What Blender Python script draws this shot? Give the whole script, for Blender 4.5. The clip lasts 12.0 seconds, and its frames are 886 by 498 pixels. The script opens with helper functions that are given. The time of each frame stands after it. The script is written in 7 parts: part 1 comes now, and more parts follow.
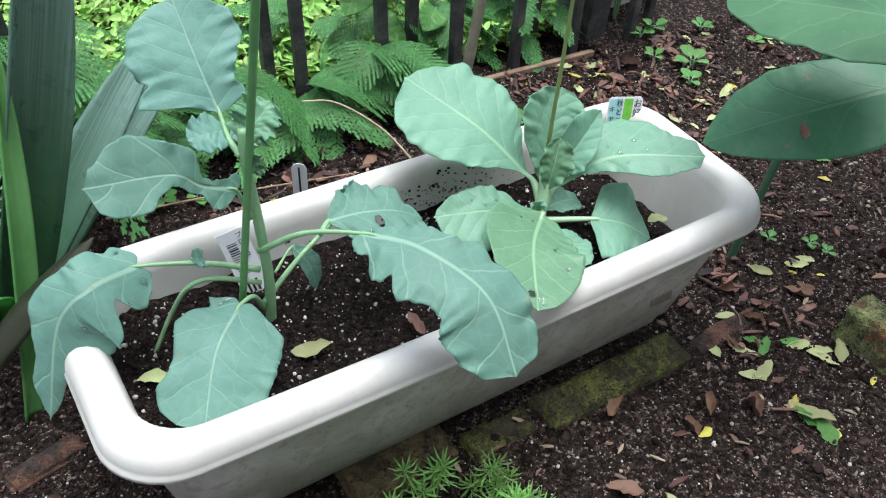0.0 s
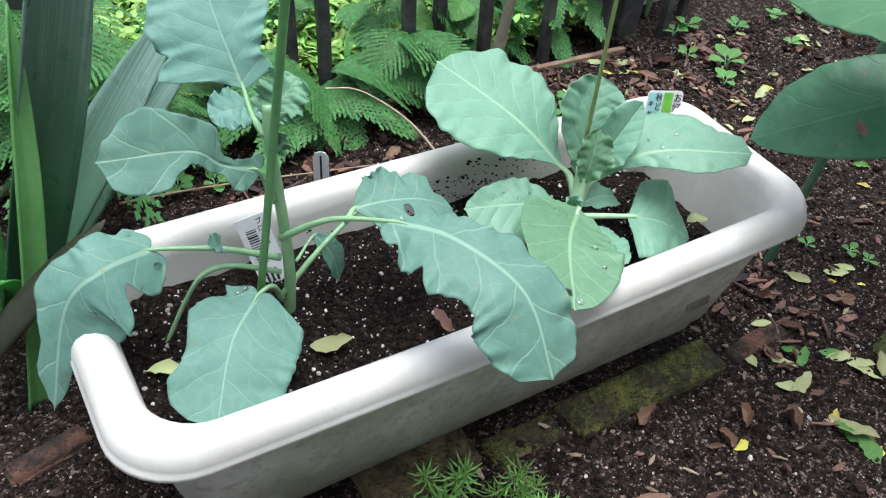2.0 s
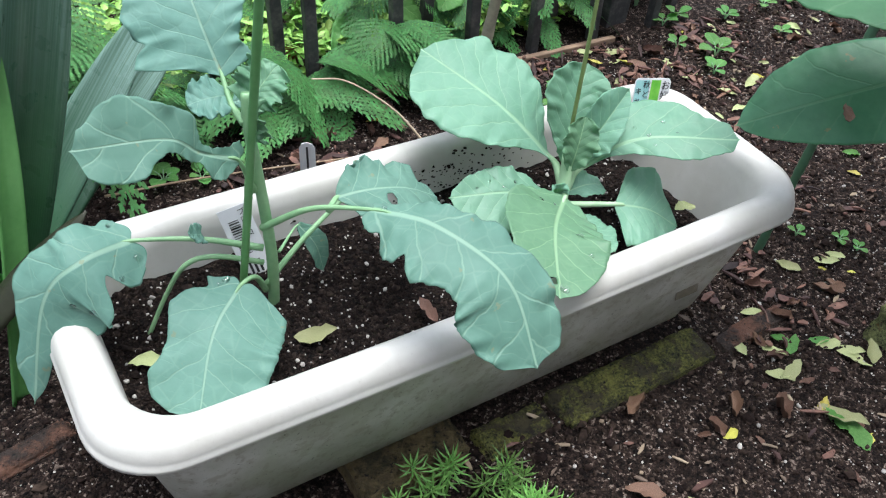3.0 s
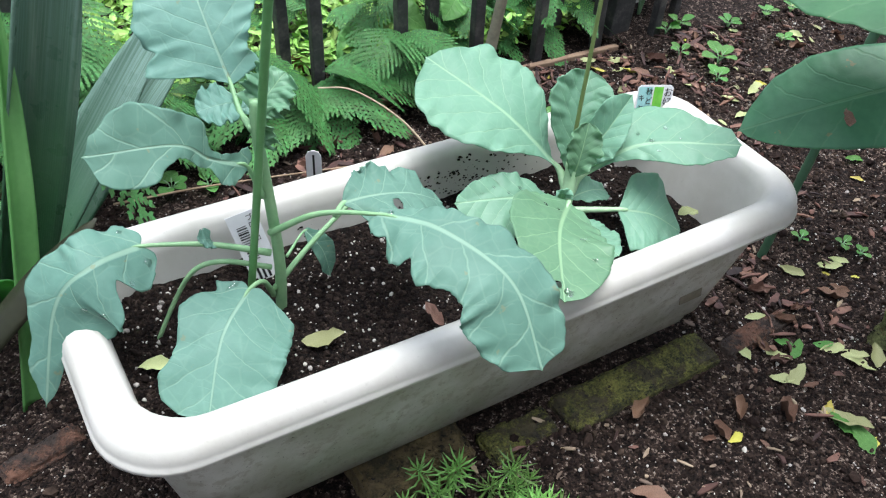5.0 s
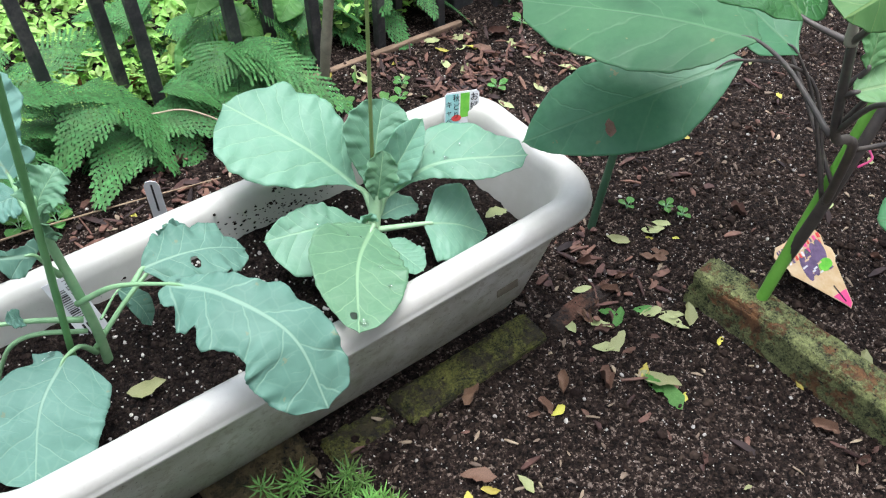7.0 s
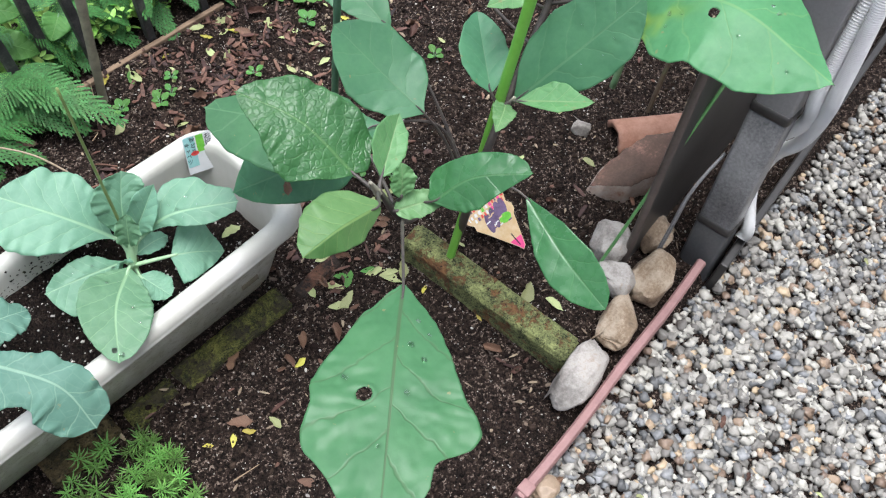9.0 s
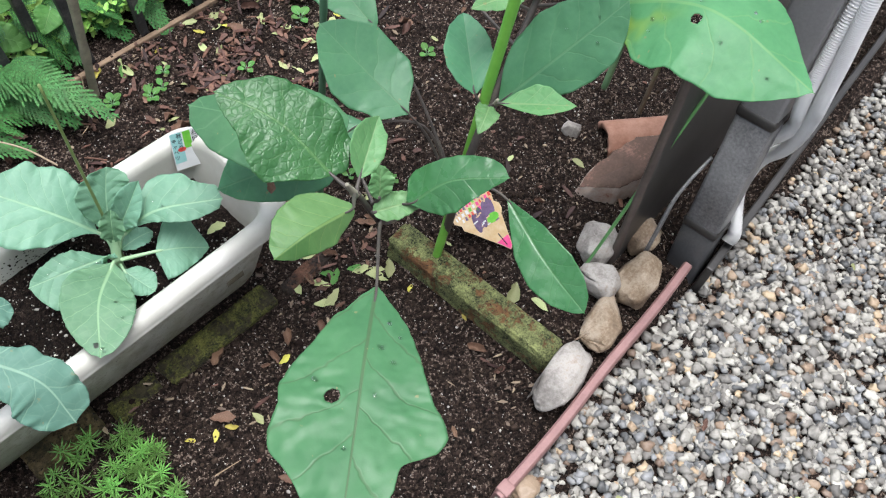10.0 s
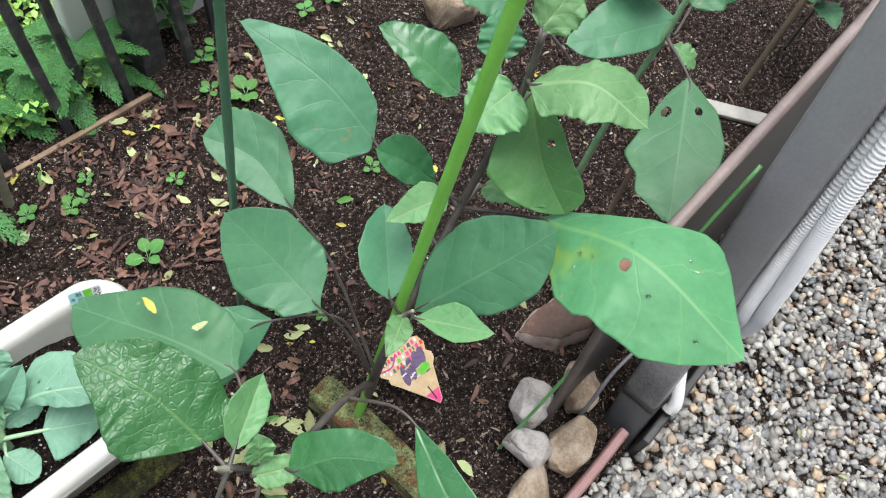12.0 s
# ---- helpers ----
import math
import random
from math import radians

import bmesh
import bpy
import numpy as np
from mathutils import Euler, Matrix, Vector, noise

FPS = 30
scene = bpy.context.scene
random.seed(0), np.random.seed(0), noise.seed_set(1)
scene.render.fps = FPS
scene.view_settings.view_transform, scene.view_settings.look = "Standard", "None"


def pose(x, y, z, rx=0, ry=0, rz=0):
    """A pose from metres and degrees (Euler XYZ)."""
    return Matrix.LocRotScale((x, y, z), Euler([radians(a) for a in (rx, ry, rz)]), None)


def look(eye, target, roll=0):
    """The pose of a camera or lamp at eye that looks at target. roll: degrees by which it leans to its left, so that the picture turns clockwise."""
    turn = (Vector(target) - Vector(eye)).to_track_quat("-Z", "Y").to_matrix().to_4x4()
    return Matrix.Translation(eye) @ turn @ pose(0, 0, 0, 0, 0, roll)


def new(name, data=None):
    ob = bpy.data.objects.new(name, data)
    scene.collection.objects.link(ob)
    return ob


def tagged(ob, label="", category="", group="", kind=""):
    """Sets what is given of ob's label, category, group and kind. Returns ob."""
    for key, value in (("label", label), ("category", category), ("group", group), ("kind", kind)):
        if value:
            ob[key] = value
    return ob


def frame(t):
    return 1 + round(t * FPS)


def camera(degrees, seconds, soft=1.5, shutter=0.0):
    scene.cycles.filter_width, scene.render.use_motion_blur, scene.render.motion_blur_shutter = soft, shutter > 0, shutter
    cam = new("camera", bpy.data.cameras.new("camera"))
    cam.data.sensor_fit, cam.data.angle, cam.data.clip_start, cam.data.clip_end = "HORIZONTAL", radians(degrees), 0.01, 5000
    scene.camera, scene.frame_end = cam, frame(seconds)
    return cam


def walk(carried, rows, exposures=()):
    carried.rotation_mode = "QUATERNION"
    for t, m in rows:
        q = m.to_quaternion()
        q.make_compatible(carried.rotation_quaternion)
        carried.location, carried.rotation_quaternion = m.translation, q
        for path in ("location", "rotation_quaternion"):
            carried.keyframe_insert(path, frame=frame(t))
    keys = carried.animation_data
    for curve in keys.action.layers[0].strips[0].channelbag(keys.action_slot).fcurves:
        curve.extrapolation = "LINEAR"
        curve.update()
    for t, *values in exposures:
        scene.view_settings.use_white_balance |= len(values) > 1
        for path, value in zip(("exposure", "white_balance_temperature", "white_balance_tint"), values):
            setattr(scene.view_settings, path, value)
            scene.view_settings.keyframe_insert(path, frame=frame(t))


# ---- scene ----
cam = camera(55.0, 12.0, soft=1.2)
PATH = [
    (0, (-0.346, -0.441, 0.699), (0.567, 0.721, -0.649), 7.9),
    (0.5, (-0.336, -0.438, 0.684), (0.569, 0.733, -0.661), 8.0),
    (1, (-0.338, -0.429, 0.677), (0.542, 0.761, -0.668), 7.9),
    (1.5, (-0.342, -0.418, 0.668), (0.542, 0.768, -0.678), 8.5),
    (2, (-0.343, -0.414, 0.664), (0.55, 0.766, -0.682), 8.9),
    (2.5, (-0.339, -0.415, 0.66), (0.56, 0.759, -0.687), 8.9),
    (3, (-0.334, -0.418, 0.658), (0.563, 0.749, -0.696), 8.7),
    (5, (-0.339, -0.425, 0.66), (0.555, 0.763, -0.678), 8.1),
    (5.5, (-0.34, -0.43, 0.659), (0.557, 0.764, -0.671), 7.7),
    (6, (-0.331, -0.436, 0.658), (0.573, 0.752, -0.672), 7.5),
    (6.5, (-0.315, -0.441, 0.653), (0.612, 0.72, -0.686), 7.3),
    (7, (-0.237, -0.475, 0.777), (0.704, 0.533, -0.672), 6.0),
    (7.5, (-0.181, -0.561, 1.039), (0.675, 0.2, -0.6), 4.4),
    (7.7, (-0.178, -0.596, 1.099), (0.69, 0.123, -0.553), 5.3),
    (9.3, (-0.086, -0.62, 1.187), (0.795, -0.051, -0.516), 11.3),
    (9.5, (-0.085, -0.627, 1.184), (0.797, -0.05, -0.516), 11.3),
    (10, (-0.075, -0.626, 1.197), (0.795, -0.053, -0.511), 11.7),
    (10.5, (-0.071, -0.63, 1.208), (0.806, -0.041, -0.49), 12.8),
    (11, (-0.002, -0.584, 1.241), (0.867, -0.025, -0.472), 14.9),
    (11.5, (0.104, -0.487, 1.264), (0.961, 0.011, -0.472), 17.5),
    (12, (0.187, -0.479, 1.28), (1.035, 0.025, -0.46), 17.3),
]
walk(cam, [(t, look(eye, target, roll)) for t, eye, target, roll in PATH], [(0, 1.04, 6080.0, 11.5), (6.5, 1.17, 6120.0, 11.5), (7.7, 1.10, 6100.0, 11.5), (9.5, 0.99, 6230.0, 11.0), (12, 1.05, 6300.0, 10.0)])

# ---------------------------------------------------------------- light
world = bpy.data.worlds.new("overcast_sky")
scene.world = world
world.use_nodes = True
wn = world.node_tree
wn.nodes.clear()
sky = wn.nodes.new("ShaderNodeTexSky")
sky.sky_type, sky.sun_disc = "NISHITA", False
sky.sun_elevation, sky.sun_rotation = radians(84), radians(30)
sky.air_density, sky.dust_density, sky.ozone_density = 1.0, 4.0, 1.0
bg = wn.nodes.new("ShaderNodeBackground")
bg.inputs["Strength"].default_value = 0.14
wout = wn.nodes.new("ShaderNodeOutputWorld")
pale = wn.nodes.new("ShaderNodeHueSaturation")
pale.inputs["Saturation"].default_value = 0.4
wn.links.new(sky.outputs[0], pale.inputs["Color"])
wn.links.new(pale.outputs[0], bg.inputs[0])
wn.links.new(bg.outputs[0], wout.inputs[0])
sun = new("sun", bpy.data.lights.new("sun", "SUN"))
sun.data.energy, sun.data.angle, sun.data.color = 1.75, radians(38), (1.0, 0.985, 0.955)
sun.matrix_world = look((0.25, 0.10, 3.6), (0.1, 0.1, 0))


# ---------------------------------------------------------------- materials
def shader(name):
    m = bpy.data.materials.new(name)
    m.use_nodes = True
    nt = m.node_tree
    return m, nt, nt.nodes["Principled BSDF"], nt.nodes["Material Output"]


def node(nt, kind, **values):
    n = nt.nodes.new(kind)
    for key, value in values.items():
        n.inputs[key.replace("_", " ")].default_value = value
    return n


def ramp(nt, source, stops):
    r = nt.nodes.new("ShaderNodeValToRGB")
    while len(r.color_ramp.elements) < len(stops):
        r.color_ramp.elements.new(0.5)
    for e, (p, c) in zip(r.color_ramp.elements, stops):
        e.position, e.color = p, (*c, 1) if len(c) == 3 else c
    nt.links.new(source, r.inputs[0])
    return r.outputs[0]


def mixed(nt, fac, a, b, blend="MIX"):
    n = nt.nodes.new("ShaderNodeMix")
    n.data_type, n.blend_type = "RGBA", blend
    for socket, value in ((n.inputs[0], fac), (n.inputs[6], a), (n.inputs[7], b)):
        if isinstance(value, bpy.types.NodeSocket):
            nt.links.new(value, socket)
        elif isinstance(value, (int, float)):
            socket.default_value = value
        else:
            socket.default_value = (*value, 1)
    return n.outputs[2]


def maths(nt, op, a, b=0.0, c=0.0, clamp=False):
    n = nt.nodes.new("ShaderNodeMath")
    n.operation, n.use_clamp = op, clamp
    for socket, value in zip(n.inputs, (a, b, c)):
        if isinstance(value, bpy.types.NodeSocket):
            nt.links.new(value, socket)
        else:
            socket.default_value = value
    return n.outputs[0]


def falloff(nt, value, low, high):
    """1 at low, 0 at high, smooth."""
    n = nt.nodes.new("ShaderNodeMapRange")
    n.interpolation_type = "SMOOTHSTEP"
    n.inputs["From Min"].default_value, n.inputs["From Max"].default_value = low, high
    n.inputs["To Min"].default_value, n.inputs["To Max"].default_value = 1, 0
    nt.links.new(value, n.inputs[0])
    return n.outputs[0]


def noisy(nt, scale, detail=4.0, rough=0.55, coord=None):
    n = node(nt, "ShaderNodeTexNoise", Scale=scale, Detail=detail, Roughness=rough)
    if coord is None:
        coord = nt.nodes.new("ShaderNodeTexCoord").outputs["Object"]
    nt.links.new(coord, n.inputs["Vector"])
    return n.outputs["Fac"]


def relief(nt, bsdf, height, strength=0.4, distance=0.002):
    b = node(nt, "ShaderNodeBump", Strength=strength, Distance=distance)
    nt.links.new(height, b.inputs["Height"])
    nt.links.new(b.outputs[0], bsdf.inputs["Normal"])


def surface(name, stops, scale=40, rough=0.7, bump=0.3, distance=0.001, fine=220, metallic=0.0, vary=0.0, specular=0.5):
    """A matt or glossy surface with two scales of variation. vary: difference between separate pieces."""
    m, nt, bsdf, out = shader(name)
    a, b = noisy(nt, scale), noisy(nt, fine, 6, 0.65)
    both = maths(nt, "ADD", maths(nt, "MULTIPLY", a, 0.65), maths(nt, "MULTIPLY", b, 0.35))
    colour = ramp(nt, both, stops)
    if vary:
        info = nt.nodes.new("ShaderNodeObjectInfo")
        geo = nt.nodes.new("ShaderNodeNewGeometry")
        rand = maths(nt, "FRACT", maths(nt, "ADD", info.outputs["Random"], geo.outputs["Random Per Island"]))
        hsv = node(nt, "ShaderNodeHueSaturation")
        nt.links.new(maths(nt, "ADD", maths(nt, "MULTIPLY", rand, 2 * vary), 1 - vary), hsv.inputs["Value"])
        nt.links.new(maths(nt, "ADD", maths(nt, "MULTIPLY", rand, 0.03), 0.485), hsv.inputs["Hue"])
        nt.links.new(colour, hsv.inputs["Color"])
        colour = hsv.outputs[0]
    nt.links.new(colour, bsdf.inputs["Base Color"])
    bsdf.inputs["Roughness"].default_value, bsdf.inputs["Metallic"].default_value = rough, metallic
    bsdf.inputs["Specular IOR Level"].default_value = specular
    relief(nt, bsdf, both, bump, distance)
    return m


def leaf_material(name, dark, light, vein, veins=6.0, slant=1.4, rough=0.45, pucker=0.35, vein_force=0.8, through_light=0.30, yellow=None, rib=0.035, specular=0.4, net=60.0, blister=0.0, emboss=0.55, net_force=0.5, scars=0.0, tip_sheen=None):
    """A leaf blade. UV: u from stalk to tip, v across in proportion to the length, with the midrib at 0.5."""
    m, nt, bsdf, out = shader(name)
    uv = nt.nodes.new("ShaderNodeUVMap")
    sep = nt.nodes.new("ShaderNodeSeparateXYZ")
    nt.links.new(uv.outputs[0], sep.inputs[0])
    u, v = sep.outputs[0], sep.outputs[1]
    wander = maths(nt, "MULTIPLY", maths(nt, "SUBTRACT", noisy(nt, 22, 3), 0.5), 0.16)
    u2 = maths(nt, "ADD", u, wander)
    side = maths(nt, "SUBTRACT", v, 0.5)
    a = maths(nt, "MULTIPLY", maths(nt, "ABSOLUTE", side), 2.0)
    slim = maths(nt, "DIVIDE", a, maths(nt, "SUBTRACT", 1.15, maths(nt, "MULTIPLY", u, 0.8)))
    midrib = falloff(nt, slim, rib * 0.4, rib * 1.3)
    shift = maths(nt, "MULTIPLY", maths(nt, "GREATER_THAN", side, 0.0), 0.42)
    s = maths(nt, "ADD", maths(nt, "SUBTRACT", maths(nt, "MULTIPLY", u2, veins), maths(nt, "MULTIPLY", maths(nt, "POWER", a, 0.85), slant * 2.0)), shift)
    near = maths(nt, "ABSOLUTE", maths(nt, "SUBTRACT", maths(nt, "FRACT", s), 0.5))
    laterals = maths(nt, "MULTIPLY", falloff(nt, near, 0.006, 0.042), falloff(nt, a, 0.30, 0.75))
    cross = maths(nt, "ADD", maths(nt, "MULTIPLY", u2, veins * 2.7), maths(nt, "MULTIPLY", a, slant * 1.7))
    near_cross = maths(nt, "ABSOLUTE", maths(nt, "SUBTRACT", maths(nt, "FRACT", maths(nt, "ADD", cross, maths(nt, "MULTIPLY", noisy(nt, 40, 3), 0.9))), 0.5))
    twigs = maths(nt, "MULTIPLY", maths(nt, "MULTIPLY", falloff(nt, near_cross, 0.0, 0.05), falloff(nt, noisy(nt, 55, 2), 0.62, 0.42)), 0.5 * net_force)
    soft = maths(nt, "MULTIPLY", falloff(nt, near, 0.0, 0.4), 0.22)
    vor = node(nt, "ShaderNodeTexVoronoi", Scale=net)
    vor.feature = "DISTANCE_TO_EDGE"
    tc = nt.nodes.new("ShaderNodeTexCoord")
    nt.links.new(tc.outputs["Object"], vor.inputs["Vector"])
    net_lines = maths(nt, "MULTIPLY", falloff(nt, vor.outputs["Distance"], 0.0, 0.07), 0.3)
    veins_all = maths(nt, "MAXIMUM", maths(nt, "MAXIMUM", midrib, maths(nt, "MULTIPLY", laterals, 0.6)), maths(nt, "MAXIMUM", twigs, maths(nt, "MULTIPLY", net_lines, net_force)))
    blade = ramp(nt, maths(nt, "ADD", maths(nt, "MULTIPLY", noisy(nt, 18, 4), 0.7), maths(nt, "MULTIPLY", noisy(nt, 160, 5), 0.3)), [(0.3, dark), (0.7, light)])
    if yellow:
        blade = mixed(nt, maths(nt, "MULTIPLY", maths(nt, "MULTIPLY", falloff(nt, noisy(nt, 16, 2), 0.40, 0.55), falloff(nt, u, 0.15, 0.45)), 0.6), blade, yellow)
    # grey sheen painted into the colour, streaked and growing towards the tip
    if tip_sheen:
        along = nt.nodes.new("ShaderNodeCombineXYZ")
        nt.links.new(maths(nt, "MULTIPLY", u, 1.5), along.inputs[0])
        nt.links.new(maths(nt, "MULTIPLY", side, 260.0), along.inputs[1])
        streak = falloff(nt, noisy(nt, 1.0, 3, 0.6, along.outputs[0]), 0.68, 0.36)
        sheen_mask = maths(nt, "MULTIPLY", falloff(nt, u, 0.85, 0.25), maths(nt, "ADD", maths(nt, "MULTIPLY", streak, 0.65), 0.35))
        blade = mixed(nt, sheen_mask, blade, tip_sheen)
    info = nt.nodes.new("ShaderNodeObjectInfo")
    hsv = node(nt, "ShaderNodeHueSaturation")
    nt.links.new(maths(nt, "ADD", maths(nt, "MULTIPLY", info.outputs["Random"], 0.24), 0.88), hsv.inputs["Value"])
    nt.links.new(maths(nt, "ADD", maths(nt, "MULTIPLY", info.outputs["Random"], 0.02), 0.49), hsv.inputs["Hue"])
    nt.links.new(blade, hsv.inputs["Color"])
    colour = mixed(nt, maths(nt, "MULTIPLY", veins_all, vein_force), hsv.outputs[0], vein)
    if scars:
        colour = mixed(nt, maths(nt, "MULTIPLY", falloff(nt, noisy(nt, 75, 3), 0.27, 0.31), scars), colour, (0.30, 0.26, 0.12))
    nt.links.new(colour, bsdf.inputs["Base Color"])
    bsdf.inputs["Specular IOR Level"].default_value = specular
    nt.links.new(maths(nt, "ADD", maths(nt, "MULTIPLY", noisy(nt, 45, 4), 0.24), rough - 0.12), bsdf.inputs["Roughness"])
    grain = noisy(nt, 420, 3)
    height = maths(nt, "ADD", maths(nt, "SUBTRACT", maths(nt, "MULTIPLY", noisy(nt, 38, 3), pucker), maths(nt, "ADD", soft, maths(nt, "MULTIPLY", veins_all, 0.35))), maths(nt, "MULTIPLY", grain, 0.05))
    if blister:
        height = maths(nt, "SUBTRACT", height, maths(nt, "MULTIPLY", falloff(nt, vor.outputs["Distance"], 0.0, 0.20), blister))
    relief(nt, bsdf, height, emboss, 0.0035)
    trans = nt.nodes.new("ShaderNodeBsdfTranslucent")
    glow = mixed(nt, 1.0, colour, (1.0, 1.25, 0.6), "MULTIPLY")
    nt.links.new(glow, trans.inputs["Color"])
    mix = nt.nodes.new("ShaderNodeMixShader")
    mix.inputs[0].default_value = through_light
    nt.links.new(bsdf.outputs[0], mix.inputs[1])
    nt.links.new(trans.outputs[0], mix.inputs[2])
    nt.links.new(mix.outputs[0], out.inputs["Surface"])
    return m


BROCCOLI = leaf_material("broccoli_leaf", (0.118, 0.255, 0.200), (0.170, 0.330, 0.265), (0.36, 0.54, 0.41), veins=5, slant=1.0, rough=0.5, rib=0.021, pucker=0.35, vein_force=0.6, emboss=0.45, net_force=0.45, scars=0.4, specular=0.25, through_light=0.26)
CABBAGE = leaf_material("cabbage_leaf", (0.165, 0.35, 0.24), (0.225, 0.43, 0.30), (0.38, 0.60, 0.40), veins=7, slant=1.7, rough=0.45, rib=0.026, pucker=0.3, vein_force=0.75, emboss=0.45, net_force=0.4)
CABBAGE_YOUNG = leaf_material("young_cabbage_leaf", (0.135, 0.295, 0.175), (0.195, 0.375, 0.225), (0.36, 0.56, 0.33), veins=7, slant=1.7, rough=0.45, rib=0.026, pucker=0.3, vein_force=0.65, emboss=0.35, net_force=0.35)
EGGPLANT = leaf_material("eggplant_leaf", (0.054, 0.168, 0.080), (0.086, 0.232, 0.108), (0.19, 0.36, 0.19), veins=4.5, slant=1.1, rough=0.46, rib=0.016, pucker=0.14, vein_force=0.32, emboss=0.32, net_force=0.25, scars=0.6, specular=0.38)
# brighter copy of EGGPLANT: the light on some leaves put into their colour
EGGPLANT_LIT = leaf_material("lit_eggplant_leaf", (0.070, 0.225, 0.115), (0.115, 0.310, 0.158), (0.21, 0.38, 0.21), veins=5, slant=1.2, rough=0.42, rib=0.016, pucker=0.16, vein_force=0.32, emboss=0.38, net_force=0.25, scars=0.6, specular=0.5, through_light=0.42)
EGGPLANT_OLD = leaf_material("old_eggplant_leaf", (0.058, 0.200, 0.088), (0.092, 0.268, 0.120), (0.075, 0.08, 0.035), veins=4.5, slant=1.1, rough=0.44, rib=0.012, pucker=0.22, vein_force=0.5, emboss=0.36, net_force=0.12, scars=0.7, specular=0.5)
EGGPLANT_GLOSSY = leaf_material("glossy_eggplant_leaf", (0.038, 0.155, 0.054), (0.066, 0.225, 0.080), (0.14, 0.30, 0.12), veins=5, slant=1.1, rough=0.27, rib=0.02, pucker=0.28, vein_force=0.4, specular=0.6, emboss=0.35, net_force=0.3)
EGGPLANT_QUILTED = leaf_material("quilted_eggplant_leaf", (0.036, 0.135, 0.046), (0.068, 0.205, 0.070), (0.15, 0.30, 0.11), veins=7, slant=1.2, rough=0.33, rib=0.022, pucker=0.75, vein_force=0.55, specular=0.5, blister=0.17, net=150.0, emboss=0.55, net_force=0.10)
EGGPLANT_YOUNG = leaf_material("young_eggplant_leaf", (0.105, 0.255, 0.098), (0.185, 0.365, 0.155), (0.26, 0.40, 0.19), veins=5, slant=1.1, rough=0.45, rib=0.03, pucker=0.3, emboss=0.45, blister=0.2, scars=0.5)
EGGPLANT_YELLOW = leaf_material("yellowing_eggplant_leaf", (0.070, 0.245, 0.095), (0.112, 0.325, 0.132), (0.24, 0.42, 0.16), veins=4.5, slant=1.1, rough=0.46, rib=0.018, pucker=0.14, vein_force=0.38, yellow=(0.36, 0.45, 0.05), emboss=0.3, net_force=0.25, scars=0.6)
EGGPLANT_OLIVE = leaf_material("olive_eggplant_leaf", (0.088, 0.235, 0.070), (0.155, 0.32, 0.115), (0.28, 0.40, 0.12), veins=5, slant=1.1, rough=0.45, rib=0.02, pucker=0.2, vein_force=0.4, emboss=0.35)
STRAP = leaf_material("strap_leaf", (0.11, 0.33, 0.10), (0.19, 0.48, 0.16), (0.20, 0.41, 0.22), veins=0.0, slant=90.0, rough=0.34, rib=0.0, pucker=0.0, vein_force=0.22, through_light=0.35, specular=0.5, net=10, emboss=0.10, net_force=0.0)
# dark green blade whose colour carries a painted grey sheen near the tip
STRAP_GREY = leaf_material("sheen_strap_leaf", (0.035, 0.105, 0.055), (0.065, 0.17, 0.09), (0.38, 0.52, 0.42), veins=0.0, slant=90.0, rough=0.3, rib=0.0, pucker=0.0, vein_force=0.3, through_light=0.1, specular=0.5, net=10, emboss=0.12, net_force=0.0, tip_sheen=(0.24, 0.38, 0.33))
# brown blade darkened further: its shaded underside is put into the colour
STRAP_SHADED = leaf_material("shaded_brown_strap_leaf", (0.013, 0.016, 0.009), (0.034, 0.037, 0.02), (0.06, 0.06, 0.035), veins=0.0, slant=90.0, rough=0.5, rib=0.0, pucker=0.1, vein_force=0.3, through_light=0.08, net=10, emboss=0.2, net_force=0.0)
WEED = leaf_material("weed_leaf", (0.075, 0.23, 0.05), (0.14, 0.35, 0.085), (0.20, 0.40, 0.13), veins=5, slant=1.0, rough=0.5, rib=0.03, pucker=0.3)

SHRUB = leaf_material("shrub_leaf", (0.035, 0.115, 0.035), (0.075, 0.20, 0.065), (0.15, 0.28, 0.11), veins=5, slant=1.0, rough=0.45, rib=0.03, pucker=0.3)

STALK = surface("green_stalk", [(0.3, (0.16, 0.33, 0.16)), (0.7, (0.27, 0.46, 0.24))], 60, 0.5, 0.2)
STALK_PALE = surface("pale_cabbage_stalk", [(0.3, (0.26, 0.45, 0.24)), (0.7, (0.40, 0.58, 0.36))], 60, 0.45, 0.2)
PURPLE = surface("purple_stalk", [(0.3, (0.035, 0.03, 0.032)), (0.7, (0.10, 0.085, 0.07))], 60, 0.5, 0.3)
MAUVE = surface("downy_mauve_shoot", [(0.3, (0.20, 0.17, 0.15)), (0.7, (0.33, 0.33, 0.24))], 80, 0.7, 0.3)
CANE_GREEN = surface("green_coated_cane", [(0.3, (0.075, 0.22, 0.07)), (0.7, (0.13, 0.31, 0.11))], 30, 0.38, 0.15)
CANE_LIME = surface("lime_coated_cane", [(0.3, (0.14, 0.42, 0.05)), (0.7, (0.22, 0.52, 0.085))], 30, 0.35, 0.15)
CANE_DARK = surface("dark_green_coated_cane", [(0.3, (0.045, 0.125, 0.07)), (0.7, (0.085, 0.185, 0.11))], 30, 0.4, 0.2)
STICK = surface("mud_brown_stick", [(0.3, (0.07, 0.05, 0.033)), (0.6, (0.13, 0.10, 0.065)), (0.75, (0.10, 0.15, 0.06))], 18, 0.75, 0.4)
BAMBOO = surface("weathered_bamboo", [(0.3, (0.16, 0.15, 0.11)), (0.7, (0.32, 0.29, 0.21))], 50, 0.7, 0.3)
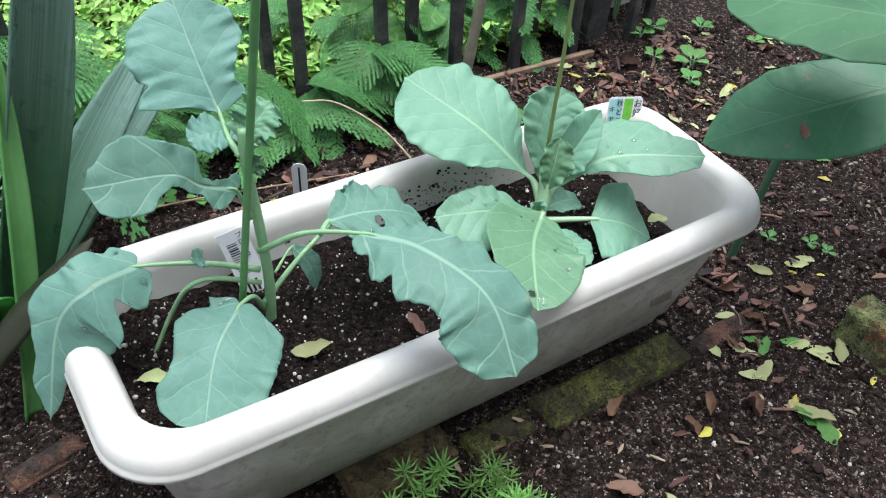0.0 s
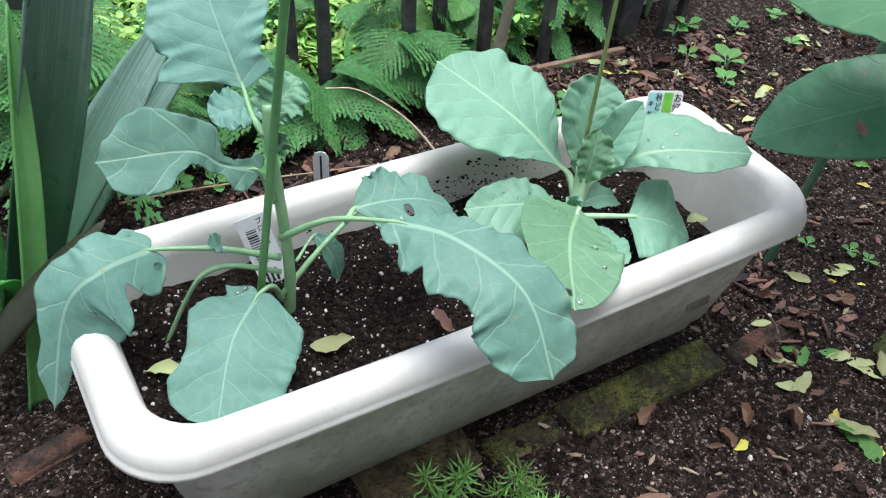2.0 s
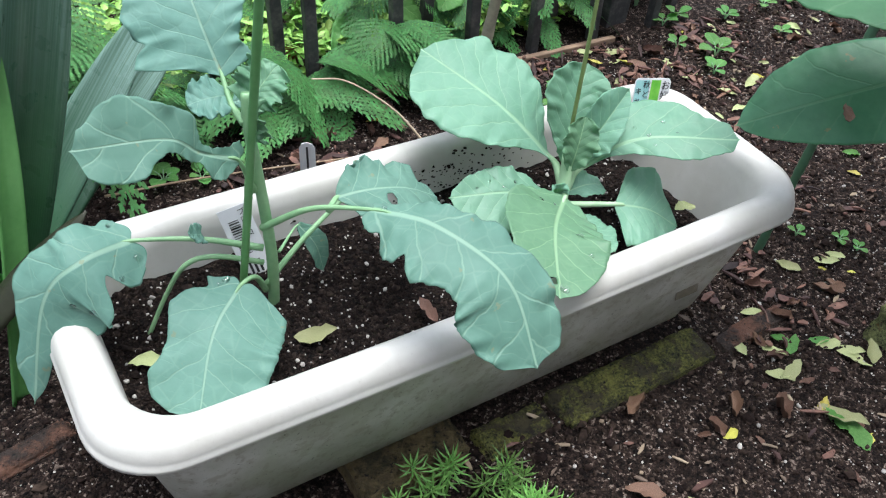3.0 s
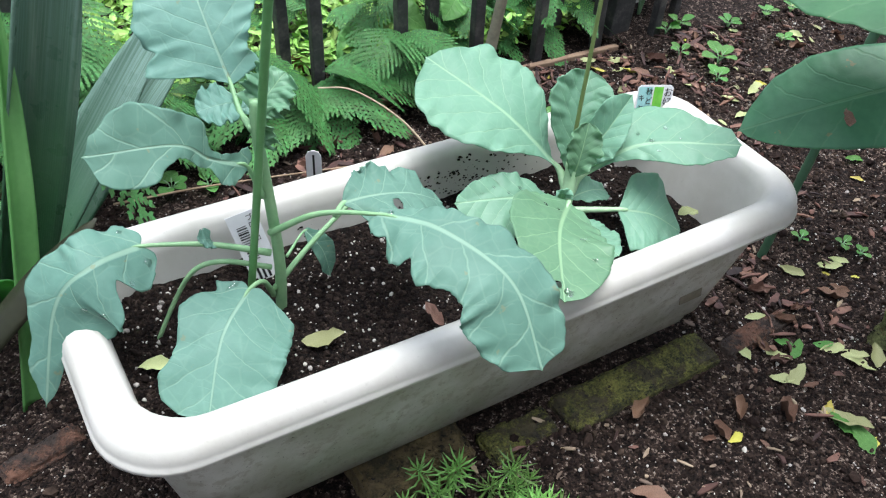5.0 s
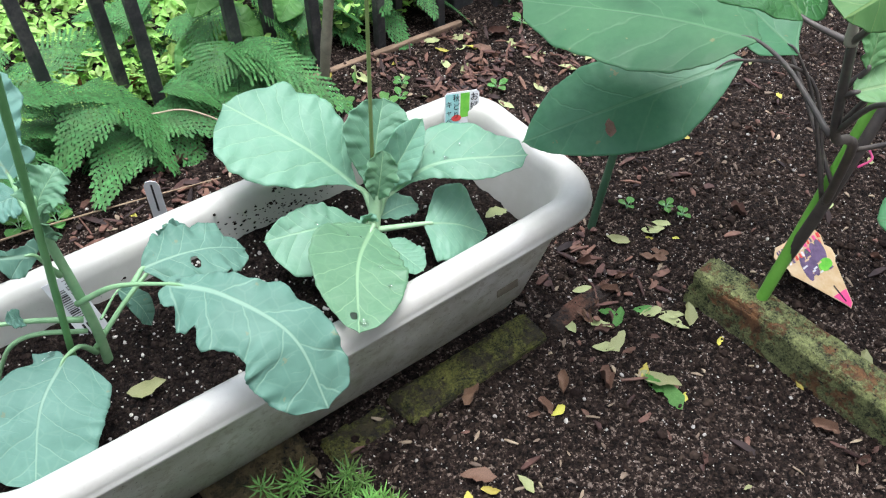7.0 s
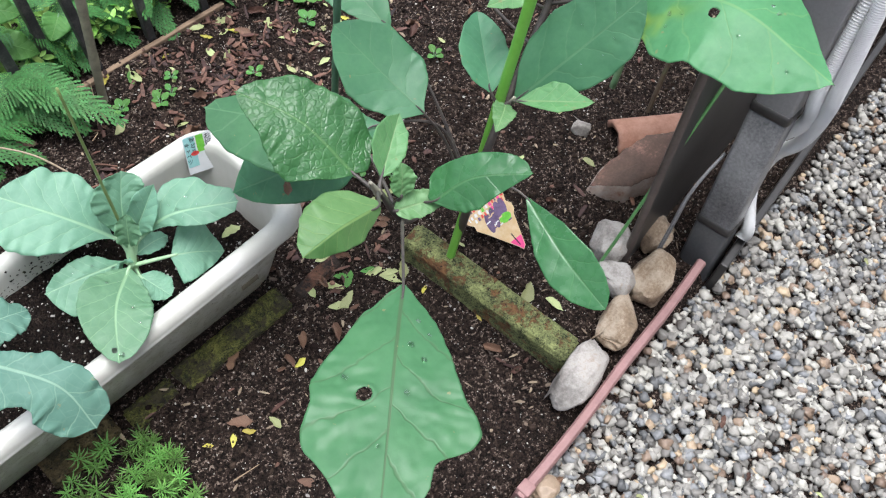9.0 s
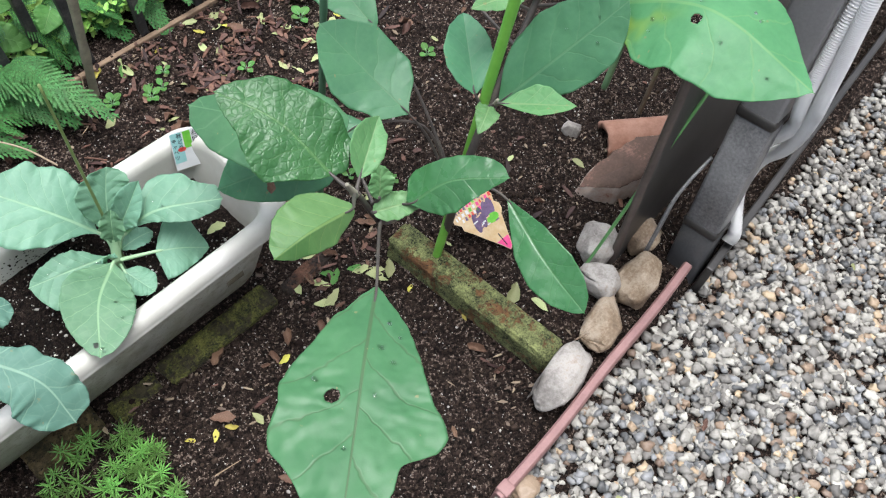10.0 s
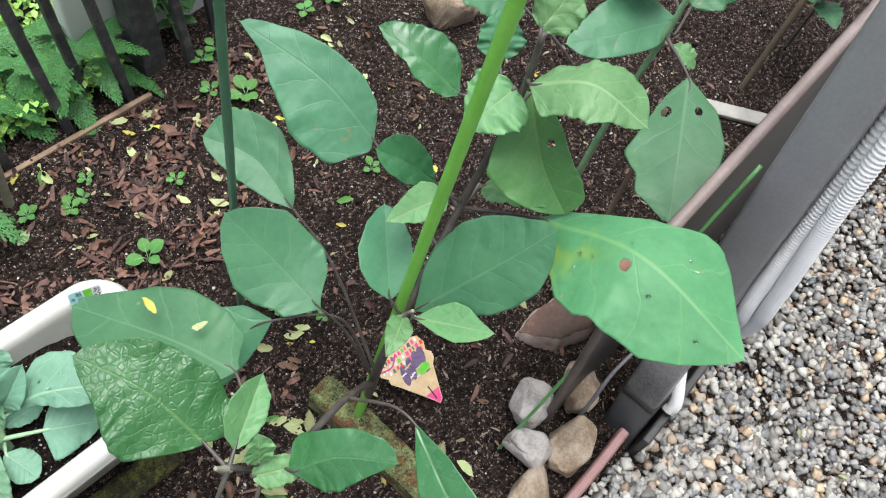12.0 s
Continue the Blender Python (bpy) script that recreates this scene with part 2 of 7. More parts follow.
BAR = surface("weathered_dark_fence_bar", [(0.28, (0.014, 0.014, 0.016)), (0.5, (0.05, 0.05, 0.052)), (0.68, (0.14, 0.13, 0.12))], 30, 0.65, 0.7)
KERB = surface("weathered_kerb_board", [(0.3, (0.17, 0.11, 0.07)), (0.7, (0.34, 0.24, 0.16))], 30, 0.8, 0.5)
BOARD = surface("weathered_pale_board", [(0.3, (0.22, 0.215, 0.19)), (0.7, (0.38, 0.37, 0.33))], 20, 0.8, 0.4)
PEBBLE = surface("pale_gravel_chip", [(0.3, (0.185, 0.176, 0.158)), (0.7, (0.36, 0.347, 0.313))], 60, 0.55, 0.4, vary=0.62)
PEBBLE_GREY = surface("grey_gravel_chip", [(0.3, (0.10, 0.105, 0.11)), (0.7, (0.22, 0.225, 0.225))], 60, 0.5, 0.3, vary=0.55)
PEBBLE_TAN = surface("tan_gravel_chip", [(0.3, (0.22, 0.155, 0.10)), (0.7, (0.38, 0.29, 0.21))], 60, 0.5, 0.3, vary=0.5)
STONE = surface("tan_river_stone", [(0.28, (0.09, 0.06, 0.04)), (0.45, (0.24, 0.175, 0.115)), (0.58, (0.40, 0.33, 0.25)), (0.72, (0.27, 0.16, 0.09))], 24, 0.75, 0.8, 0.003)
STONE_GREY = surface("grey_river_stone", [(0.28, (0.11, 0.10, 0.09)), (0.45, (0.24, 0.22, 0.20)), (0.58, (0.40, 0.375, 0.345)), (0.72, (0.26, 0.20, 0.15))], 24, 0.7, 0.8, 0.003)
LABEL = surface("worn_brown_label", [(0.3, (0.15, 0.13, 0.095)), (0.7, (0.27, 0.24, 0.18))], 60, 0.7, 0.3)
TERRACOTTA = surface("terracotta", [(0.3, (0.24, 0.115, 0.075)), (0.7, (0.40, 0.23, 0.17))], 45, 0.85, 0.5)
BREAK = surface("pale_broken_terracotta", [(0.3, (0.26, 0.10, 0.065)), (0.42, (0.42, 0.31, 0.25)), (0.62, (0.52, 0.45, 0.39)), (0.78, (0.20, 0.09, 0.06))], 34, 0.85, 0.6, 0.002)
SLAB = surface("muddy_brick_slab", [(0.3, (0.045, 0.028, 0.020)), (0.52, (0.11, 0.066, 0.048)), (0.66, (0.30, 0.16, 0.12)), (0.78, (0.42, 0.36, 0.32))], 15, 0.8, 0.5, 0.002)
PLASTIC_BLACK = surface("dusty_black_plastic", [(0.3, (0.016, 0.016, 0.016)), (0.7, (0.05, 0.046, 0.043))], 10, 0.45, 0.2)
SHEET = surface("dusty_dark_sheet", [(0.3, (0.030, 0.029, 0.028)), (0.7, (0.085, 0.080, 0.075))], 8, 0.42, 0.2)
RAIL = surface("dull_mauve_brown_rail", [(0.3, (0.12, 0.09, 0.08)), (0.7, (0.24, 0.19, 0.17))], 25, 0.55, 0.2)
POST = surface("dark_brown_post", [(0.3, (0.075, 0.06, 0.053)), (0.7, (0.17, 0.138, 0.122))], 14, 0.6, 0.3)
EDGING = surface("faded_red_brown_edging", [(0.3, (0.20, 0.105, 0.10)), (0.7, (0.33, 0.19, 0.18))], 25, 0.65, 0.3)
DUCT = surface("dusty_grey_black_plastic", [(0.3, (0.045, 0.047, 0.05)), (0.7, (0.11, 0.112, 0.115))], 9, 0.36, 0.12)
# two paler copies of DUCT, with sky light put into the colour
DUCT_SKYLIT = surface("skylit_grey_plastic", [(0.35, (0.08, 0.082, 0.086)), (0.6, (0.33, 0.332, 0.338))], 5, 0.32, 0.12)
DUCT_SKYLIT_TOP = surface("skylit_top_plastic", [(0.3, (0.20, 0.20, 0.205)), (0.7, (0.33, 0.33, 0.333))], 5, 0.32, 0.12)
# surface of the unseen added south wall, pale so that it bounces light
BOUNCE_WALL = surface("pale_bounce_render", [(0.3, (0.34, 0.33, 0.31)), (0.7, (0.46, 0.45, 0.43))], 6, 0.85, 0.3)
STRAW = surface("pale_straw_bits", [(0.3, (0.14, 0.10, 0.065)), (0.7, (0.32, 0.25, 0.18))], 80, 0.8, 0.4, vary=0.5)
HOSE = surface("white_hose_plastic", [(0.3, (0.80, 0.795, 0.78)), (0.7, (0.88, 0.88, 0.87))], 30, 0.45, 0.1)
PAPER_WHITE = surface("white_tag_plastic", [(0.3, (0.70, 0.72, 0.74)), (0.7, (0.82, 0.83, 0.84))], 50, 0.4, 0.05)
INK = surface("black_ink", [(0.3, (0.01, 0.01, 0.012)), (0.7, (0.02, 0.02, 0.022))], 50, 0.5, 0.0)
INK_BLUE = surface("pale_blue_print", [(0.3, (0.28, 0.62, 0.62)), (0.7, (0.42, 0.72, 0.70))], 50, 0.4, 0.0)
INK_GREEN = surface("green_print", [(0.3, (0.08, 0.45, 0.03)), (0.7, (0.25, 0.65, 0.08))], 90, 0.4, 0.0)
INK_PINK = surface("pink_print", [(0.3, (0.75, 0.05, 0.25)), (0.7, (0.85, 0.12, 0.32))], 50, 0.4, 0.0)
INK_YELLOW = surface("yellow_print", [(0.3, (0.60, 0.40, 0.18)), (0.7, (0.74, 0.60, 0.40))], 60, 0.4, 0.0)
INK_PURPLE = surface("dark_purple_print", [(0.3, (0.06, 0.04, 0.09)), (0.7, (0.22, 0.15, 0.28))], 90, 0.4, 0.0)
INK_RED = surface("red_print", [(0.3, (0.65, 0.04, 0.04)), (0.7, (0.75, 0.1, 0.08))], 60, 0.4, 0.0)
BARK = surface("bark_mulch", [(0.3, (0.034, 0.016, 0.012)), (0.7, (0.165, 0.078, 0.058))], 80, 0.7, 0.5, vary=0.9)
CLOD = surface("soil_crumb", [(0.3, (0.006, 0.0042, 0.0034)), (0.7, (0.050, 0.033, 0.026))], 160, 0.95, 0.6, vary=0.75, specular=0.15)
POT_CLOD = surface("potting_soil_crumb", [(0.3, (0.005, 0.0038, 0.0033)), (0.7, (0.024, 0.016, 0.013))], 160, 0.95, 0.6, vary=0.75, specular=0.15)
PERLITE = surface("white_perlite", [(0.3, (0.30, 0.28, 0.25)), (0.7, (0.56, 0.54, 0.50))], 160, 0.8, 0.4, vary=0.3)
DRY_LEAF = surface("dry_brown_leaf", [(0.3, (0.06, 0.028, 0.018)), (0.7, (0.19, 0.105, 0.07))], 70, 0.7, 0.4, vary=0.4)
PALE_LEAF = surface("faded_green_leaf", [(0.3, (0.22, 0.27, 0.10)), (0.7, (0.42, 0.44, 0.22))], 70, 0.6, 0.4, vary=0.35)
RED_LEAF = surface("rust_red_dry_leaf", [(0.3, (0.20, 0.055, 0.025)), (0.7, (0.42, 0.16, 0.08))], 70, 0.7, 0.4, vary=0.3)
YELLOW_LEAF = surface("yellow_fallen_leaf", [(0.3, (0.32, 0.29, 0.04)), (0.65, (0.52, 0.47, 0.09)), (0.75, (0.25, 0.13, 0.05))], 70, 0.6, 0.3, vary=0.25)
STRAW_STALK = surface("pale_dry_stalk", [(0.3, (0.40, 0.30, 0.20)), (0.7, (0.60, 0.49, 0.36))], 80, 0.7, 0.3)
TWIG = surface("dry_twig", [(0.3, (0.22, 0.15, 0.09)), (0.7, (0.42, 0.32, 0.21))], 80, 0.8, 0.3)
CONIFER = surface("conifer_spray", [(0.3, (0.030, 0.11, 0.030)), (0.7, (0.085, 0.23, 0.065))], 60, 0.55, 0.2, vary=0.35, specular=0.2)
COVER = surface("fresh_ground_cover", [(0.3, (0.16, 0.36, 0.05)), (0.7, (0.36, 0.60, 0.14))], 12, 0.55, 0.2, vary=0.4)
SEDUM = surface("sedum_leaf", [(0.3, (0.07, 0.21, 0.035)), (0.7, (0.24, 0.45, 0.12))], 110, 0.35, 0.1, vary=0.6)
WALL = surface("white_render", [(0.3, (0.60, 0.60, 0.57)), (0.7, (0.74, 0.74, 0.72))], 9, 0.8, 0.3)


def soil_material(name, dark, light, grit):
    """Granular soil: every grain has its own tone, a few are pale."""
    m, nt, bsdf, out = shader(name)
    tc = nt.nodes.new("ShaderNodeTexCoord")
    tone = None
    height = maths(nt, "MULTIPLY", noisy(nt, 80, 8, 0.7), 0.8)
    for scale, share in ((230.0, 0.5), (520.0, 0.5)):
        cells = node(nt, "ShaderNodeTexVoronoi", Scale=scale)
        nt.links.new(tc.outputs["Object"], cells.inputs["Vector"])
        sep = nt.nodes.new("ShaderNodeSeparateColor")
        nt.links.new(cells.outputs["Color"], sep.inputs[0])
        pick = maths(nt, "MULTIPLY", sep.outputs[0], share)
        tone = pick if tone is None else maths(nt, "ADD", tone, pick)
        height = maths(nt, "SUBTRACT", height, maths(nt, "MULTIPLY", cells.outputs["Distance"], share))
    tone = maths(nt, "ADD", maths(nt, "MULTIPLY", tone, 0.75), maths(nt, "MULTIPLY", noisy(nt, 9, 5), 0.25))
    middle = tuple(0.6 * p + 0.4 * q for p, q in zip(dark, light))
    colour = ramp(nt, tone, [(0.25, dark), (0.5, middle), (0.68, light), (0.78, grit)])
    nt.links.new(colour, bsdf.inputs["Base Color"])
    bsdf.inputs["Roughness"].default_value = 0.9
    bsdf.inputs["Specular IOR Level"].default_value = 0.15
    relief(nt, bsdf, height, 1.0, 0.006)
    return m


GARDEN_SOIL = soil_material("garden_soil", (0.003, 0.0022, 0.0018), (0.050, 0.033, 0.026), (0.24, 0.19, 0.155))
POT_SOIL = soil_material("potting_soil", (0.003, 0.0024, 0.0022), (0.024, 0.016, 0.0125), (0.07, 0.052, 0.042))


def planter_material():
    m, nt, bsdf, out = shader("aged_white_plastic")
    base = ramp(nt, noisy(nt, 9, 5), [(0.3, (0.54, 0.535, 0.485)), (0.7, (0.66, 0.66, 0.62))])
    outer = nt.nodes.new("ShaderNodeVertexColor")
    outer.layer_name = "outer_wall"
    # greenish dirt, stronger on the outer wall where it also paints in shade
    stain_shade = maths(nt, "MULTIPLY", falloff(nt, noisy(nt, 18, 6, 0.65), 0.36, 0.66), maths(nt, "ADD", maths(nt, "MULTIPLY", outer.outputs["Color"], 0.38), 0.12))
    dirt = maths(nt, "MULTIPLY", falloff(nt, noisy(nt, 300, 5, 0.75), 0.335, 0.39), maths(nt, "ADD", maths(nt, "MULTIPLY", outer.outputs["Color"], 0.75), 0.1))
    base = mixed(nt, stain_shade, base, (0.30, 0.31, 0.22))
    base = mixed(nt, maths(nt, "MULTIPLY", falloff(nt, noisy(nt, 90, 6, 0.7), 0.38, 0.50), maths(nt, "MULTIPLY", outer.outputs["Color"], 0.4)), base, (0.24, 0.20, 0.13))
    base = mixed(nt, dirt, base, (0.05, 0.04, 0.03))
    nt.links.new(base, bsdf.inputs["Base Color"])
    bsdf.inputs["Roughness"].default_value = 0.38
    relief(nt, bsdf, noisy(nt, 180, 4), 0.12, 0.001)
    return m


def moss_material(name, brick_dark, brick_light, moss_dark, moss_light, low, high, patch=28.0):
    m, nt, bsdf, out = shader(name)
    brick = ramp(nt, noisy(nt, 70, 6, 0.7), [(0.3, brick_dark), (0.7, brick_light)])
    moss = ramp(nt, maths(nt, "ADD", maths(nt, "MULTIPLY", noisy(nt, 330, 5, 0.75), 0.6), maths(nt, "MULTIPLY", noisy(nt, 55, 3), 0.4)), [(0.38, moss_dark), (0.62, moss_light)])
    cover = falloff(nt, noisy(nt, patch, 6, 0.75), low, high)
    pits = falloff(nt, noisy(nt, 210, 4, 0.7), 0.33, 0.43)
    colour = mixed(nt, pits, mixed(nt, cover, brick, moss), (0.008, 0.007, 0.005))
    nt.links.new(colour, bsdf.inputs["Base Color"])
    bsdf.inputs["Roughness"].default_value = 0.9
    relief(nt, bsdf, maths(nt, "ADD", maths(nt, "ADD", maths(nt, "MULTIPLY", noisy(nt, 320, 5, 0.75), 0.9), cover), maths(nt, "MULTIPLY", pits, -0.5)), 1.0, 0.006)
    return m


def water_material():
    m, nt, bsdf, out = shader("water")
    bsdf.inputs["Base Color"].default_value = (1, 1, 1, 1)
    bsdf.inputs["Roughness"].default_value, bsdf.inputs["IOR"].default_value = 0.02, 1.33
    bsdf.inputs["Transmission Weight"].default_value = 1.0
    return m


WATER = water_material()
WHITE = planter_material()
MOSSY = moss_material("mossy_brick", (0.012, 0.010, 0.006), (0.10, 0.085, 0.038), (0.010, 0.017, 0.004), (0.31, 0.31, 0.068), 0.46, 0.58)
TAN_BRICK = moss_material("tan_brick", (0.07, 0.05, 0.02), (0.26, 0.19, 0.085), (0.02, 0.02, 0.008), (0.09, 0.07, 0.025), 0.36, 0.52)
RED_BRICK = moss_material("muddy_red_brick", (0.10, 0.045, 0.028), (0.24, 0.12, 0.075), (0.02, 0.014, 0.01), (0.06, 0.04, 0.03), 0.42, 0.58)
TIMBER = moss_material("mossy_timber", (0.07, 0.032, 0.013), (0.30, 0.145, 0.055), (0.010, 0.018, 0.005), (0.38, 0.42, 0.16), 0.53, 0.60, 11.0)


# ---------------------------------------------------------------- building
def mesh_object(name, verts, faces, material, uvs=None, smooth=True):
    me = bpy.data.meshes.new(name)
    me.from_pydata([tuple(v) for v in verts], [], faces)
    if uvs is not None:
        layer = me.uv_layers.new(name="UVMap")
        flat = np.array([uvs[l.vertex_index] for l in me.loops], dtype=np.float32)
        layer.data.foreach_set("uv", flat.ravel())
    me.materials.append(material)
    if smooth:
        me.polygons.foreach_set("use_smooth", [True] * len(me.polygons))
    me.update()
    return new(name, me)


def own(ob, parent, label=""):
    ob.parent = parent
    ob.matrix_parent_inverse = parent.matrix_world.inverted()
    if label:
        ob["label"] = label
    return ob


def part(name, bm, material, parent, label="", smooth=True):
    me = bpy.data.meshes.new(name)
    bmesh.ops.recalc_face_normals(bm, faces=bm.faces)
    bm.to_mesh(me)
    bm.free()
    me.materials.append(material)
    if smooth:
        me.polygons.foreach_set("use_smooth", [True] * len(me.polygons))
    ob = new(name, me)
    return own(ob, parent, label) if parent else ob


def thing(name, place, label, category, group=""):
    ob = new(name)
    ob.empty_display_size = 0.02
    ob.location = place
    ob.matrix_world = Matrix.Translation(place)
    return tagged(ob, label, category, group)


def glide(points, n):
    """n+1 points along a smooth curve through the points."""
    pts = [Vector(p) for p in points]
    if len(pts) == 2:
        return [pts[0].lerp(pts[1], i / n) for i in range(n + 1)]
    ext = [2 * pts[0] - pts[1], *pts, 2 * pts[-1] - pts[-2]]
    out = []
    for i in range(n + 1):
        s = i / n * (len(pts) - 1)
        k = min(int(s), len(pts) - 2)
        f = s - k
        a, b, c, d = ext[k : k + 4]
        out.append(0.5 * (2 * b + (c - a) * f + (2 * a - 5 * b + 4 * c - d) * f * f + (3 * b - a - 3 * c + d) * f ** 3))
    return out


def tube_data(points, r0, r1=None, n=18, sides=8, knots=0.0, every=0.0, flat=1.0):
    r1 = r0 if r1 is None else r1
    line = glide(points, n)
    verts, faces = [], []
    ref = Vector((0.3, 0.9, 0.2))
    run = 0.0
    for i, p in enumerate(line):
        t = (line[min(i + 1, n)] - line[max(i - 1, 0)]).normalized()
        if i:
            run += (line[i] - line[i - 1]).length
        x = t.cross(ref).normalized()
        y = t.cross(x)
        r = r0 + (r1 - r0) * i / n
        if every and (run % every) < every / 3:
            r *= 1 + knots
        for k in range(sides):
            a = 2 * math.pi * k / sides
            verts.append(p + (x * math.cos(a) + y * math.sin(a) * flat) * r)
    for i in range(n):
        for k in range(sides):
            a, b = i * sides + k, i * sides + (k + 1) % sides
            faces.append((a, b, b + sides, a + sides))
    faces.append(tuple(range(sides))[::-1])
    faces.append(tuple(n * sides + k for k in range(sides)))
    return verts, faces


def tube(name, points, r0, r1, material, parent=None, label="", **more):
    ob = mesh_object(name, *tube_data(points, r0, r1, **more), material)
    return own(ob, parent, label) if parent else ob


def box_bm(size, place=(0, 0, 0), bevel=0.002, turn=None, segments=2):
    bm = bmesh.new()
    bmesh.ops.create_cube(bm, size=1)
    bmesh.ops.scale(bm, vec=size, verts=bm.verts)
    if bevel:
        bmesh.ops.bevel(bm, geom=bm.edges[:], offset=bevel, segments=segments, affect="EDGES", profile=0.5)
    if turn is not None:
        bmesh.ops.transform(bm, matrix=turn, verts=bm.verts)
    bmesh.ops.translate(bm, vec=place, verts=bm.verts)
    return bm


def egg_shape(u):
    return max(0.0, math.sin(math.pi * u ** 0.72)) ** 0.75 * (1 - 0.12 * u)


def cab_shape(u):
    return 0.05 + 0.95 * max(0.0, math.sin(math.pi * min(1, u) ** 1.35)) ** 0.62 if u < 0.999 else 0.05


def broc_shape(u):
    rise = min(1.0, (u / 0.22)) ** 0.7
    return rise * (1 - max(0.0, (u - 0.45) / 0.55) ** 3.2) ** 0.6 if u < 1 else 0.0


def strap_shape(u):
    return (0.75 + 0.25 * math.sin(math.pi * u)) * (1 - u ** 6) ** 0.8 if u < 1 else 0.0


def oval_shape(u):
    return max(0.0, math.sin(math.pi * u)) ** 0.7


def ico(sub):
    bm = bmesh.new()
    bmesh.ops.create_icosphere(bm, subdivisions=sub, radius=1)
    v, f = [x.co.copy() for x in bm.verts], [tuple(p.index for p in q.verts) for q in bm.faces]
    bm.free()
    return v, f


ICO1, ICO2, ICO3 = ico(1), ico(2), ico(3)
DROP = ICO3


def leaf(parent, base, tip, up, width, material, shape=egg_shape, arch=0.1, cup=0.15, wave=0.05, lobes=0.06, n_lobes=5, droop=0.0, seed=1, holes=(), drops=(), stalk=(), stalk_r=0.0025, stalk_material=None, sway=0.0, name="leaf", label="", nu=44, nv=22, thick=0.0006, waves=3.0, teeth=0.0):
    """A leaf blade from its stalk end to its tip. up: the way its upper face looks. arch: how far the midrib bows up,
    in lengths; droop: how far the sides hang; cup: how far they rise; sway: midrib bends sideways; holes: (u, v, radius in m)."""
    base, tip, up = Vector(base), Vector(tip), Vector(up).normalized()
    length = (tip - base).length
    ax = (tip - base).normalized()
    side0 = ax.cross(up).normalized()
    up = side0.cross(ax).normalized()
    rnd = random.Random(seed)
    ph = [rnd.uniform(0, 6.28) for _ in range(8)]
    mid = [base + ax * (length * u) + up * (length * arch * 4 * u * (1 - u)) + side0 * (length * sway * 4 * u * (1 - u)) for u in (i / nu for i in range(nu + 1))]
    verts, uvs = [], []
    sides = shape if isinstance(shape, tuple) else (shape, shape)
    for i in range(nu + 1):
        u = i / nu
        t = (mid[min(i + 1, nu)] - mid[max(i - 1, 0)]).normalized()
        s = t.cross(up).normalized()
        n = s.cross(t)
        for j in range(nv + 1):
            v = 2 * j / nv - 1
            k = 0 if v < 0 else 3
            here = sides[0](u) if v < 0 else sides[1](u)
            edge = 1 + lobes * (math.sin(n_lobes * 6.28 * u + ph[k]) + 0.6 * math.sin(n_lobes * 2.3 * 6.28 * u + ph[k + 1]) + 0.35 * math.sin(n_lobes * 5.1 * 6.28 * u + ph[k + 2]))
            jag = teeth * (noise.noise(Vector((u * 26, seed * 5.3, k))) + 0.6 * noise.noise(Vector((u * 70, seed * 2.1, k + 9)))) if teeth else 0.0
            h = 0.5 * width * here * (1 + (edge - 1) * abs(v) + jag * abs(v) ** 3)
            a = abs(v)
            ripple = wave * width * a * a * (math.sin(waves * 6.28 * u + ph[6] + (2.0 if v > 0 else 0)) + 0.5 * math.sin(waves * 2.2 * 6.28 * u + ph[7]))
            swell = 0.024 * width * noise.noise(Vector((u * 5 + seed * 3.7, v * 2.5, seed)))
            lift = (cup - droop) * h * a ** 1.6 + ripple * min(1, here * 1.5) + swell
            inward = 1 - 0.35 * min(1.0, abs(cup - droop)) ** 2
            verts.append(mid[i] + s * (v * h * inward) + n * lift)
            uvs.append((u, 0.5 + 0.8 * v * h / length))
    faces = []
    for i in range(nu):
        for j in range(nv):
            a = i * (nv + 1) + j
            faces.append((a, a + 1, a + nv + 2, a + nv + 1))
    for hu, hv, hr in holes:
        # the blade drawn back round a bitten hole
        heart = round(hu * nu) * (nv + 1) + round((hv + 1) / 2 * nv)
        faces = [f for f in faces if heart not in f]
        c, reach = verts[heart].copy(), 2.6 * hr
        for q, p in enumerate(verts):
            d = (p - c).length
            if 1e-6 < d < reach:
                w = p - c
                ragged = hr * (1 + 0.35 * noise.noise(w.normalized() * 2.2 + Vector((seed, hu * 9, 0))))
                verts[q] = c + w / d * (ragged + d * (reach - ragged) / reach)
    ob = mesh_object(name, verts, faces, material, uvs)
    if thick:
        so = ob.modifiers.new("thickness", "SOLIDIFY")
        so.thickness, so.offset = thick, 0
    own(ob, parent, label)
    for du, dv, dr in drops:
        i, j = min(nu - 1, max(1, round(du * nu))), round((dv + 1) / 2 * nv)
        j = min(nv - 1, max(1, j))
        q = [verts[i * (nv + 1) + j], verts[(i + 1) * (nv + 1) + j], verts[i * (nv + 1) + j + 1]]
        n = (q[2] - q[0]).cross(q[1] - q[0]).normalized()
        n = n if n.dot(up) > 0 else -n
        turn = n.to_track_quat("Z", "Y").to_matrix()
        own(mesh_object("water_drop", [q[0] + n * 0.0003 + turn @ Vector((w.x * dr, w.y * dr * 0.85, max(0, w.z) * dr * 0.32)) for w in DROP[0]], DROP[1], WATER), ob, "clear water drop")
    if stalk:
        inside = mid[min(nu, 4)] - up * (stalk_r * 0.7)
        tube("petiole", [*stalk, base, inside], stalk_r * 1.25, stalk_r * 0.7, stalk_material or STALK, ob, n=16, sides=8)
    return ob


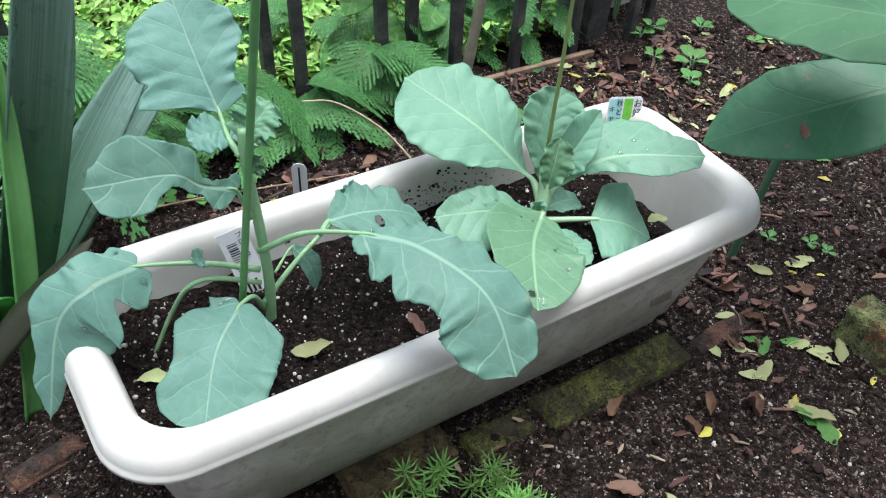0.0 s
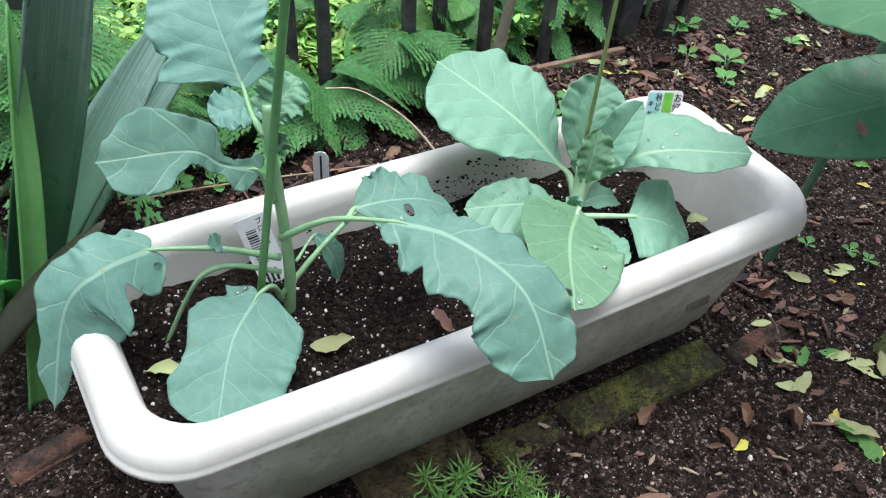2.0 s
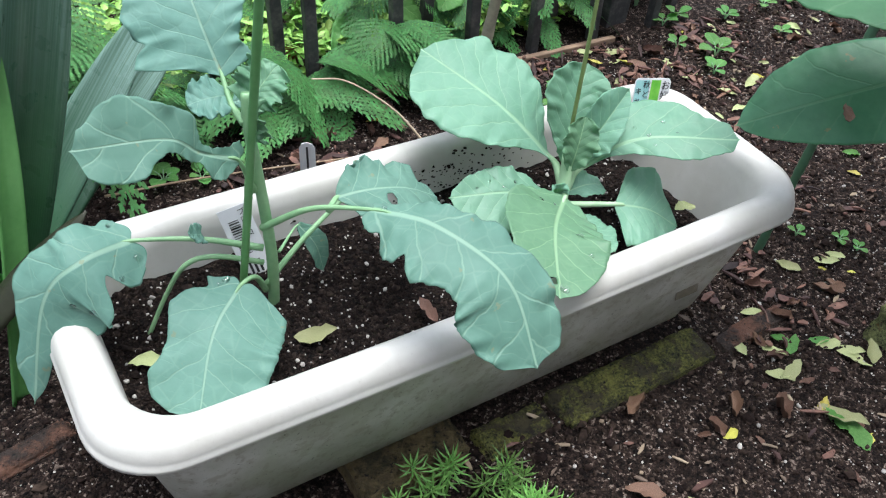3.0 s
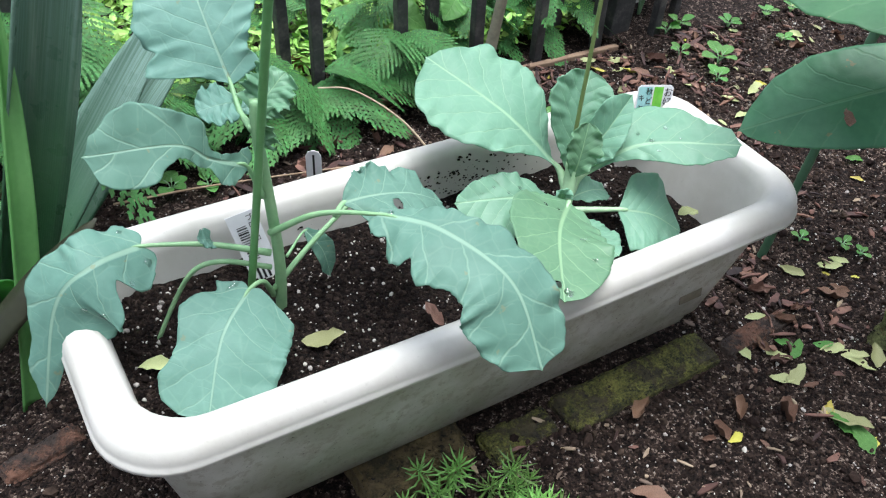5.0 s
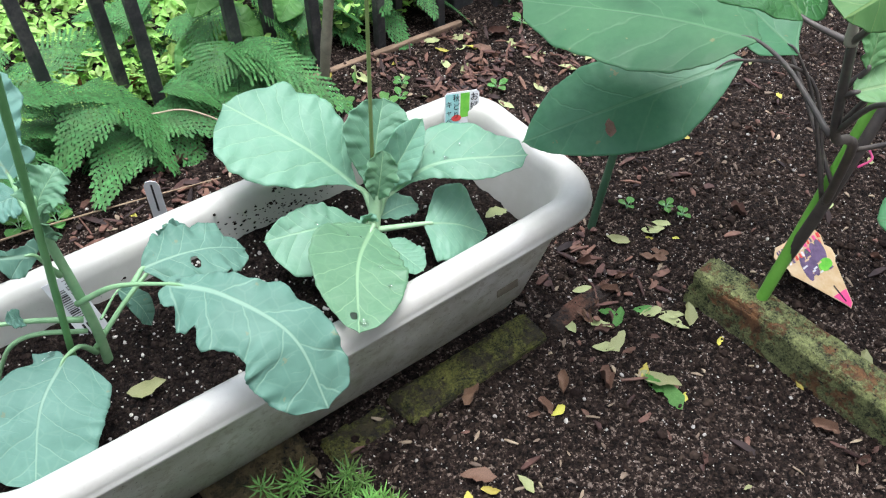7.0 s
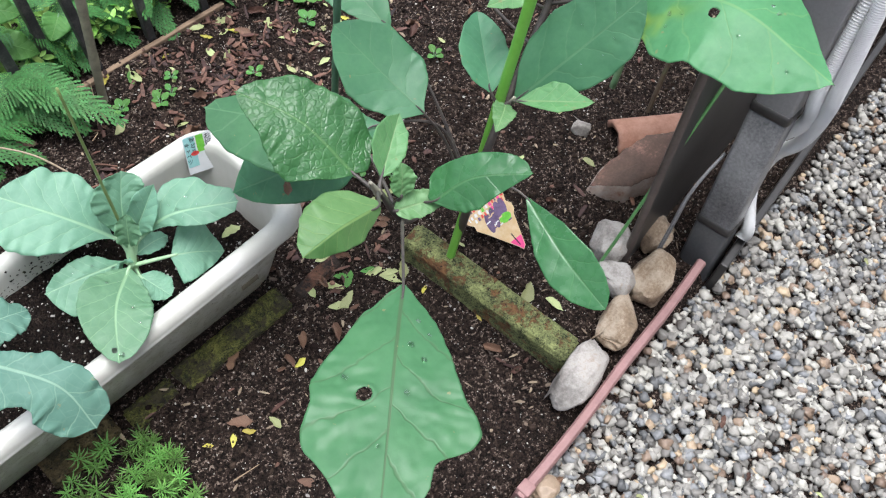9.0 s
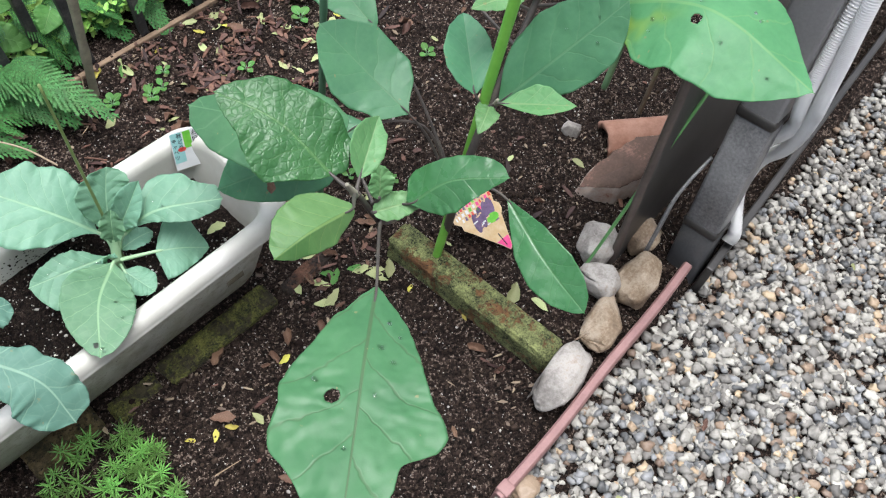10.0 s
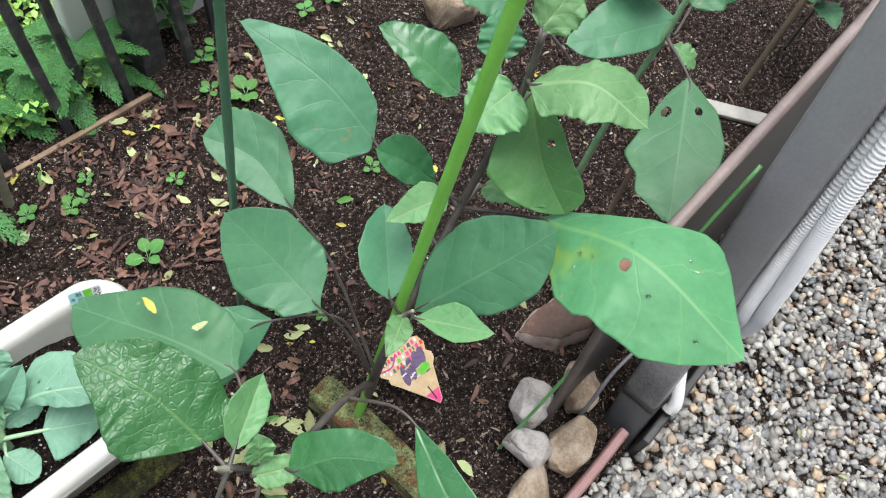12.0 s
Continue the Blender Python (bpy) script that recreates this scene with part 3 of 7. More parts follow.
def edge_curve(knots):
    """Half-width along a blade through (u, millimetres) pairs, its corners rounded."""
    us, ws = [k[0] for k in knots], [k[1] * 0.001 for k in knots]
    if us[0] > 0.015:
        us, ws = [0.0, *us], [min(0.0015, ws[0]), *ws]
    if us[-1] < 0.995:
        us, ws = [*us, 1.0], [*ws, 0.0]
    fine = np.linspace(-0.1, 1.1, 481)
    kernel = np.exp(-0.5 * (np.arange(-12, 13) / 4.0) ** 2)
    drawn = np.convolve(np.interp(fine, us, ws), kernel / kernel.sum(), "same")
    return lambda u: float(np.interp(u, fine, drawn)) * min(1.0, (1 - u) * 30)


def blade(parent, mid, up, left, right, material, fold=(0, 0), wave=0.0015, waves=4.0, teeth=0.0006, swell=0.0012, crinkle=0.0008, seed=1, holes=(), drops=(), stalk=(), stalk_r=0.002, stalk_material=None, name="leaf", label="", nu=90, nv=30, thick=0.0006):
    """A leaf blade along a midrib through the points of mid, stalk end first. up: the way its upper face looks; left, right: (u, half-width in mm)
    seen from above towards the tip; fold: degrees by which the halves rise; holes: (u, mm across from the midrib, radius in m)."""
    up = Vector(up).normalized()
    line = glide(mid, nu * 2)
    length = sum((line[i + 1] - line[i]).length for i in range(nu * 2))
    sides = edge_curve(left), edge_curve(right)
    rnd = random.Random(seed)
    ph = [rnd.uniform(0, 6.28) for _ in range(4)]
    rise = [math.sin(radians(f)) for f in fold]
    run = [math.cos(radians(f)) for f in fold]
    rows = [0.6 * i / nu + 0.4 * (0.5 - 0.5 * math.cos(math.pi * i / nu)) for i in range(nu + 1)]
    verts, uvs, centre = [], [], []
    for u in rows:
        k = min(int(u * nu * 2), nu * 2 - 1)
        p = line[k].lerp(line[k + 1], u * nu * 2 - k)
        t = (line[min(k + 4, nu * 2)] - line[max(k - 3, 0)]).normalized()
        s = t.cross(up).normalized()
        n = s.cross(t)
        centre.append(p)
        for j in range(nv + 1):
            v = 2 * j / nv - 1
            q = 0 if v < 0 else 1
            a = abs(v)
            h = sides[q](u)
            h += teeth * (noise.noise(Vector((u * length * 170, seed * 5.3, q))) + 0.6 * noise.noise(Vector((u * length * 480, seed * 2.1, q + 9)))) * min(1.0, h / 0.01)
            w = v * h
            ripple = wave * a * a * min(1.0, h / 0.02) * (1.6 * noise.noise(Vector((u * waves * 1.3 + ph[q] * 9, q * 3.0, seed))) + 0.9 * noise.noise(Vector((u * waves * 3.1, ph[q + 2] * 5, seed))))
            ripple += crinkle * a ** 3 * min(1.0, h / 0.02) * noise.noise(Vector((u * length * 130, q * 7.0, seed * 1.9)))
            bulge = swell * (noise.noise(Vector((u * length * 38 + seed * 3.7, w * 38, seed))) + 0.35 * noise.noise(Vector((u * length * 105, w * 105, seed)))) * min(1.0, a * 3)
            back = 0.30 * h * math.sin(math.pi * min(1.0, a * 1.1)) * max(0.0, 1 - u / 0.12) ** 2
            verts.append(p + s * (w * run[q]) + n * (abs(w) * rise[q] + ripple + bulge) - t * back)
            uvs.append((u, 0.5 + 0.8 * w / length))
    wide = nv + 1
    faces = [(i * wide + j, i * wide + j + 1, (i + 1) * wide + j + 1, (i + 1) * wide + j) for i in range(nu) for j in range(nv)]
    for hu, hw, hr in holes:
        # the blade drawn back round a bitten hole
        i = min(range(nu + 1), key=lambda k: abs(rows[k] - hu))
        h = sides[hw > 0](rows[i])
        heart = i * wide + round((max(-0.9, min(0.9, hw * 0.001 / max(h, 0.001))) + 1) / 2 * nv)
        faces = [f for f in faces if heart not in f]
        c, reach = verts[heart].copy(), 2.6 * hr
        for q, p in enumerate(verts):
            d = (p - c).length
            if 1e-6 < d < reach:
                ragged = hr * (1 + 0.4 * noise.noise((p - c).normalized() * 2.2 + Vector((seed, hu * 9, 0))))
                verts[q] = c + (p - c) / d * (ragged + d * (reach - ragged) / reach)
    ob = mesh_object(name, verts, faces, material, uvs)
    so = ob.modifiers.new("thickness", "SOLIDIFY")
    so.thickness, so.offset = thick, 0
    own(ob, parent, label)
    for du, dv, dr in drops:
        i, j = min(nu - 1, max(1, round(du * nu))), min(nv - 1, max(1, round((dv + 1) / 2 * nv)))
        a, b, c = verts[i * wide + j], verts[(i + 1) * wide + j], verts[i * wide + j + 1]
        n = (c - a).cross(b - a).normalized()
        n = n if n.dot(up) > 0 else -n
        turn = n.to_track_quat("Z", "Y").to_matrix()
        own(mesh_object("water_drop", [a + n * 0.0003 + turn @ Vector((w.x * dr, w.y * dr * 0.85, max(0, w.z) * dr * 0.4)) for w in DROP[0]], DROP[1], WATER), ob, "clear water drop")
    if stalk:
        tube("petiole", [*stalk, centre[0], centre[14] - up * (stalk_r * 0.4)], stalk_r * 1.3, stalk_r * 0.3, stalk_material or STALK, ob, n=20, sides=8)
    return ob


# ---------------------------------------------------------------- ground
def spread(low, high, step, far):
    inner = list(np.arange(low, high + step / 2, step))
    out, d = [], step
    while d < far:
        d *= 1.6
        out.append(d)
    return np.array([low - d for d in reversed(out)] + inner + [high + d for d in out])


def soil_height(x, y):
    """The bed: crumbly, a little heaped, lower where the gravel begins."""
    p = Vector((x, y, 0))
    h = 0.010 * noise.noise(p * 4.0) + 0.005 * noise.noise(p * 14.0 + Vector((3, 1, 0))) + 0.0032 * noise.noise(p * 45.0) + 0.002 * noise.noise(p * 110.0)
    if y < -0.545:
        h = 0.2 * h - 0.012
    return h


def ground():
    xs, ys = spread(-0.75, 2.1, 0.0085, 60), spread(-1.3, 0.75, 0.0085, 60)
    verts = [(x, y, soil_height(x, y) if -2 < x < 4 and -2 < y < 2 else 0.0) for y in ys for x in xs]
    w = len(xs)
    faces = [(r * w + c, r * w + c + 1, (r + 1) * w + c + 1, (r + 1) * w + c) for r in range(len(ys) - 1) for c in range(w - 1)]
    return tagged(mesh_object("ground", verts, faces, GARDEN_SOIL), "dark brown crumbly garden soil of the vegetable bed", "soil", kind="structure")


ground()

# white wall foot behind the fence; unseen south wall added to shape the light
wall = part("wall_north", box_bm((0.30, 0.04, 0.4), (0.705, 0.590, 0.17), 0.006), WALL, None)
tagged(wall, "white rendered low wall behind the fence", "wall", kind="structure")
bounce_wall = part("unseen_wall_south", box_bm((9.0, 0.2, 2.6), (0.5, -2.6, 1.25), 0.01), BOUNCE_WALL, None)
tagged(bounce_wall, "plain pale unseen wall added to block sky and bounce light", "wall", kind="structure")


def scatter_mesh(name, count, maker, material, label, category, seed, kind="stuff", smooth=False):
    """One object out of many small pieces. maker gives the vertices and faces of one piece."""
    rnd = random.Random(seed)
    verts, faces = [], []
    for _ in range(count):
        v, f = maker(rnd)
        o = len(verts)
        verts.extend(v)
        faces.extend(tuple(i + o for i in q) for q in f)
    return tagged(mesh_object(name, verts, faces, material, smooth=smooth), label, category, kind=kind)


def lump(rnd, place, size, flat=0.7, rough=0.3, form=ICO1, box=0.0):
    turn = Euler((rnd.uniform(0, 6.3), rnd.uniform(0, 6.3), rnd.uniform(0, 6.3))).to_matrix()
    sx, sy, sz = size * rnd.uniform(0.75, 1.3), size * rnd.uniform(0.65, 1.1), size * flat * rnd.uniform(0.7, 1.2)
    off = Vector((rnd.uniform(0, 90), rnd.uniform(0, 90), rnd.uniform(0, 90)))
    tilt = Euler((rnd.uniform(-0.4, 0.4), rnd.uniform(-0.4, 0.4), rnd.uniform(0, 6.3))).to_matrix()
    out = []
    for v in form[0]:
        w = turn @ v
        k = 1 + rough * noise.noise(w * 1.5 + off)
        if box:
            m = max(abs(w.x), abs(w.y), abs(w.z))
            k *= (1 - box) + box / max(m, 0.4) * 0.82
        out.append(Vector(place) + tilt @ Vector((w.x * sx * k, w.y * sy * k, w.z * sz * k)))
    return out, form[1]


def inside_planter(x, y):
    return abs(x) < 0.27 and abs(y) < 0.085


def bed_spot(rnd, x0=-0.6, x1=1.9, y0=-0.53, y1=0.46):
    while True:
        x, y = rnd.uniform(x0, x1), rnd.uniform(y0, y1)
        if not inside_planter(x, y):
            return x, y


def crumb(rnd):
    x, y = bed_spot(rnd)
    s = rnd.uniform(0.0012, 0.0035) if rnd.random() < 0.97 else rnd.uniform(0.004, 0.007)
    return lump(rnd, (x, y, soil_height(x, y) + s * 0.3), s, 0.8, 0.5)


scatter_mesh("soil_crumbs", 30000, crumb, CLOD, "dark brown crumbs and small clods lying on the bed", "soil", 5)


def speck(rnd):
    x, y = bed_spot(rnd)
    s = rnd.uniform(0.0005, 0.0012) if rnd.random() < 0.965 else rnd.uniform(0.0016, 0.003)
    return lump(rnd, (x, y, soil_height(x, y) + s * 0.45), s, 0.8, 0.4)


scatter_mesh("perlite_grains", 12500, speck, PERLITE, "white perlite grains scattered over the dark soil", "grit", 6)


def shard(rnd, x, y, z, long, wide, thick=0.0012):
    a = rnd.uniform(0, 6.3)
    m = pose(x, y, z, rnd.uniform(-22, 22), rnd.uniform(-22, 22), math.degrees(a))
    c = rnd.uniform(-0.2, 0.2) * wide
    top = [(-long / 2, -wide * rnd.uniform(0.1, 0.5), 0), (0, -wide / 2 + c, thick), (long / 2, -wide * rnd.uniform(0.05, 0.3), 0), (long / 2, wide * rnd.uniform(0.05, 0.3), 0), (0, wide / 2 + c, thick), (-long / 2, wide * rnd.uniform(0.1, 0.5), 0)]
    v = [m @ Vector(p) for p in top] + [m @ (Vector(p) - Vector((0, 0, thick * 1.5))) for p in top]
    f = [(0, 1, 4, 5), (1, 2, 3, 4)] + [(i, i + 6, (i + 1) % 6 + 6, (i + 1) % 6) for i in range(6)] + [(11, 10, 7, 6), (10, 9, 8, 7)]
    return v, f


def bark(rnd):
    while True:
        x, y = bed_spot(rnd, -0.1, 1.6, -0.5, 0.46)
        dense = math.exp(-((x - 0.45) / 0.28) ** 2 - ((y - 0.27) / 0.17) ** 2) + 0.035 + (0.35 if y > 0.3 and x < 0.9 else 0) + 0.5 * math.exp(-((x - 0.42) / 0.1) ** 2 - ((y + 0.03) / 0.07) ** 2)
        drift = noise.noise(Vector((x * 11, y * 11, 4.0)))
        if rnd.random() < dense * min(max(0.25 + 2.6 * drift, 0.05), 1.0):
            break
    return shard(rnd, x, y, soil_height(x, y) + rnd.uniform(0.002, 0.008), 0.004 + 0.034 * rnd.random() ** 2.0, rnd.uniform(0.002, 0.010))


scatter_mesh("bark_chips", 1300, bark, BARK, "reddish brown bark mulch chips lying on the soil", "mulch", 7)


def straw(rnd):
    x, y = bed_spot(rnd, -0.1, 1.6, -0.5, 0.46)
    return shard(rnd, x, y, soil_height(x, y) + rnd.uniform(0.002, 0.005), rnd.uniform(0.004, 0.016), rnd.uniform(0.002, 0.006), 0.0008)


scatter_mesh("straw_bits", 480, straw, STRAW, "pale brown bits of straw and bark on the soil", "mulch", 8)


# ---------------------------------------------------------------- gravel
def pebble_maker(low, high):
    def make(rnd):
        while True:
            x, y = rnd.uniform(0.12, 2.3), -0.56 - 0.75 * rnd.random()
            if y > -1.05 or rnd.random() < 0.4:
                break
        s = low + (high - low) * rnd.random() ** 1.4
        near = x < 1.0 and y > -0.92
        return lump(rnd, (x, y, -0.012 + rnd.choice((0.25, 0.5, 0.95)) * s), s, 0.68, 0.85, ICO2 if near else ICO1, 0.55)
    return make


PEBBLES = [("gravel_pale", 14500, PEBBLE, 21, "pale grey and white angular gravel covering the path"), ("gravel_grey", 4200, PEBBLE_GREY, 22, "dark and mid grey angular gravel among the pale stones"), ("gravel_tan", 2200, PEBBLE_TAN, 23, "tan and orange angular gravel among the pale stones")]
for pname, pcount, pmat, pseed, plabel in PEBBLES:
    gravel = scatter_mesh(pname, pcount, pebble_maker(0.0044, 0.0098), pmat, plabel, "gravel", pseed, smooth=True)


def gravel_material():
    m, nt, bsdf, out = shader("trodden_gravel")
    tc = nt.nodes.new("ShaderNodeTexCoord")
    cells = node(nt, "ShaderNodeTexVoronoi", Scale=85.0)
    nt.links.new(tc.outputs["Object"], cells.inputs["Vector"])
    sep = nt.nodes.new("ShaderNodeSeparateColor")
    nt.links.new(cells.outputs["Color"], sep.inputs[0])
    tone = ramp(nt, sep.outputs[0], [(0.1, (0.10, 0.10, 0.10)), (0.4, (0.22, 0.21, 0.19)), (0.8, (0.34, 0.33, 0.30)), (0.95, (0.30, 0.22, 0.14))])
    nt.links.new(mixed(nt, falloff(nt, cells.outputs["Distance"], 0.75, 0.45), tone, (0.02, 0.015, 0.012)), bsdf.inputs["Base Color"])
    bsdf.inputs["Roughness"].default_value = 0.6
    relief(nt, bsdf, maths(nt, "MULTIPLY", cells.outputs["Distance"], -1.0), 1.0, 0.008)
    return m


path = part("gravel_path", box_bm((5.2, 1.26, 0.02), (1.5, -1.86, -0.010), 0.004), gravel_material(), None)
tagged(path, "grey gravel path running on along the wall", "path", kind="structure")


# ---------------------------------------------------------------- fence and kerb
def kerb():
    k = thing("kerb", (0.4, 0.46, 0), "weathered brown wooden board edging the bed below the fence", "kerb")
    tagged(k, kind="structure")
    for a, b in ((-0.5, 0.12), (0.125, 0.62)):
        part("board", box_bm((b - a, 0.010, 0.05), ((a + b) / 2, 0.458, -0.019), 0.002), KERB, k, smooth=False)


kerb()


def fence():
    f = thing("fence", (0.25, 0.48, 0), "weathered dark grey slatted garden fence standing behind the bed", "fence")
    rnd = random.Random(3)

    def bar(x, y, lean=0.0, wide=0.0155, high=0.62, deep=0.015):
        bm = box_bm((wide * rnd.uniform(0.9, 1.1), deep, high), (0, 0, high / 2 - 0.01), 0.002)
        bmesh.ops.subdivide_edges(bm, edges=[e for e in bm.edges if abs(e.verts[0].co.z - e.verts[1].co.z) > 0.3], cuts=8)
        for v in bm.verts:
            v.co.x += 0.0012 * noise.noise(Vector((x * 9, v.co.z * 14, 1)))
            v.co.y += 0.0012 * noise.noise(Vector((x * 9, v.co.z * 14, 5)))
        bmesh.ops.transform(bm, matrix=pose(x, y, 0, 0, lean, rnd.uniform(-4, 4)), verts=bm.verts)
        part("slat", bm, BAR, f, smooth=False)

    for x in (-0.03, 0.098, 0.226, 0.352, 0.467, 0.588, 0.72):
        bar(x, 0.478, rnd.uniform(-5.5, -3.5))
    for x in (-0.235, -0.205, 0.066, 0.295, 0.528, 0.80):
        bar(x, 0.515, rnd.uniform(-5.5, -3))
    bar(0.66, 0.525, -1, 0.05, 0.62, 0.05)
    for z in (0.33, 0.58):
        part("rail", box_bm((1.5, 0.012, 0.03), (0.28, 0.497, z), 0.002), BAR, f, smooth=False)


fence()

# ---------------------------------------------------------------- planter
PLANTER_X, PLANTER_Y = 0.0105, 0.007


def ring(hx, hy, r, z, bow=0.0, n=8, along=14):
    """A rounded rectangle, bowed out along its long sides."""
    pts = []
    for cx, cy, a0 in ((1, 1, 0), (-1, 1, 90), (-1, -1, 180), (1, -1, 270)):
        arc = [(cx * (hx - r) + r * math.cos(radians(a0 + 90 * k / n)), cy * (hy - r) + r * math.sin(radians(a0 + 90 * k / n))) for k in range(n + 1)]
        pts.extend(arc)
        last = arc[-1]
        nx = {0: (-(hx - r), hy), 90: (-hx, -(hy - r)), 180: (hx - r, -hy), 270: (hx, hy - r)}[a0]
        pts.extend((last[0] + (nx[0] - last[0]) * k / along, last[1] + (nx[1] - last[1]) * k / along) for k in range(1, along))
    return [Vector((PLANTER_X + 1.021 * x, PLANTER_Y + 0.962 * y + math.copysign(bow * max(0.0, 1 - (x / hx) ** 2), y), z)) for x, y in pts]


def planter():
    p = thing("planter", (0, 0, 0.022), "long white plastic planter box with a rolled rim, stained with mud", "planter")
    levels = [(0.260, 0.070, 0.03, 0.022, 0), (0.266, 0.076, 0.032, 0.025, 0), (0.2685, 0.078, 0.032, 0.041, 0), (0.274, 0.083, 0.034, 0.045, 0.001),
              (0.2895, 0.0925, 0.038, 0.110, 0.003), (0.302, 0.1005, 0.042, 0.166, 0.004), (0.305, 0.1025, 0.044, 0.1735, 0.004), (0.3055, 0.1028, 0.044, 0.1745, 0.004), (0.318, 0.113, 0.050, 0.1752, 0.004), (0.3240, 0.1174, 0.053, 0.1752, 0.004), (0.3250, 0.1182, 0.053, 0.1762, 0.004), (0.3250, 0.1182, 0.054, 0.1795, 0.004),
              (0.3238, 0.1172, 0.054, 0.1808, 0.004), (0.3232, 0.1168, 0.054, 0.1840, 0.004), (0.3215, 0.1153, 0.053, 0.1895, 0.004), (0.3178, 0.1120, 0.051, 0.1948, 0.004), (0.3120, 0.1070, 0.048, 0.1984, 0.004), (0.3050, 0.1005, 0.043, 0.1993, 0.004), (0.2985, 0.0938, 0.040, 0.1972, 0.004), (0.2945, 0.0885, 0.039, 0.1915, 0.004),
              (0.2918, 0.0862, 0.038, 0.180, 0.004), (0.2815, 0.0795, 0.034, 0.10, 0.002), (0.260, 0.066, 0.03, 0.032, 0)]
    rings = [ring(hx, hy, r, z, bow) for hx, hy, r, z, bow in levels]
    n = len(rings[0])
    verts = [v for r in rings for v in r]
    faces = [(i * n + k, i * n + (k + 1) % n, (i + 1) * n + (k + 1) % n, (i + 1) * n + k) for i in range(len(rings) - 1) for k in range(n)]
    faces.append(tuple(range(n))[::-1])
    faces.append(tuple((len(rings) - 1) * n + k for k in range(n)))
    body = mesh_object("body", verts, faces, WHITE)
    # the outer wall carries splashed mud and painted-in shade, the rim stays clean
    muddy = body.data.color_attributes.new("outer_wall", "FLOAT_COLOR", "POINT")
    for i in range(len(verts)):
        d = 1.0 if i // n < 8 else 0.0
        muddy.data[i].color = (d, d, d, 1)
    own(body, p)
    worn = box_bm((0.030, 0.0012, 0.017), (0.231, -0.0805, 0.092), 0.0003, None, 1)
    bmesh.ops.rotate(worn, verts=worn.verts, cent=(0.231, -0.0805, 0.092), matrix=Matrix.Rotation(radians(-13), 3, "X"))
    part("worn_label", worn, LABEL, p, "muddy brown remains of a small label")
    return p


planter()


def potting_soil():
    def top(x, y):
        q = Vector((x, y, 0))
        rim = max(abs(x) / 0.285, abs(y) / 0.087)
        return 0.148 + 0.006 * noise.noise(q * 9) + 0.004 * noise.noise(q * 40) + 0.0022 * noise.noise(q * 120) + 0.006 * max(0, rim - 0.7) - 0.030 * max(0.0, min(1.0, (x - 0.19) / 0.08)) ** 1.5

    xs, ys = np.linspace(-0.287, 0.287, 130), np.linspace(-0.080, 0.090, 46)
    verts = [(x, y, top(x, y)) for y in ys for x in xs]
    w = len(xs)
    faces = [(r * w + c, r * w + c + 1, (r + 1) * w + c + 1, (r + 1) * w + c) for r in range(len(ys) - 1) for c in range(w - 1)]
    tagged(mesh_object("potting_soil", verts, faces, POT_SOIL), "moist dark potting soil filling the white planter", "soil", kind="stuff")

    def spot(rnd):
        return rnd.uniform(-0.28, 0.28), rnd.uniform(-0.076, 0.084)

    def grain(rnd):
        x, y = spot(rnd)
        s = rnd.uniform(0.0007, 0.0018) if rnd.random() < 0.96 else rnd.uniform(0.002, 0.0034)
        return lump(rnd, (x, y, top(x, y) + s * 0.3), s, 0.85, 0.5)

    scatter_mesh("potting_crumbs", 11000, grain, POT_CLOD, "dark crumbs of potting soil in the planter", "soil", 31)

    def white(rnd):
        x, y = spot(rnd)
        s = rnd.uniform(0.0005, 0.0013) if rnd.random() < 0.9 else rnd.uniform(0.0015, 0.0026)
        return lump(rnd, (x, y, top(x, y) + s * 0.7), s, 0.85, 0.4)

    scatter_mesh("potting_perlite", 1100, white, PERLITE, "white perlite grains on the potting soil", "grit", 32)

    def splash(rnd):
        if rnd.random() < 0.6:
            x, z = rnd.gauss(0.075, 0.045), 0.152 + abs(rnd.gauss(0, 0.017))
        else:
            x, z = rnd.uniform(-0.25, 0.25), 0.15 + abs(rnd.gauss(0, 0.012))
        z = min(z, 0.19)
        return lump(rnd, (x, 0.0895 + 0.0025 * (z - 0.15) / 0.03 + 0.002, z), rnd.uniform(0.0006, 0.0022), 0.6, 0.5)

    scatter_mesh("mud_splashes", 330, splash, POT_CLOD, "dark specks of soil splashed on the planter wall", "soil", 33)


potting_soil()


# ---------------------------------------------------------------- bricks and timber round the bed
def brick(x0, x1, y0, y1, z0, z1, material, label, seed, rz=0.0, name="brick", category="brick"):
    bm = bmesh.new()
    bmesh.ops.create_cube(bm, size=1)
    bmesh.ops.scale(bm, vec=(x1 - x0, y1 - y0, z1 - z0), verts=bm.verts)
    bmesh.ops.bevel(bm, geom=bm.edges[:], offset=0.004, segments=2, affect="EDGES")
    bmesh.ops.subdivide_edges(bm, edges=[e for e in bm.edges if e.calc_length() > 0.02], cuts=14, use_grid_fill=True)
    for v in bm.verts:
        v.co += v.co.normalized() * (0.0032 * noise.noise(v.co * 38 + Vector((seed, 0, 0))) + 0.0018 * noise.noise(v.co * 120 + Vector((0, seed, 0)))) + Vector((0, 0, 0.0014 * noise.noise(v.co * 260)))
    bmesh.ops.transform(bm, matrix=pose((x0 + x1) / 2, (y0 + y1) / 2, (z0 + z1) / 2, 0, 0, rz), verts=bm.verts)
    ob = part(name, bm, material, None)
    return tagged(ob, label, category)


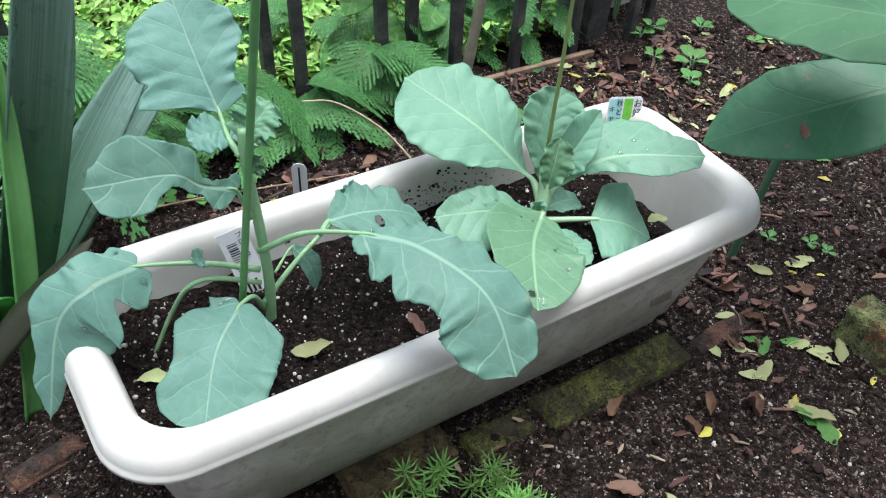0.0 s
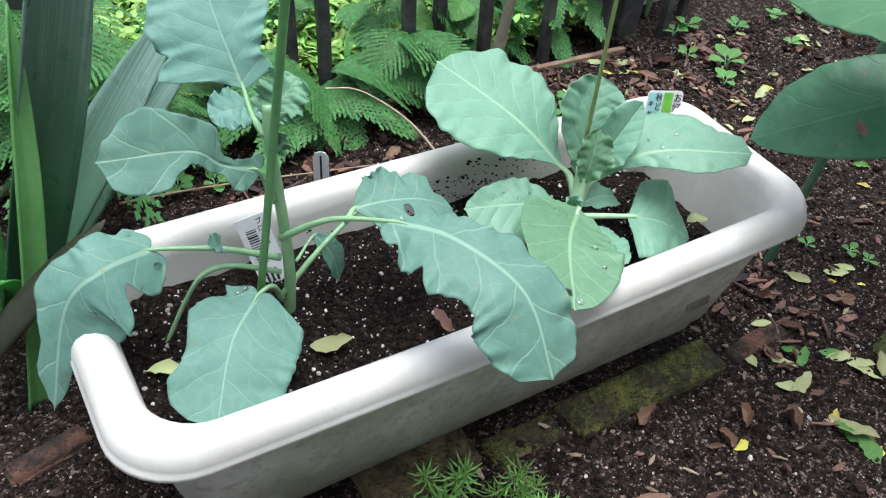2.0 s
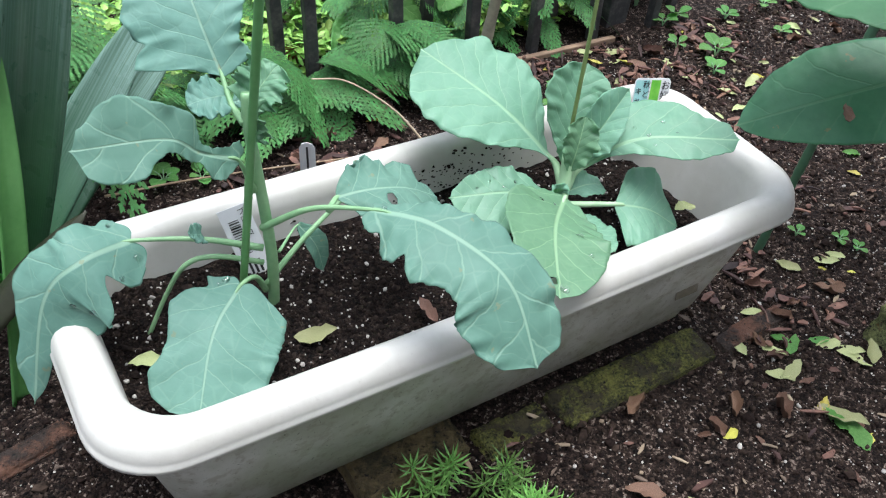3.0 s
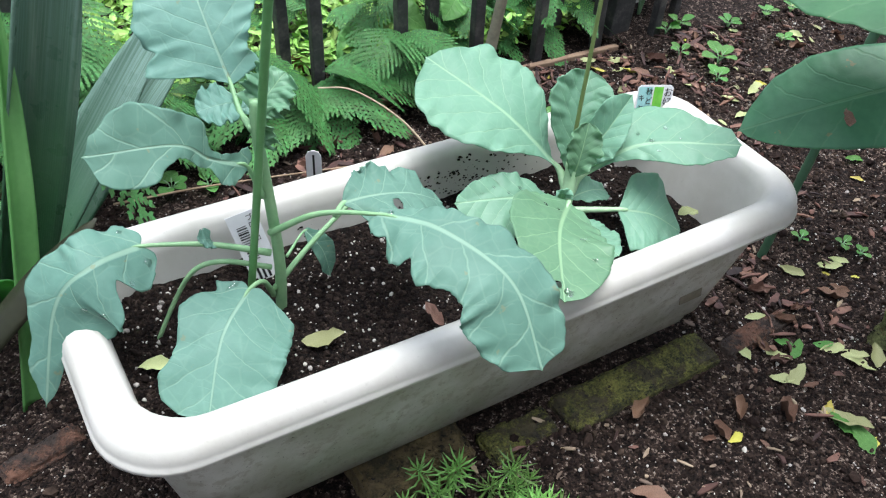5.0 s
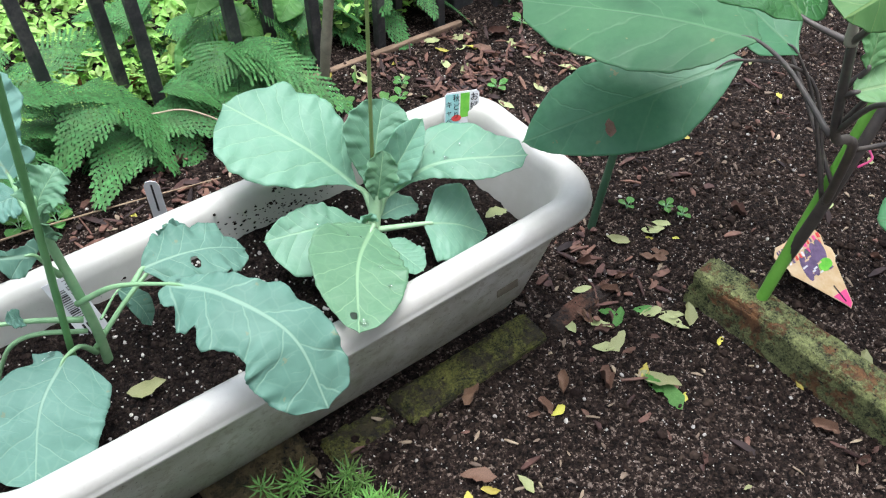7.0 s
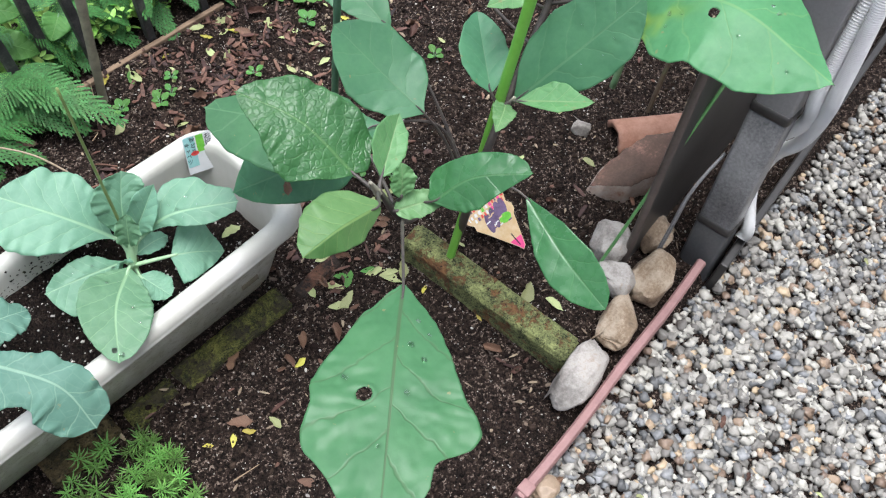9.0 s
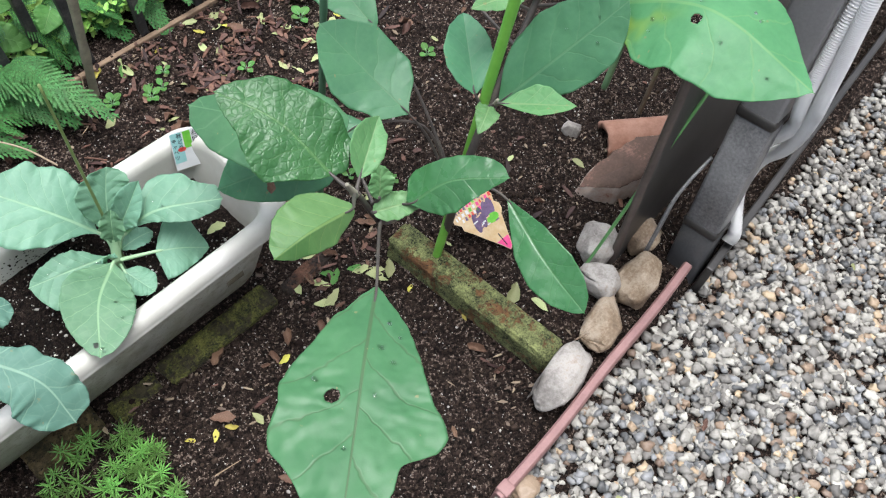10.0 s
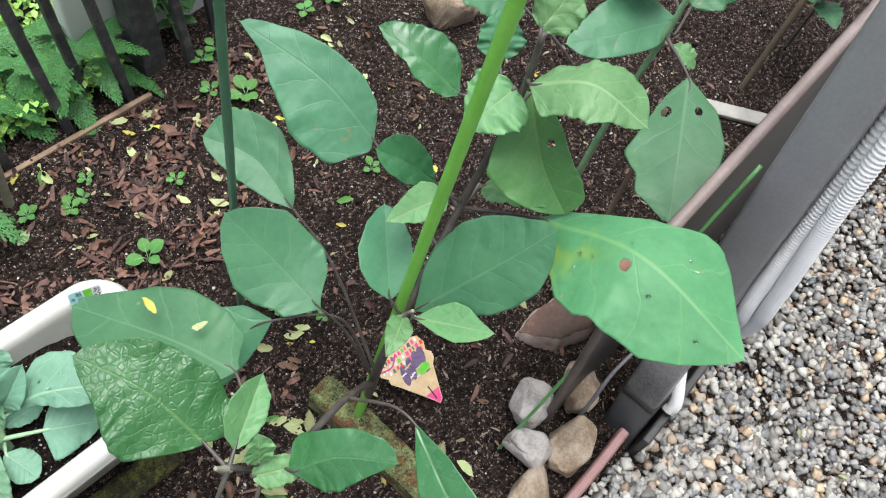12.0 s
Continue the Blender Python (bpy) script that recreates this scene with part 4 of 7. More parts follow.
brick(0.078, 0.276, -0.117, -0.074, -0.055, 0.0115, MOSSY, "dark moss-covered brick half sunk in soil under the planter", 1)
brick(-0.010, 0.070, -0.112, -0.074, -0.058, 0.006, MOSSY, "dark mossy half brick sunk in soil under the planter", 2)
brick(-0.130, -0.024, -0.102, 0.0, -0.04, 0.0215, TAN_BRICK, "tan brick lying under the white planter", 3)
brick(0.15, 0.25, 0.0, 0.055, -0.04, 0.0215, TAN_BRICK, "tan brick hidden behind the mossy ones", 14)
brick(-0.26, -0.17, -0.05, 0.05, -0.04, 0.0215, TAN_BRICK, "tan brick lying hidden under the planter end", 4)
brick(0.292, 0.404, -0.116, -0.088, -0.05, 0.0005, RED_BRICK, "muddy red brick almost buried in the soil", 5, 3)


def timber():
    a, b = Vector((0.484, -0.165, 0)), Vector((0.506, -0.480, 0))
    length, mid = (b - a).length, (a + b) / 2
    ang = math.degrees(math.atan2(b.y - a.y, b.x - a.x))
    brick(mid.x - length / 2, mid.x + length / 2, mid.y - 0.024, mid.y + 0.024, -0.02, 0.046, TIMBER, "mossy old timber block lying on the soil", 6, ang, "timber_block", "timber")


timber()


def stone(place, size, material, label, seed, turn=0.0, box=0.25):
    """A broken stone: the hull of a few points, edges worn, faces uneven. box: how angular."""
    rnd = random.Random(seed * 11)
    count = 34 if box > 0.3 else 30 if box > 0.1 else 60
    bm = bmesh.new()
    for _ in range(count):
        w = Vector((rnd.gauss(0, 1), rnd.gauss(0, 1), rnd.gauss(0, 1))).normalized()
        w *= rnd.uniform(0.95, 1.1) / max(abs(w.x), abs(w.y), abs(w.z)) ** 0.55
        bm.verts.new((w.x, w.y, w.z))
    hull = bmesh.ops.convex_hull(bm, input=bm.verts[:])
    bmesh.ops.delete(bm, geom=[v for v in bm.verts if not v.link_faces], context="VERTS")
    bmesh.ops.dissolve_limit(bm, angle_limit=radians(14), verts=bm.verts[:], edges=bm.edges[:])
    bmesh.ops.bevel(bm, geom=bm.edges[:], offset=0.13, segments=3, affect="EDGES", profile=0.5)
    bmesh.ops.triangulate(bm, faces=bm.faces[:])
    bmesh.ops.subdivide_edges(bm, edges=bm.edges[:], cuts=2, use_grid_fill=True)
    off = Vector((seed * 7.3, seed * 3.1, seed))
    for v in bm.verts:
        v.co *= 1 + 0.09 * noise.noise(v.co * 2.2 + off) + 0.03 * noise.noise(v.co * 8 + off)
    bmesh.ops.scale(bm, vec=size, verts=bm.verts)
    bmesh.ops.transform(bm, matrix=pose(*place, 0, 0, turn), verts=bm.verts)
    return tagged(part("stone", bm, material, None), label, "stone", "stones along the edging")


stone((0.712, -0.402, 0.030), (0.038, 0.030, 0.027), STONE_GREY, "pinkish grey angular stone on the soil", 1, 20, 0.5)
stone((0.655, -0.447, 0.032), (0.032, 0.037, 0.030), STONE_GREY, "pale grey angular stone on the soil", 2, 15, 0.5)
stone((0.712, -0.490, 0.030), (0.046, 0.034, 0.034), STONE, "rounded tan stone beside the edging", 3, 12, 0.2)
stone((0.612, -0.500, 0.026), (0.054, 0.030, 0.030), STONE, "long tan stone beside the edging", 4, 12)
stone((0.490, -0.512, 0.028), (0.062, 0.030, 0.036), STONE_GREY, "grey angular stone leaning on the edging", 5, 8, 0.5)
stone((0.800, -0.440, 0.016), (0.045, 0.032, 0.024), STONE, "brown stone half hidden in the shade", 6, 30)
stone((0.330, -0.580, 0.008), (0.020, 0.017, 0.014), PEBBLE_TAN, "round orange-tan pebble beside the edging", 7, 0, 0.0)
stone((0.885, -0.215, 0.010), (0.017, 0.017, 0.014), STONE_GREY, "small grey stone on the soil", 8, 0)
stone((1.20, 0.275, 0.03), (0.055, 0.05, 0.05), STONE, "rounded brown stone at the back of the bed", 9, 0)


def roof_tile(name, place, rz, tilt, length, radius, arc, thick, material, label):
    """A half-round tile lying crown up along +x, its edges chipped."""
    bm = bmesh.new()
    n, m = 18, 22
    for i in range(n + 1):
        a = math.pi * (0.5 - arc / 2 + arc * i / n)
        for r in (radius, radius - thick):
            for k in range(m + 1):
                x = length * k / m
                if k in (0, m):
                    x += 0.006 * noise.noise(Vector((i * 0.6, r * 30, k)))
                bm.verts.new((x, r * math.cos(a), r * math.sin(a) - radius * math.cos(math.pi * arc / 2)))
    bm.verts.ensure_lookup_table()
    q = lambda i, s, k: bm.verts[i * 2 * (m + 1) + s * (m + 1) + k]
    for i in range(n):
        for k in range(m):
            bm.faces.new((q(i, 0, k), q(i + 1, 0, k), q(i + 1, 0, k + 1), q(i, 0, k + 1)))
            bm.faces.new((q(i, 1, k), q(i, 1, k + 1), q(i + 1, 1, k + 1), q(i + 1, 1, k)))
        for k in (0, m):
            bm.faces.new((q(i, 0, k), q(i, 1, k), q(i + 1, 1, k), q(i + 1, 0, k)))
    for i in (0, n):
        for k in range(m):
            bm.faces.new((q(i, 0, k), q(i, 0, k + 1), q(i, 1, k + 1), q(i, 1, k)))
    for v in bm.verts:
        v.co += Vector((0, 0, 0.0014 * noise.noise(v.co * 60) + 0.0012 * math.sin(v.co.y * 900) * (thick < 0.012)))
    bmesh.ops.transform(bm, matrix=pose(*place, 0, tilt, rz), verts=bm.verts)
    return tagged(part(name, bm, material, None), label, "tile")


roof_tile("ridge_tile", (0.912, -0.268, 0.008), -36, 0, 0.15, 0.038, 0.9, 0.010, TERRACOTTA, "orange terracotta half-round tile lying on the soil")


def broken_tile():
    """A thick slab with a muddy top and a ragged pale broken face."""
    t = thing("broken_tile", (0.87, -0.35, 0.0), "muddy dark red slab with a pale pinkish broken edge", "tile")
    rim = [(0.794, -0.304), (0.800, -0.330), (0.826, -0.362), (0.872, -0.378), (0.918, -0.384), (0.955, -0.385), (0.975, -0.352), (0.930, -0.318), (0.888, -0.308), (0.840, -0.300)]
    rise = [0.016, 0.034, 0.042, 0.046, 0.050, 0.052, 0.054, 0.050, 0.042, 0.030]
    ring, heights, n = [], [], len(rim)
    for k in range(n):
        for f in range(6):
            p, q = Vector(rim[k] + (0,)), Vector(rim[(k + 1) % n] + (0,))
            ring.append(p.lerp(q, f / 6) + Vector((noise.noise(p.lerp(q, f / 6) * 70), noise.noise(p.lerp(q, f / 6) * 70 + Vector((5, 5, 5))), 0)) * 0.003)
            heights.append(rise[k] + (rise[(k + 1) % n] - rise[k]) * f / 6)
    total, middle = len(ring), Vector((0.872, -0.345, 0))
    verts = []
    for share, lift in ((0.0, 0.004), (0.35, 0.004), (0.7, 0.003), (0.94, 0.001), (1.0, -0.002)):
        for p, h in zip(ring, heights):
            q = middle.lerp(p, share)
            verts.append((q.x, q.y, 0.045 + (h - 0.045) * share + lift + 0.0015 * noise.noise(q * 60)))
    faces = [(r * total + k, r * total + (k + 1) % total, (r + 1) * total + (k + 1) % total, (r + 1) * total + k) for r in range(4) for k in range(total)]
    own(mesh_object("slab", verts, faces, SLAB), t)
    side = []
    for r in range(5):
        for p, h in zip(ring, heights):
            out = (p - middle).normalized() * (0.002 * r + 0.002 * math.sin(r * 0.9) + 0.0035 * noise.noise(Vector((p.x * 90, p.y * 90, r * 0.8))))
            side.append((p.x + out.x, p.y + out.y, (h - 0.002) * (1 - r / 4) - 0.02 * (r / 4)))
    faces = [(r * total + (k + 1) % total, r * total + k, (r + 1) * total + k, (r + 1) * total + (k + 1) % total) for r in range(4) for k in range(total)]
    own(mesh_object("broken_edge", side, faces, BREAK), t, "pale pinkish ragged broken face")


broken_tile()

# ---------------------------------------------------------------- edging, panel, downpipe and hoses
def edging():
    e = thing("edging_strip", (0.52, -0.543, 0), "faded red-brown plastic edging strip between soil and gravel", "edging")
    tagged(e, kind="structure")
    line = [(0.285, -0.560, 0), (0.42, -0.556, 0), (0.56, -0.546, 0), (0.68, -0.541, 0), (0.790, -0.532, 0)]
    pts = glide(line, 40)
    verts, faces = [], []
    for i, p in enumerate(pts):
        t = (pts[min(i + 1, 40)] - pts[max(i - 1, 0)]).normalized()
        s = Vector((-t.y, t.x, 0))
        for off, z in ((-0.009, -0.03), (-0.009, 0.036), (-0.006, 0.041), (0.004, 0.041), (0.007, 0.036), (0.007, -0.03)):
            verts.append(p + s * off + Vector((0, 0, z + 0.001 * noise.noise(p * 40))))
    for i in range(40):
        for k in range(6):
            a, b = i * 6 + k, i * 6 + (k + 1) % 6
            faces.append((a, b, b + 6, a + 6))
    faces += [tuple(range(6)), tuple(240 + k for k in range(6))[::-1]]
    own(mesh_object("strip", verts, faces, EDGING, smooth=False), e)
    part("joint", box_bm((0.020, 0.020, 0.070), (0.300, -0.560, 0.008), 0.002), EDGING, e)
    g = thing("edging_end", (0.25, -0.565, 0), "pale grey end piece of the garden edging", "edging")
    part("strip", box_bm((0.07, 0.015, 0.06), (0.250, -0.564, 0.004), 0.002, None), PEBBLE, g)
    b = thing("ground_board", (1.4, -0.53, 0), "dark weathered board lying along the gravel edge", "board")
    tagged(b, kind="structure")
    part("board", box_bm((1.5, 0.014, 0.10), (1.538, -0.506, 0.012), 0.003, pose(0, 0, 0, 0, 0, 4.5)), PLASTIC_BLACK, b, smooth=False)


edging()


def panel():
    p = thing("dark_panel", (1.3, -0.41, 0), "dark grey sheet standing on edge with a brown top rail", "panel")
    verts = [(0.724, -0.440, -0.02), (1.9, -0.395, -0.02), (1.9, -0.345, 0.75), (0.728, -0.408, 0.496)]
    bm = bmesh.new()
    vs = [bm.verts.new(v) for v in verts] + [bm.verts.new((x, y + 0.008, z)) for x, y, z in verts]
    for q in ((0, 1, 2, 3), (7, 6, 5, 4), (0, 4, 5, 1), (1, 5, 6, 2), (2, 6, 7, 3), (3, 7, 4, 0)):
        bm.faces.new([vs[k] for k in q])
    bmesh.ops.subdivide_edges(bm, edges=bm.edges[:], cuts=3, use_grid_fill=True)
    part("sheet", bm, SHEET, p, smooth=False)
    tube("top_rail", [(0.725, -0.404, 0.502), (1.9, -0.341, 0.764)], 0.008, 0.008, RAIL, p, "dull brown rounded top rail")
    tube("end_post", [(0.722, -0.436, -0.02), (0.727, -0.404, 0.502)], 0.0085, 0.0085, POST, p, "dark brown end post", flat=0.6)


panel()
DUCT_FOOT, DUCT_WAY = Vector((0.821, -0.524, 0.0)), Vector((0.067, 0.048, 0.4)).normalized()


def box_along(a, b, wide, deep, material, name, parent, label="", bevel=0.006):
    way = (b - a).normalized()
    side = way.cross(Vector((0, 1, 0.01))).normalized()
    m = Matrix((side, way.cross(side), way)).transposed().to_4x4()
    bm = box_bm((wide, deep, (b - a).length), (0, 0, 0), bevel)
    bmesh.ops.transform(bm, matrix=Matrix.Translation((a + b) / 2) @ m, verts=bm.verts)
    return part(name, bm, material, parent, label)


def downpipe():
    d = thing("downpipe", tuple(DUCT_FOOT), "dusty black square plastic downpipe standing beside the gravel", "pipe")
    at = lambda s: DUCT_FOOT + DUCT_WAY * s
    # sections grow paler above the foot: sky reflection painted as base colour
    for a, b, material in ((-0.03, 0.098, DUCT), (0.098, 0.318, DUCT_SKYLIT), (0.318, 1.5, DUCT_SKYLIT_TOP)):
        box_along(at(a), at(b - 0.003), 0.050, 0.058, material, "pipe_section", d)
    for s in (0.098, 0.322):
        box_along(at(s - 0.011), at(s + 0.009), 0.054, 0.062, PLASTIC_BLACK, "coupling", d, "black ridged coupling")


downpipe()


bracket = tube("pipe_bracket", [(0.758, -0.470, -0.01), (0.772, -0.464, 0.10), (0.785, -0.460, 0.150), (0.812, -0.460, 0.180), (0.850, -0.463, 0.205)], 0.0055, 0.0055, DUCT_SKYLIT, None, n=24, sides=8, flat=0.5)
tagged(bracket, "bent grey pipe bracket standing between panel and downpipe", "bracket")


def hose(way, label):
    h = thing("hose", tuple(DUCT_FOOT + Vector(way[0][1])), label, "hose", "hoses beside the downpipe")
    line = glide([DUCT_FOOT + DUCT_WAY * along + Vector(off) for along, off in way], 1700)
    verts, faces, sides = [], [], 10
    for i, p in enumerate(line):
        t = (line[min(i + 1, 1700)] - line[max(i - 1, 0)]).normalized()
        x = t.cross(Vector((0.2, 0.9, 0.1))).normalized()
        y = t.cross(x)
        r = 0.0104 + 0.0009 * math.sin(i * math.pi / 2)
        verts.extend(p + (x * math.cos(6.2832 * k / sides) + y * math.sin(6.2832 * k / sides)) * r for k in range(sides))
    for i in range(1700):
        for k in range(sides):
            a, b = i * sides + k, i * sides + (k + 1) % sides
            faces.append((a, b, b + sides, a + sides))
    own(mesh_object("corrugated_tube", verts, faces, HOSE), h)


hose([(0.070, (0.018, -0.041, 0)), (0.085, (0.030, -0.041, 0)), (0.13, (0.058, -0.010, 0)), (0.22, (0.058, -0.006, 0)), (0.31, (0.024, -0.042, 0)), (0.40, (0.000, -0.041, 0)), (0.7, (0.014, -0.040, 0)), (1.5, (0.022, -0.040, 0))], "white corrugated drain hose running up along the downpipe")
hose([(-0.01, (0.070, -0.005, 0)), (0.16, (0.080, -0.008, 0)), (0.25, (0.056, -0.044, 0)), (0.34, (0.014, -0.061, 0)), (0.42, (0.000, -0.062, 0)), (0.7, (-0.010, -0.054, 0)), (1.5, (-0.010, -0.052, 0))], "white corrugated drain hose beside its twin")
board = part("wood_strip", box_bm((0.17, 0.033, 0.010), (1.489, -0.282, 0.010), 0.002, pose(0, 0, 0, 0, 0, -55)), BOARD, None)
tagged(board, "pale grey flat strip of wood lying on the soil", "wood")


# ---------------------------------------------------------------- broccoli in the planter
def broccoli():
    p = thing("broccoli_plant", (-0.160, 0.022, 0.148), "young broccoli plant with large blue-green lobed leaves", "plant")
    stem = [(-0.155, 0.024, 0.14), (-0.156, 0.022, 0.20), (-0.161, 0.024, 0.26), (-0.167, 0.028, 0.32), (-0.166, 0.032, 0.345)]
    tube("stem", stem, 0.0046, 0.0036, STALK, p, n=24, sides=10)
    kw = dict(stalk_r=0.0022, teeth=0.0015, wave=0.0020, waves=5.0, crinkle=0.0030, swell=0.0018)
    small = dict(shape=broc_shape, stalk_r=0.002, lobes=0.05, n_lobes=4, wave=0.08)
    # the tall back leaf
    blade(p, [(-0.169, 0.068, 0.338), (-0.173, 0.094, 0.367), (-0.175, 0.131, 0.400)], (-0.15, -0.8, 0.7), ((0, 1), (0.02, 4), (0.14, 20), (0.19, 38), (0.26, 52), (0.36, 48), (0.41, 39), (0.48, 45), (0.61, 49), (0.80, 40), (0.95, 20)),
          ((0, 3), (0.04, 18), (0.11, 26), (0.22, 20), (0.34, 24), (0.50, 30), (0.60, 38), (0.80, 34), (0.95, 16)), BROCCOLI, fold=(6, 6), seed=2, stalk=[(-0.170, 0.028, 0.325), (-0.170, 0.050, 0.326)], **kw)
    leaf(p, (-0.170, 0.058, 0.328), (-0.198, 0.055, 0.329), (0, -0.5, 0.85), 0.030, BROCCOLI, arch=0.1, cup=0.1, seed=26, **small)
    leaf(p, (-0.168, 0.052, 0.326), (-0.146, 0.054, 0.322), (0, -0.5, 0.85), 0.018, BROCCOLI, arch=0.1, cup=0.1, seed=27, **small)
    # the leaf held level towards the strap leaves
    blade(p, [(-0.179, 0.019, 0.304), (-0.204, 0.017, 0.318), (-0.225, 0.015, 0.336), (-0.281, 0.011, 0.346)], (0.1, -0.75, 0.75), ((0, 4), (0.10, 15), (0.22, 16), (0.33, 6), (0.41, 8), (0.57, 8), (0.67, 8), (0.74, 15), (0.77, 21), (0.83, 25), (0.93, 22), (0.98, 15)),
          ((0, 13), (0.10, 7), (0.22, 5), (0.35, 6), (0.43, 10), (0.50, 16), (0.59, 21), (0.67, 21), (0.74, 26), (0.82, 29), (0.88, 25), (0.92, 16), (0.97, 11)), BROCCOLI, fold=(5, 5), seed=3, stalk=[(-0.167, 0.024, 0.27), (-0.172, 0.02, 0.285)], **{**kw, "wave": 0.0022})
    # the leaf hanging over the planter's end
    blade(p, [(-0.25, 0.05, 0.232), (-0.287, 0.036, 0.238), (-0.315, 0.033, 0.215), (-0.34, 0.01, 0.145)], (-0.25, -0.5, 0.8), ((0, 22), (0.06, 31), (0.14, 31), (0.20, 22), (0.24, 15), (0.31, 28), (0.37, 44), (0.56, 48), (0.76, 42), (0.81, 18), (0.85, 11), (0.92, 8), (0.97, 4)),
          ((0, 20), (0.05, 25), (0.10, 22), (0.19, 29), (0.45, 27), (0.63, 29), (0.72, 19), (0.80, 13), (0.87, 15), (0.93, 9)), BROCCOLI, fold=(-12, -12), seed=4, stalk=[(-0.163, 0.022, 0.215), (-0.205, 0.036, 0.228)], drops=[(0.06, -0.5, 0.0038), (0.2, -0.8, 0.0025), (0.55, -0.7, 0.0028), (0.6, -0.4, 0.0024), (0.08, 0.7, 0.0026)], **{**kw, "teeth": 0.0008, "crinkle": 0.0018})
    leaf(p, (-0.203, 0.036, 0.231), (-0.214, 0.030, 0.240), (0, -0.5, 0.85), 0.016, BROCCOLI, arch=0.1, cup=0.2, seed=28, **{**small, "stalk_r": 0.001})
    # the leaf lying behind the front rim
    blade(p, [(-0.189, 0.002, 0.205), (-0.222, -0.030, 0.200), (-0.25, -0.072, 0.170)], (-0.1, -0.45, 0.9), ((0, 14), (0.03, 30), (0.08, 42), (0.25, 47), (0.60, 47), (0.80, 42), (0.95, 24)),
          ((0, 14), (0.03, 25), (0.12, 20), (0.25, 32), (0.37, 37), (0.55, 29), (0.66, 31), (0.76, 38), (0.88, 34), (0.97, 20)), BROCCOLI, fold=(-6, -6), seed=5, stalk=[(-0.162, 0.022, 0.17), (-0.174, 0.012, 0.198)], drops=[(0.06, 0.5, 0.0033), (0.1, 0.6, 0.002)], **{**kw, "teeth": 0.0008, "crinkle": 0.0018})
    # the long leaf reaching over the front rim
    blade(p, [(-0.108, -0.042, 0.283), (-0.083, -0.080, 0.290), (-0.056, -0.130, 0.273), (-0.055, -0.175, 0.232)], (0.05, -0.33, 0.94), ((0, 10), (0.06, 9), (0.15, 15), (0.30, 19), (0.37, 20), (0.46, 25), (0.51, 33), (0.57, 27), (0.63, 29), (0.67, 33), (0.75, 31), (0.86, 31), (0.94, 27), (0.98, 18)),
          ((0, 16), (0.05, 20), (0.08, 14), (0.12, 31), (0.18, 38), (0.24, 34), (0.28, 28), (0.32, 37), (0.37, 46), (0.42, 38), (0.50, 34), (0.57, 36), (0.66, 46), (0.80, 45), (0.90, 37), (0.96, 25), (0.99, 12)), BROCCOLI, fold=(-4, -10), seed=6, stalk=[(-0.163, 0.022, 0.235), (-0.138, -0.008, 0.268)], drops=[(0.08, -0.3, 0.0022)], **{**kw, "wave": 0.003, "swell": 0.0028, "crinkle": 0.0045})
    leaf(p, (-0.112, 0.006, 0.258), (-0.024, 0.004, 0.230), (0.0, -0.15, 0.95), 0.058, BROCCOLI, arch=0.12, droop=0.15, seed=25, shape=broc_shape, stalk=[(-0.125, -0.008, 0.262)], holes=[(0.42, 0.35, 0.004)], stalk_r=0.002, lobes=0.03, wave=0.06, nu=80, nv=26, teeth=0.05)
    leaf(p, (-0.078, 0.045, 0.225), (-0.052, 0.052, 0.232), (0.2, -0.6, 0.8), 0.034, BROCCOLI, arch=0.2, cup=0.2, seed=7, stalk=[(-0.162, 0.022, 0.175), (-0.125, 0.03, 0.205)], **small)
    blade(p, [(-0.125, 0.043, 0.207), (-0.115, 0.032, 0.190), (-0.111, 0.025, 0.166)], (0.5, -0.75, 0.45), ((0, 3), (0.2, 9), (0.5, 13), (0.8, 10)), ((0, 3), (0.2, 8), (0.5, 11), (0.8, 9)), BROCCOLI, fold=(8, 8), wave=0.001, seed=8, stalk=[(-0.150, 0.023, 0.205)], stalk_r=0.001, nu=40, nv=16)
    leaf(p, (-0.166, 0.030, 0.335), (-0.142, 0.036, 0.358), (0.05, -0.35, 0.92), 0.034, CABBAGE_YOUNG, shape=broc_shape, cup=0.3, wave=0.12, lobes=0.12, seed=9, stalk=[(-0.168, 0.03, 0.315)], stalk_r=0.0015)
    leaf(p, (-0.168, 0.028, 0.315), (-0.172, 0.010, 0.345), (0.0, -0.5, 0.8), 0.024, CABBAGE_YOUNG, shape=broc_shape, cup=0.5, wave=0.15, lobes=0.12, seed=10)
    tube("old_leaf_stalk", [(-0.253, 0.034, 0.146), (-0.233, 0.04, 0.18), (-0.218, 0.035, 0.208), (-0.197, 0.031, 0.212), (-0.163, 0.022, 0.2)], 0.0018, 0.0022, STALK, p, "thin drooping leaf stalk")


broccoli()
cane = tube("plant_stake", [(-0.183, 0.026, 0.13), (-0.143, -0.043, 0.9)], 0.0029, 0.0029, CANE_GREEN, None, sides=12, n=60, knots=0.05, every=0.03)
tagged(cane, "slim green coated stake standing in the planter beside the broccoli", "stake", "plant stakes")


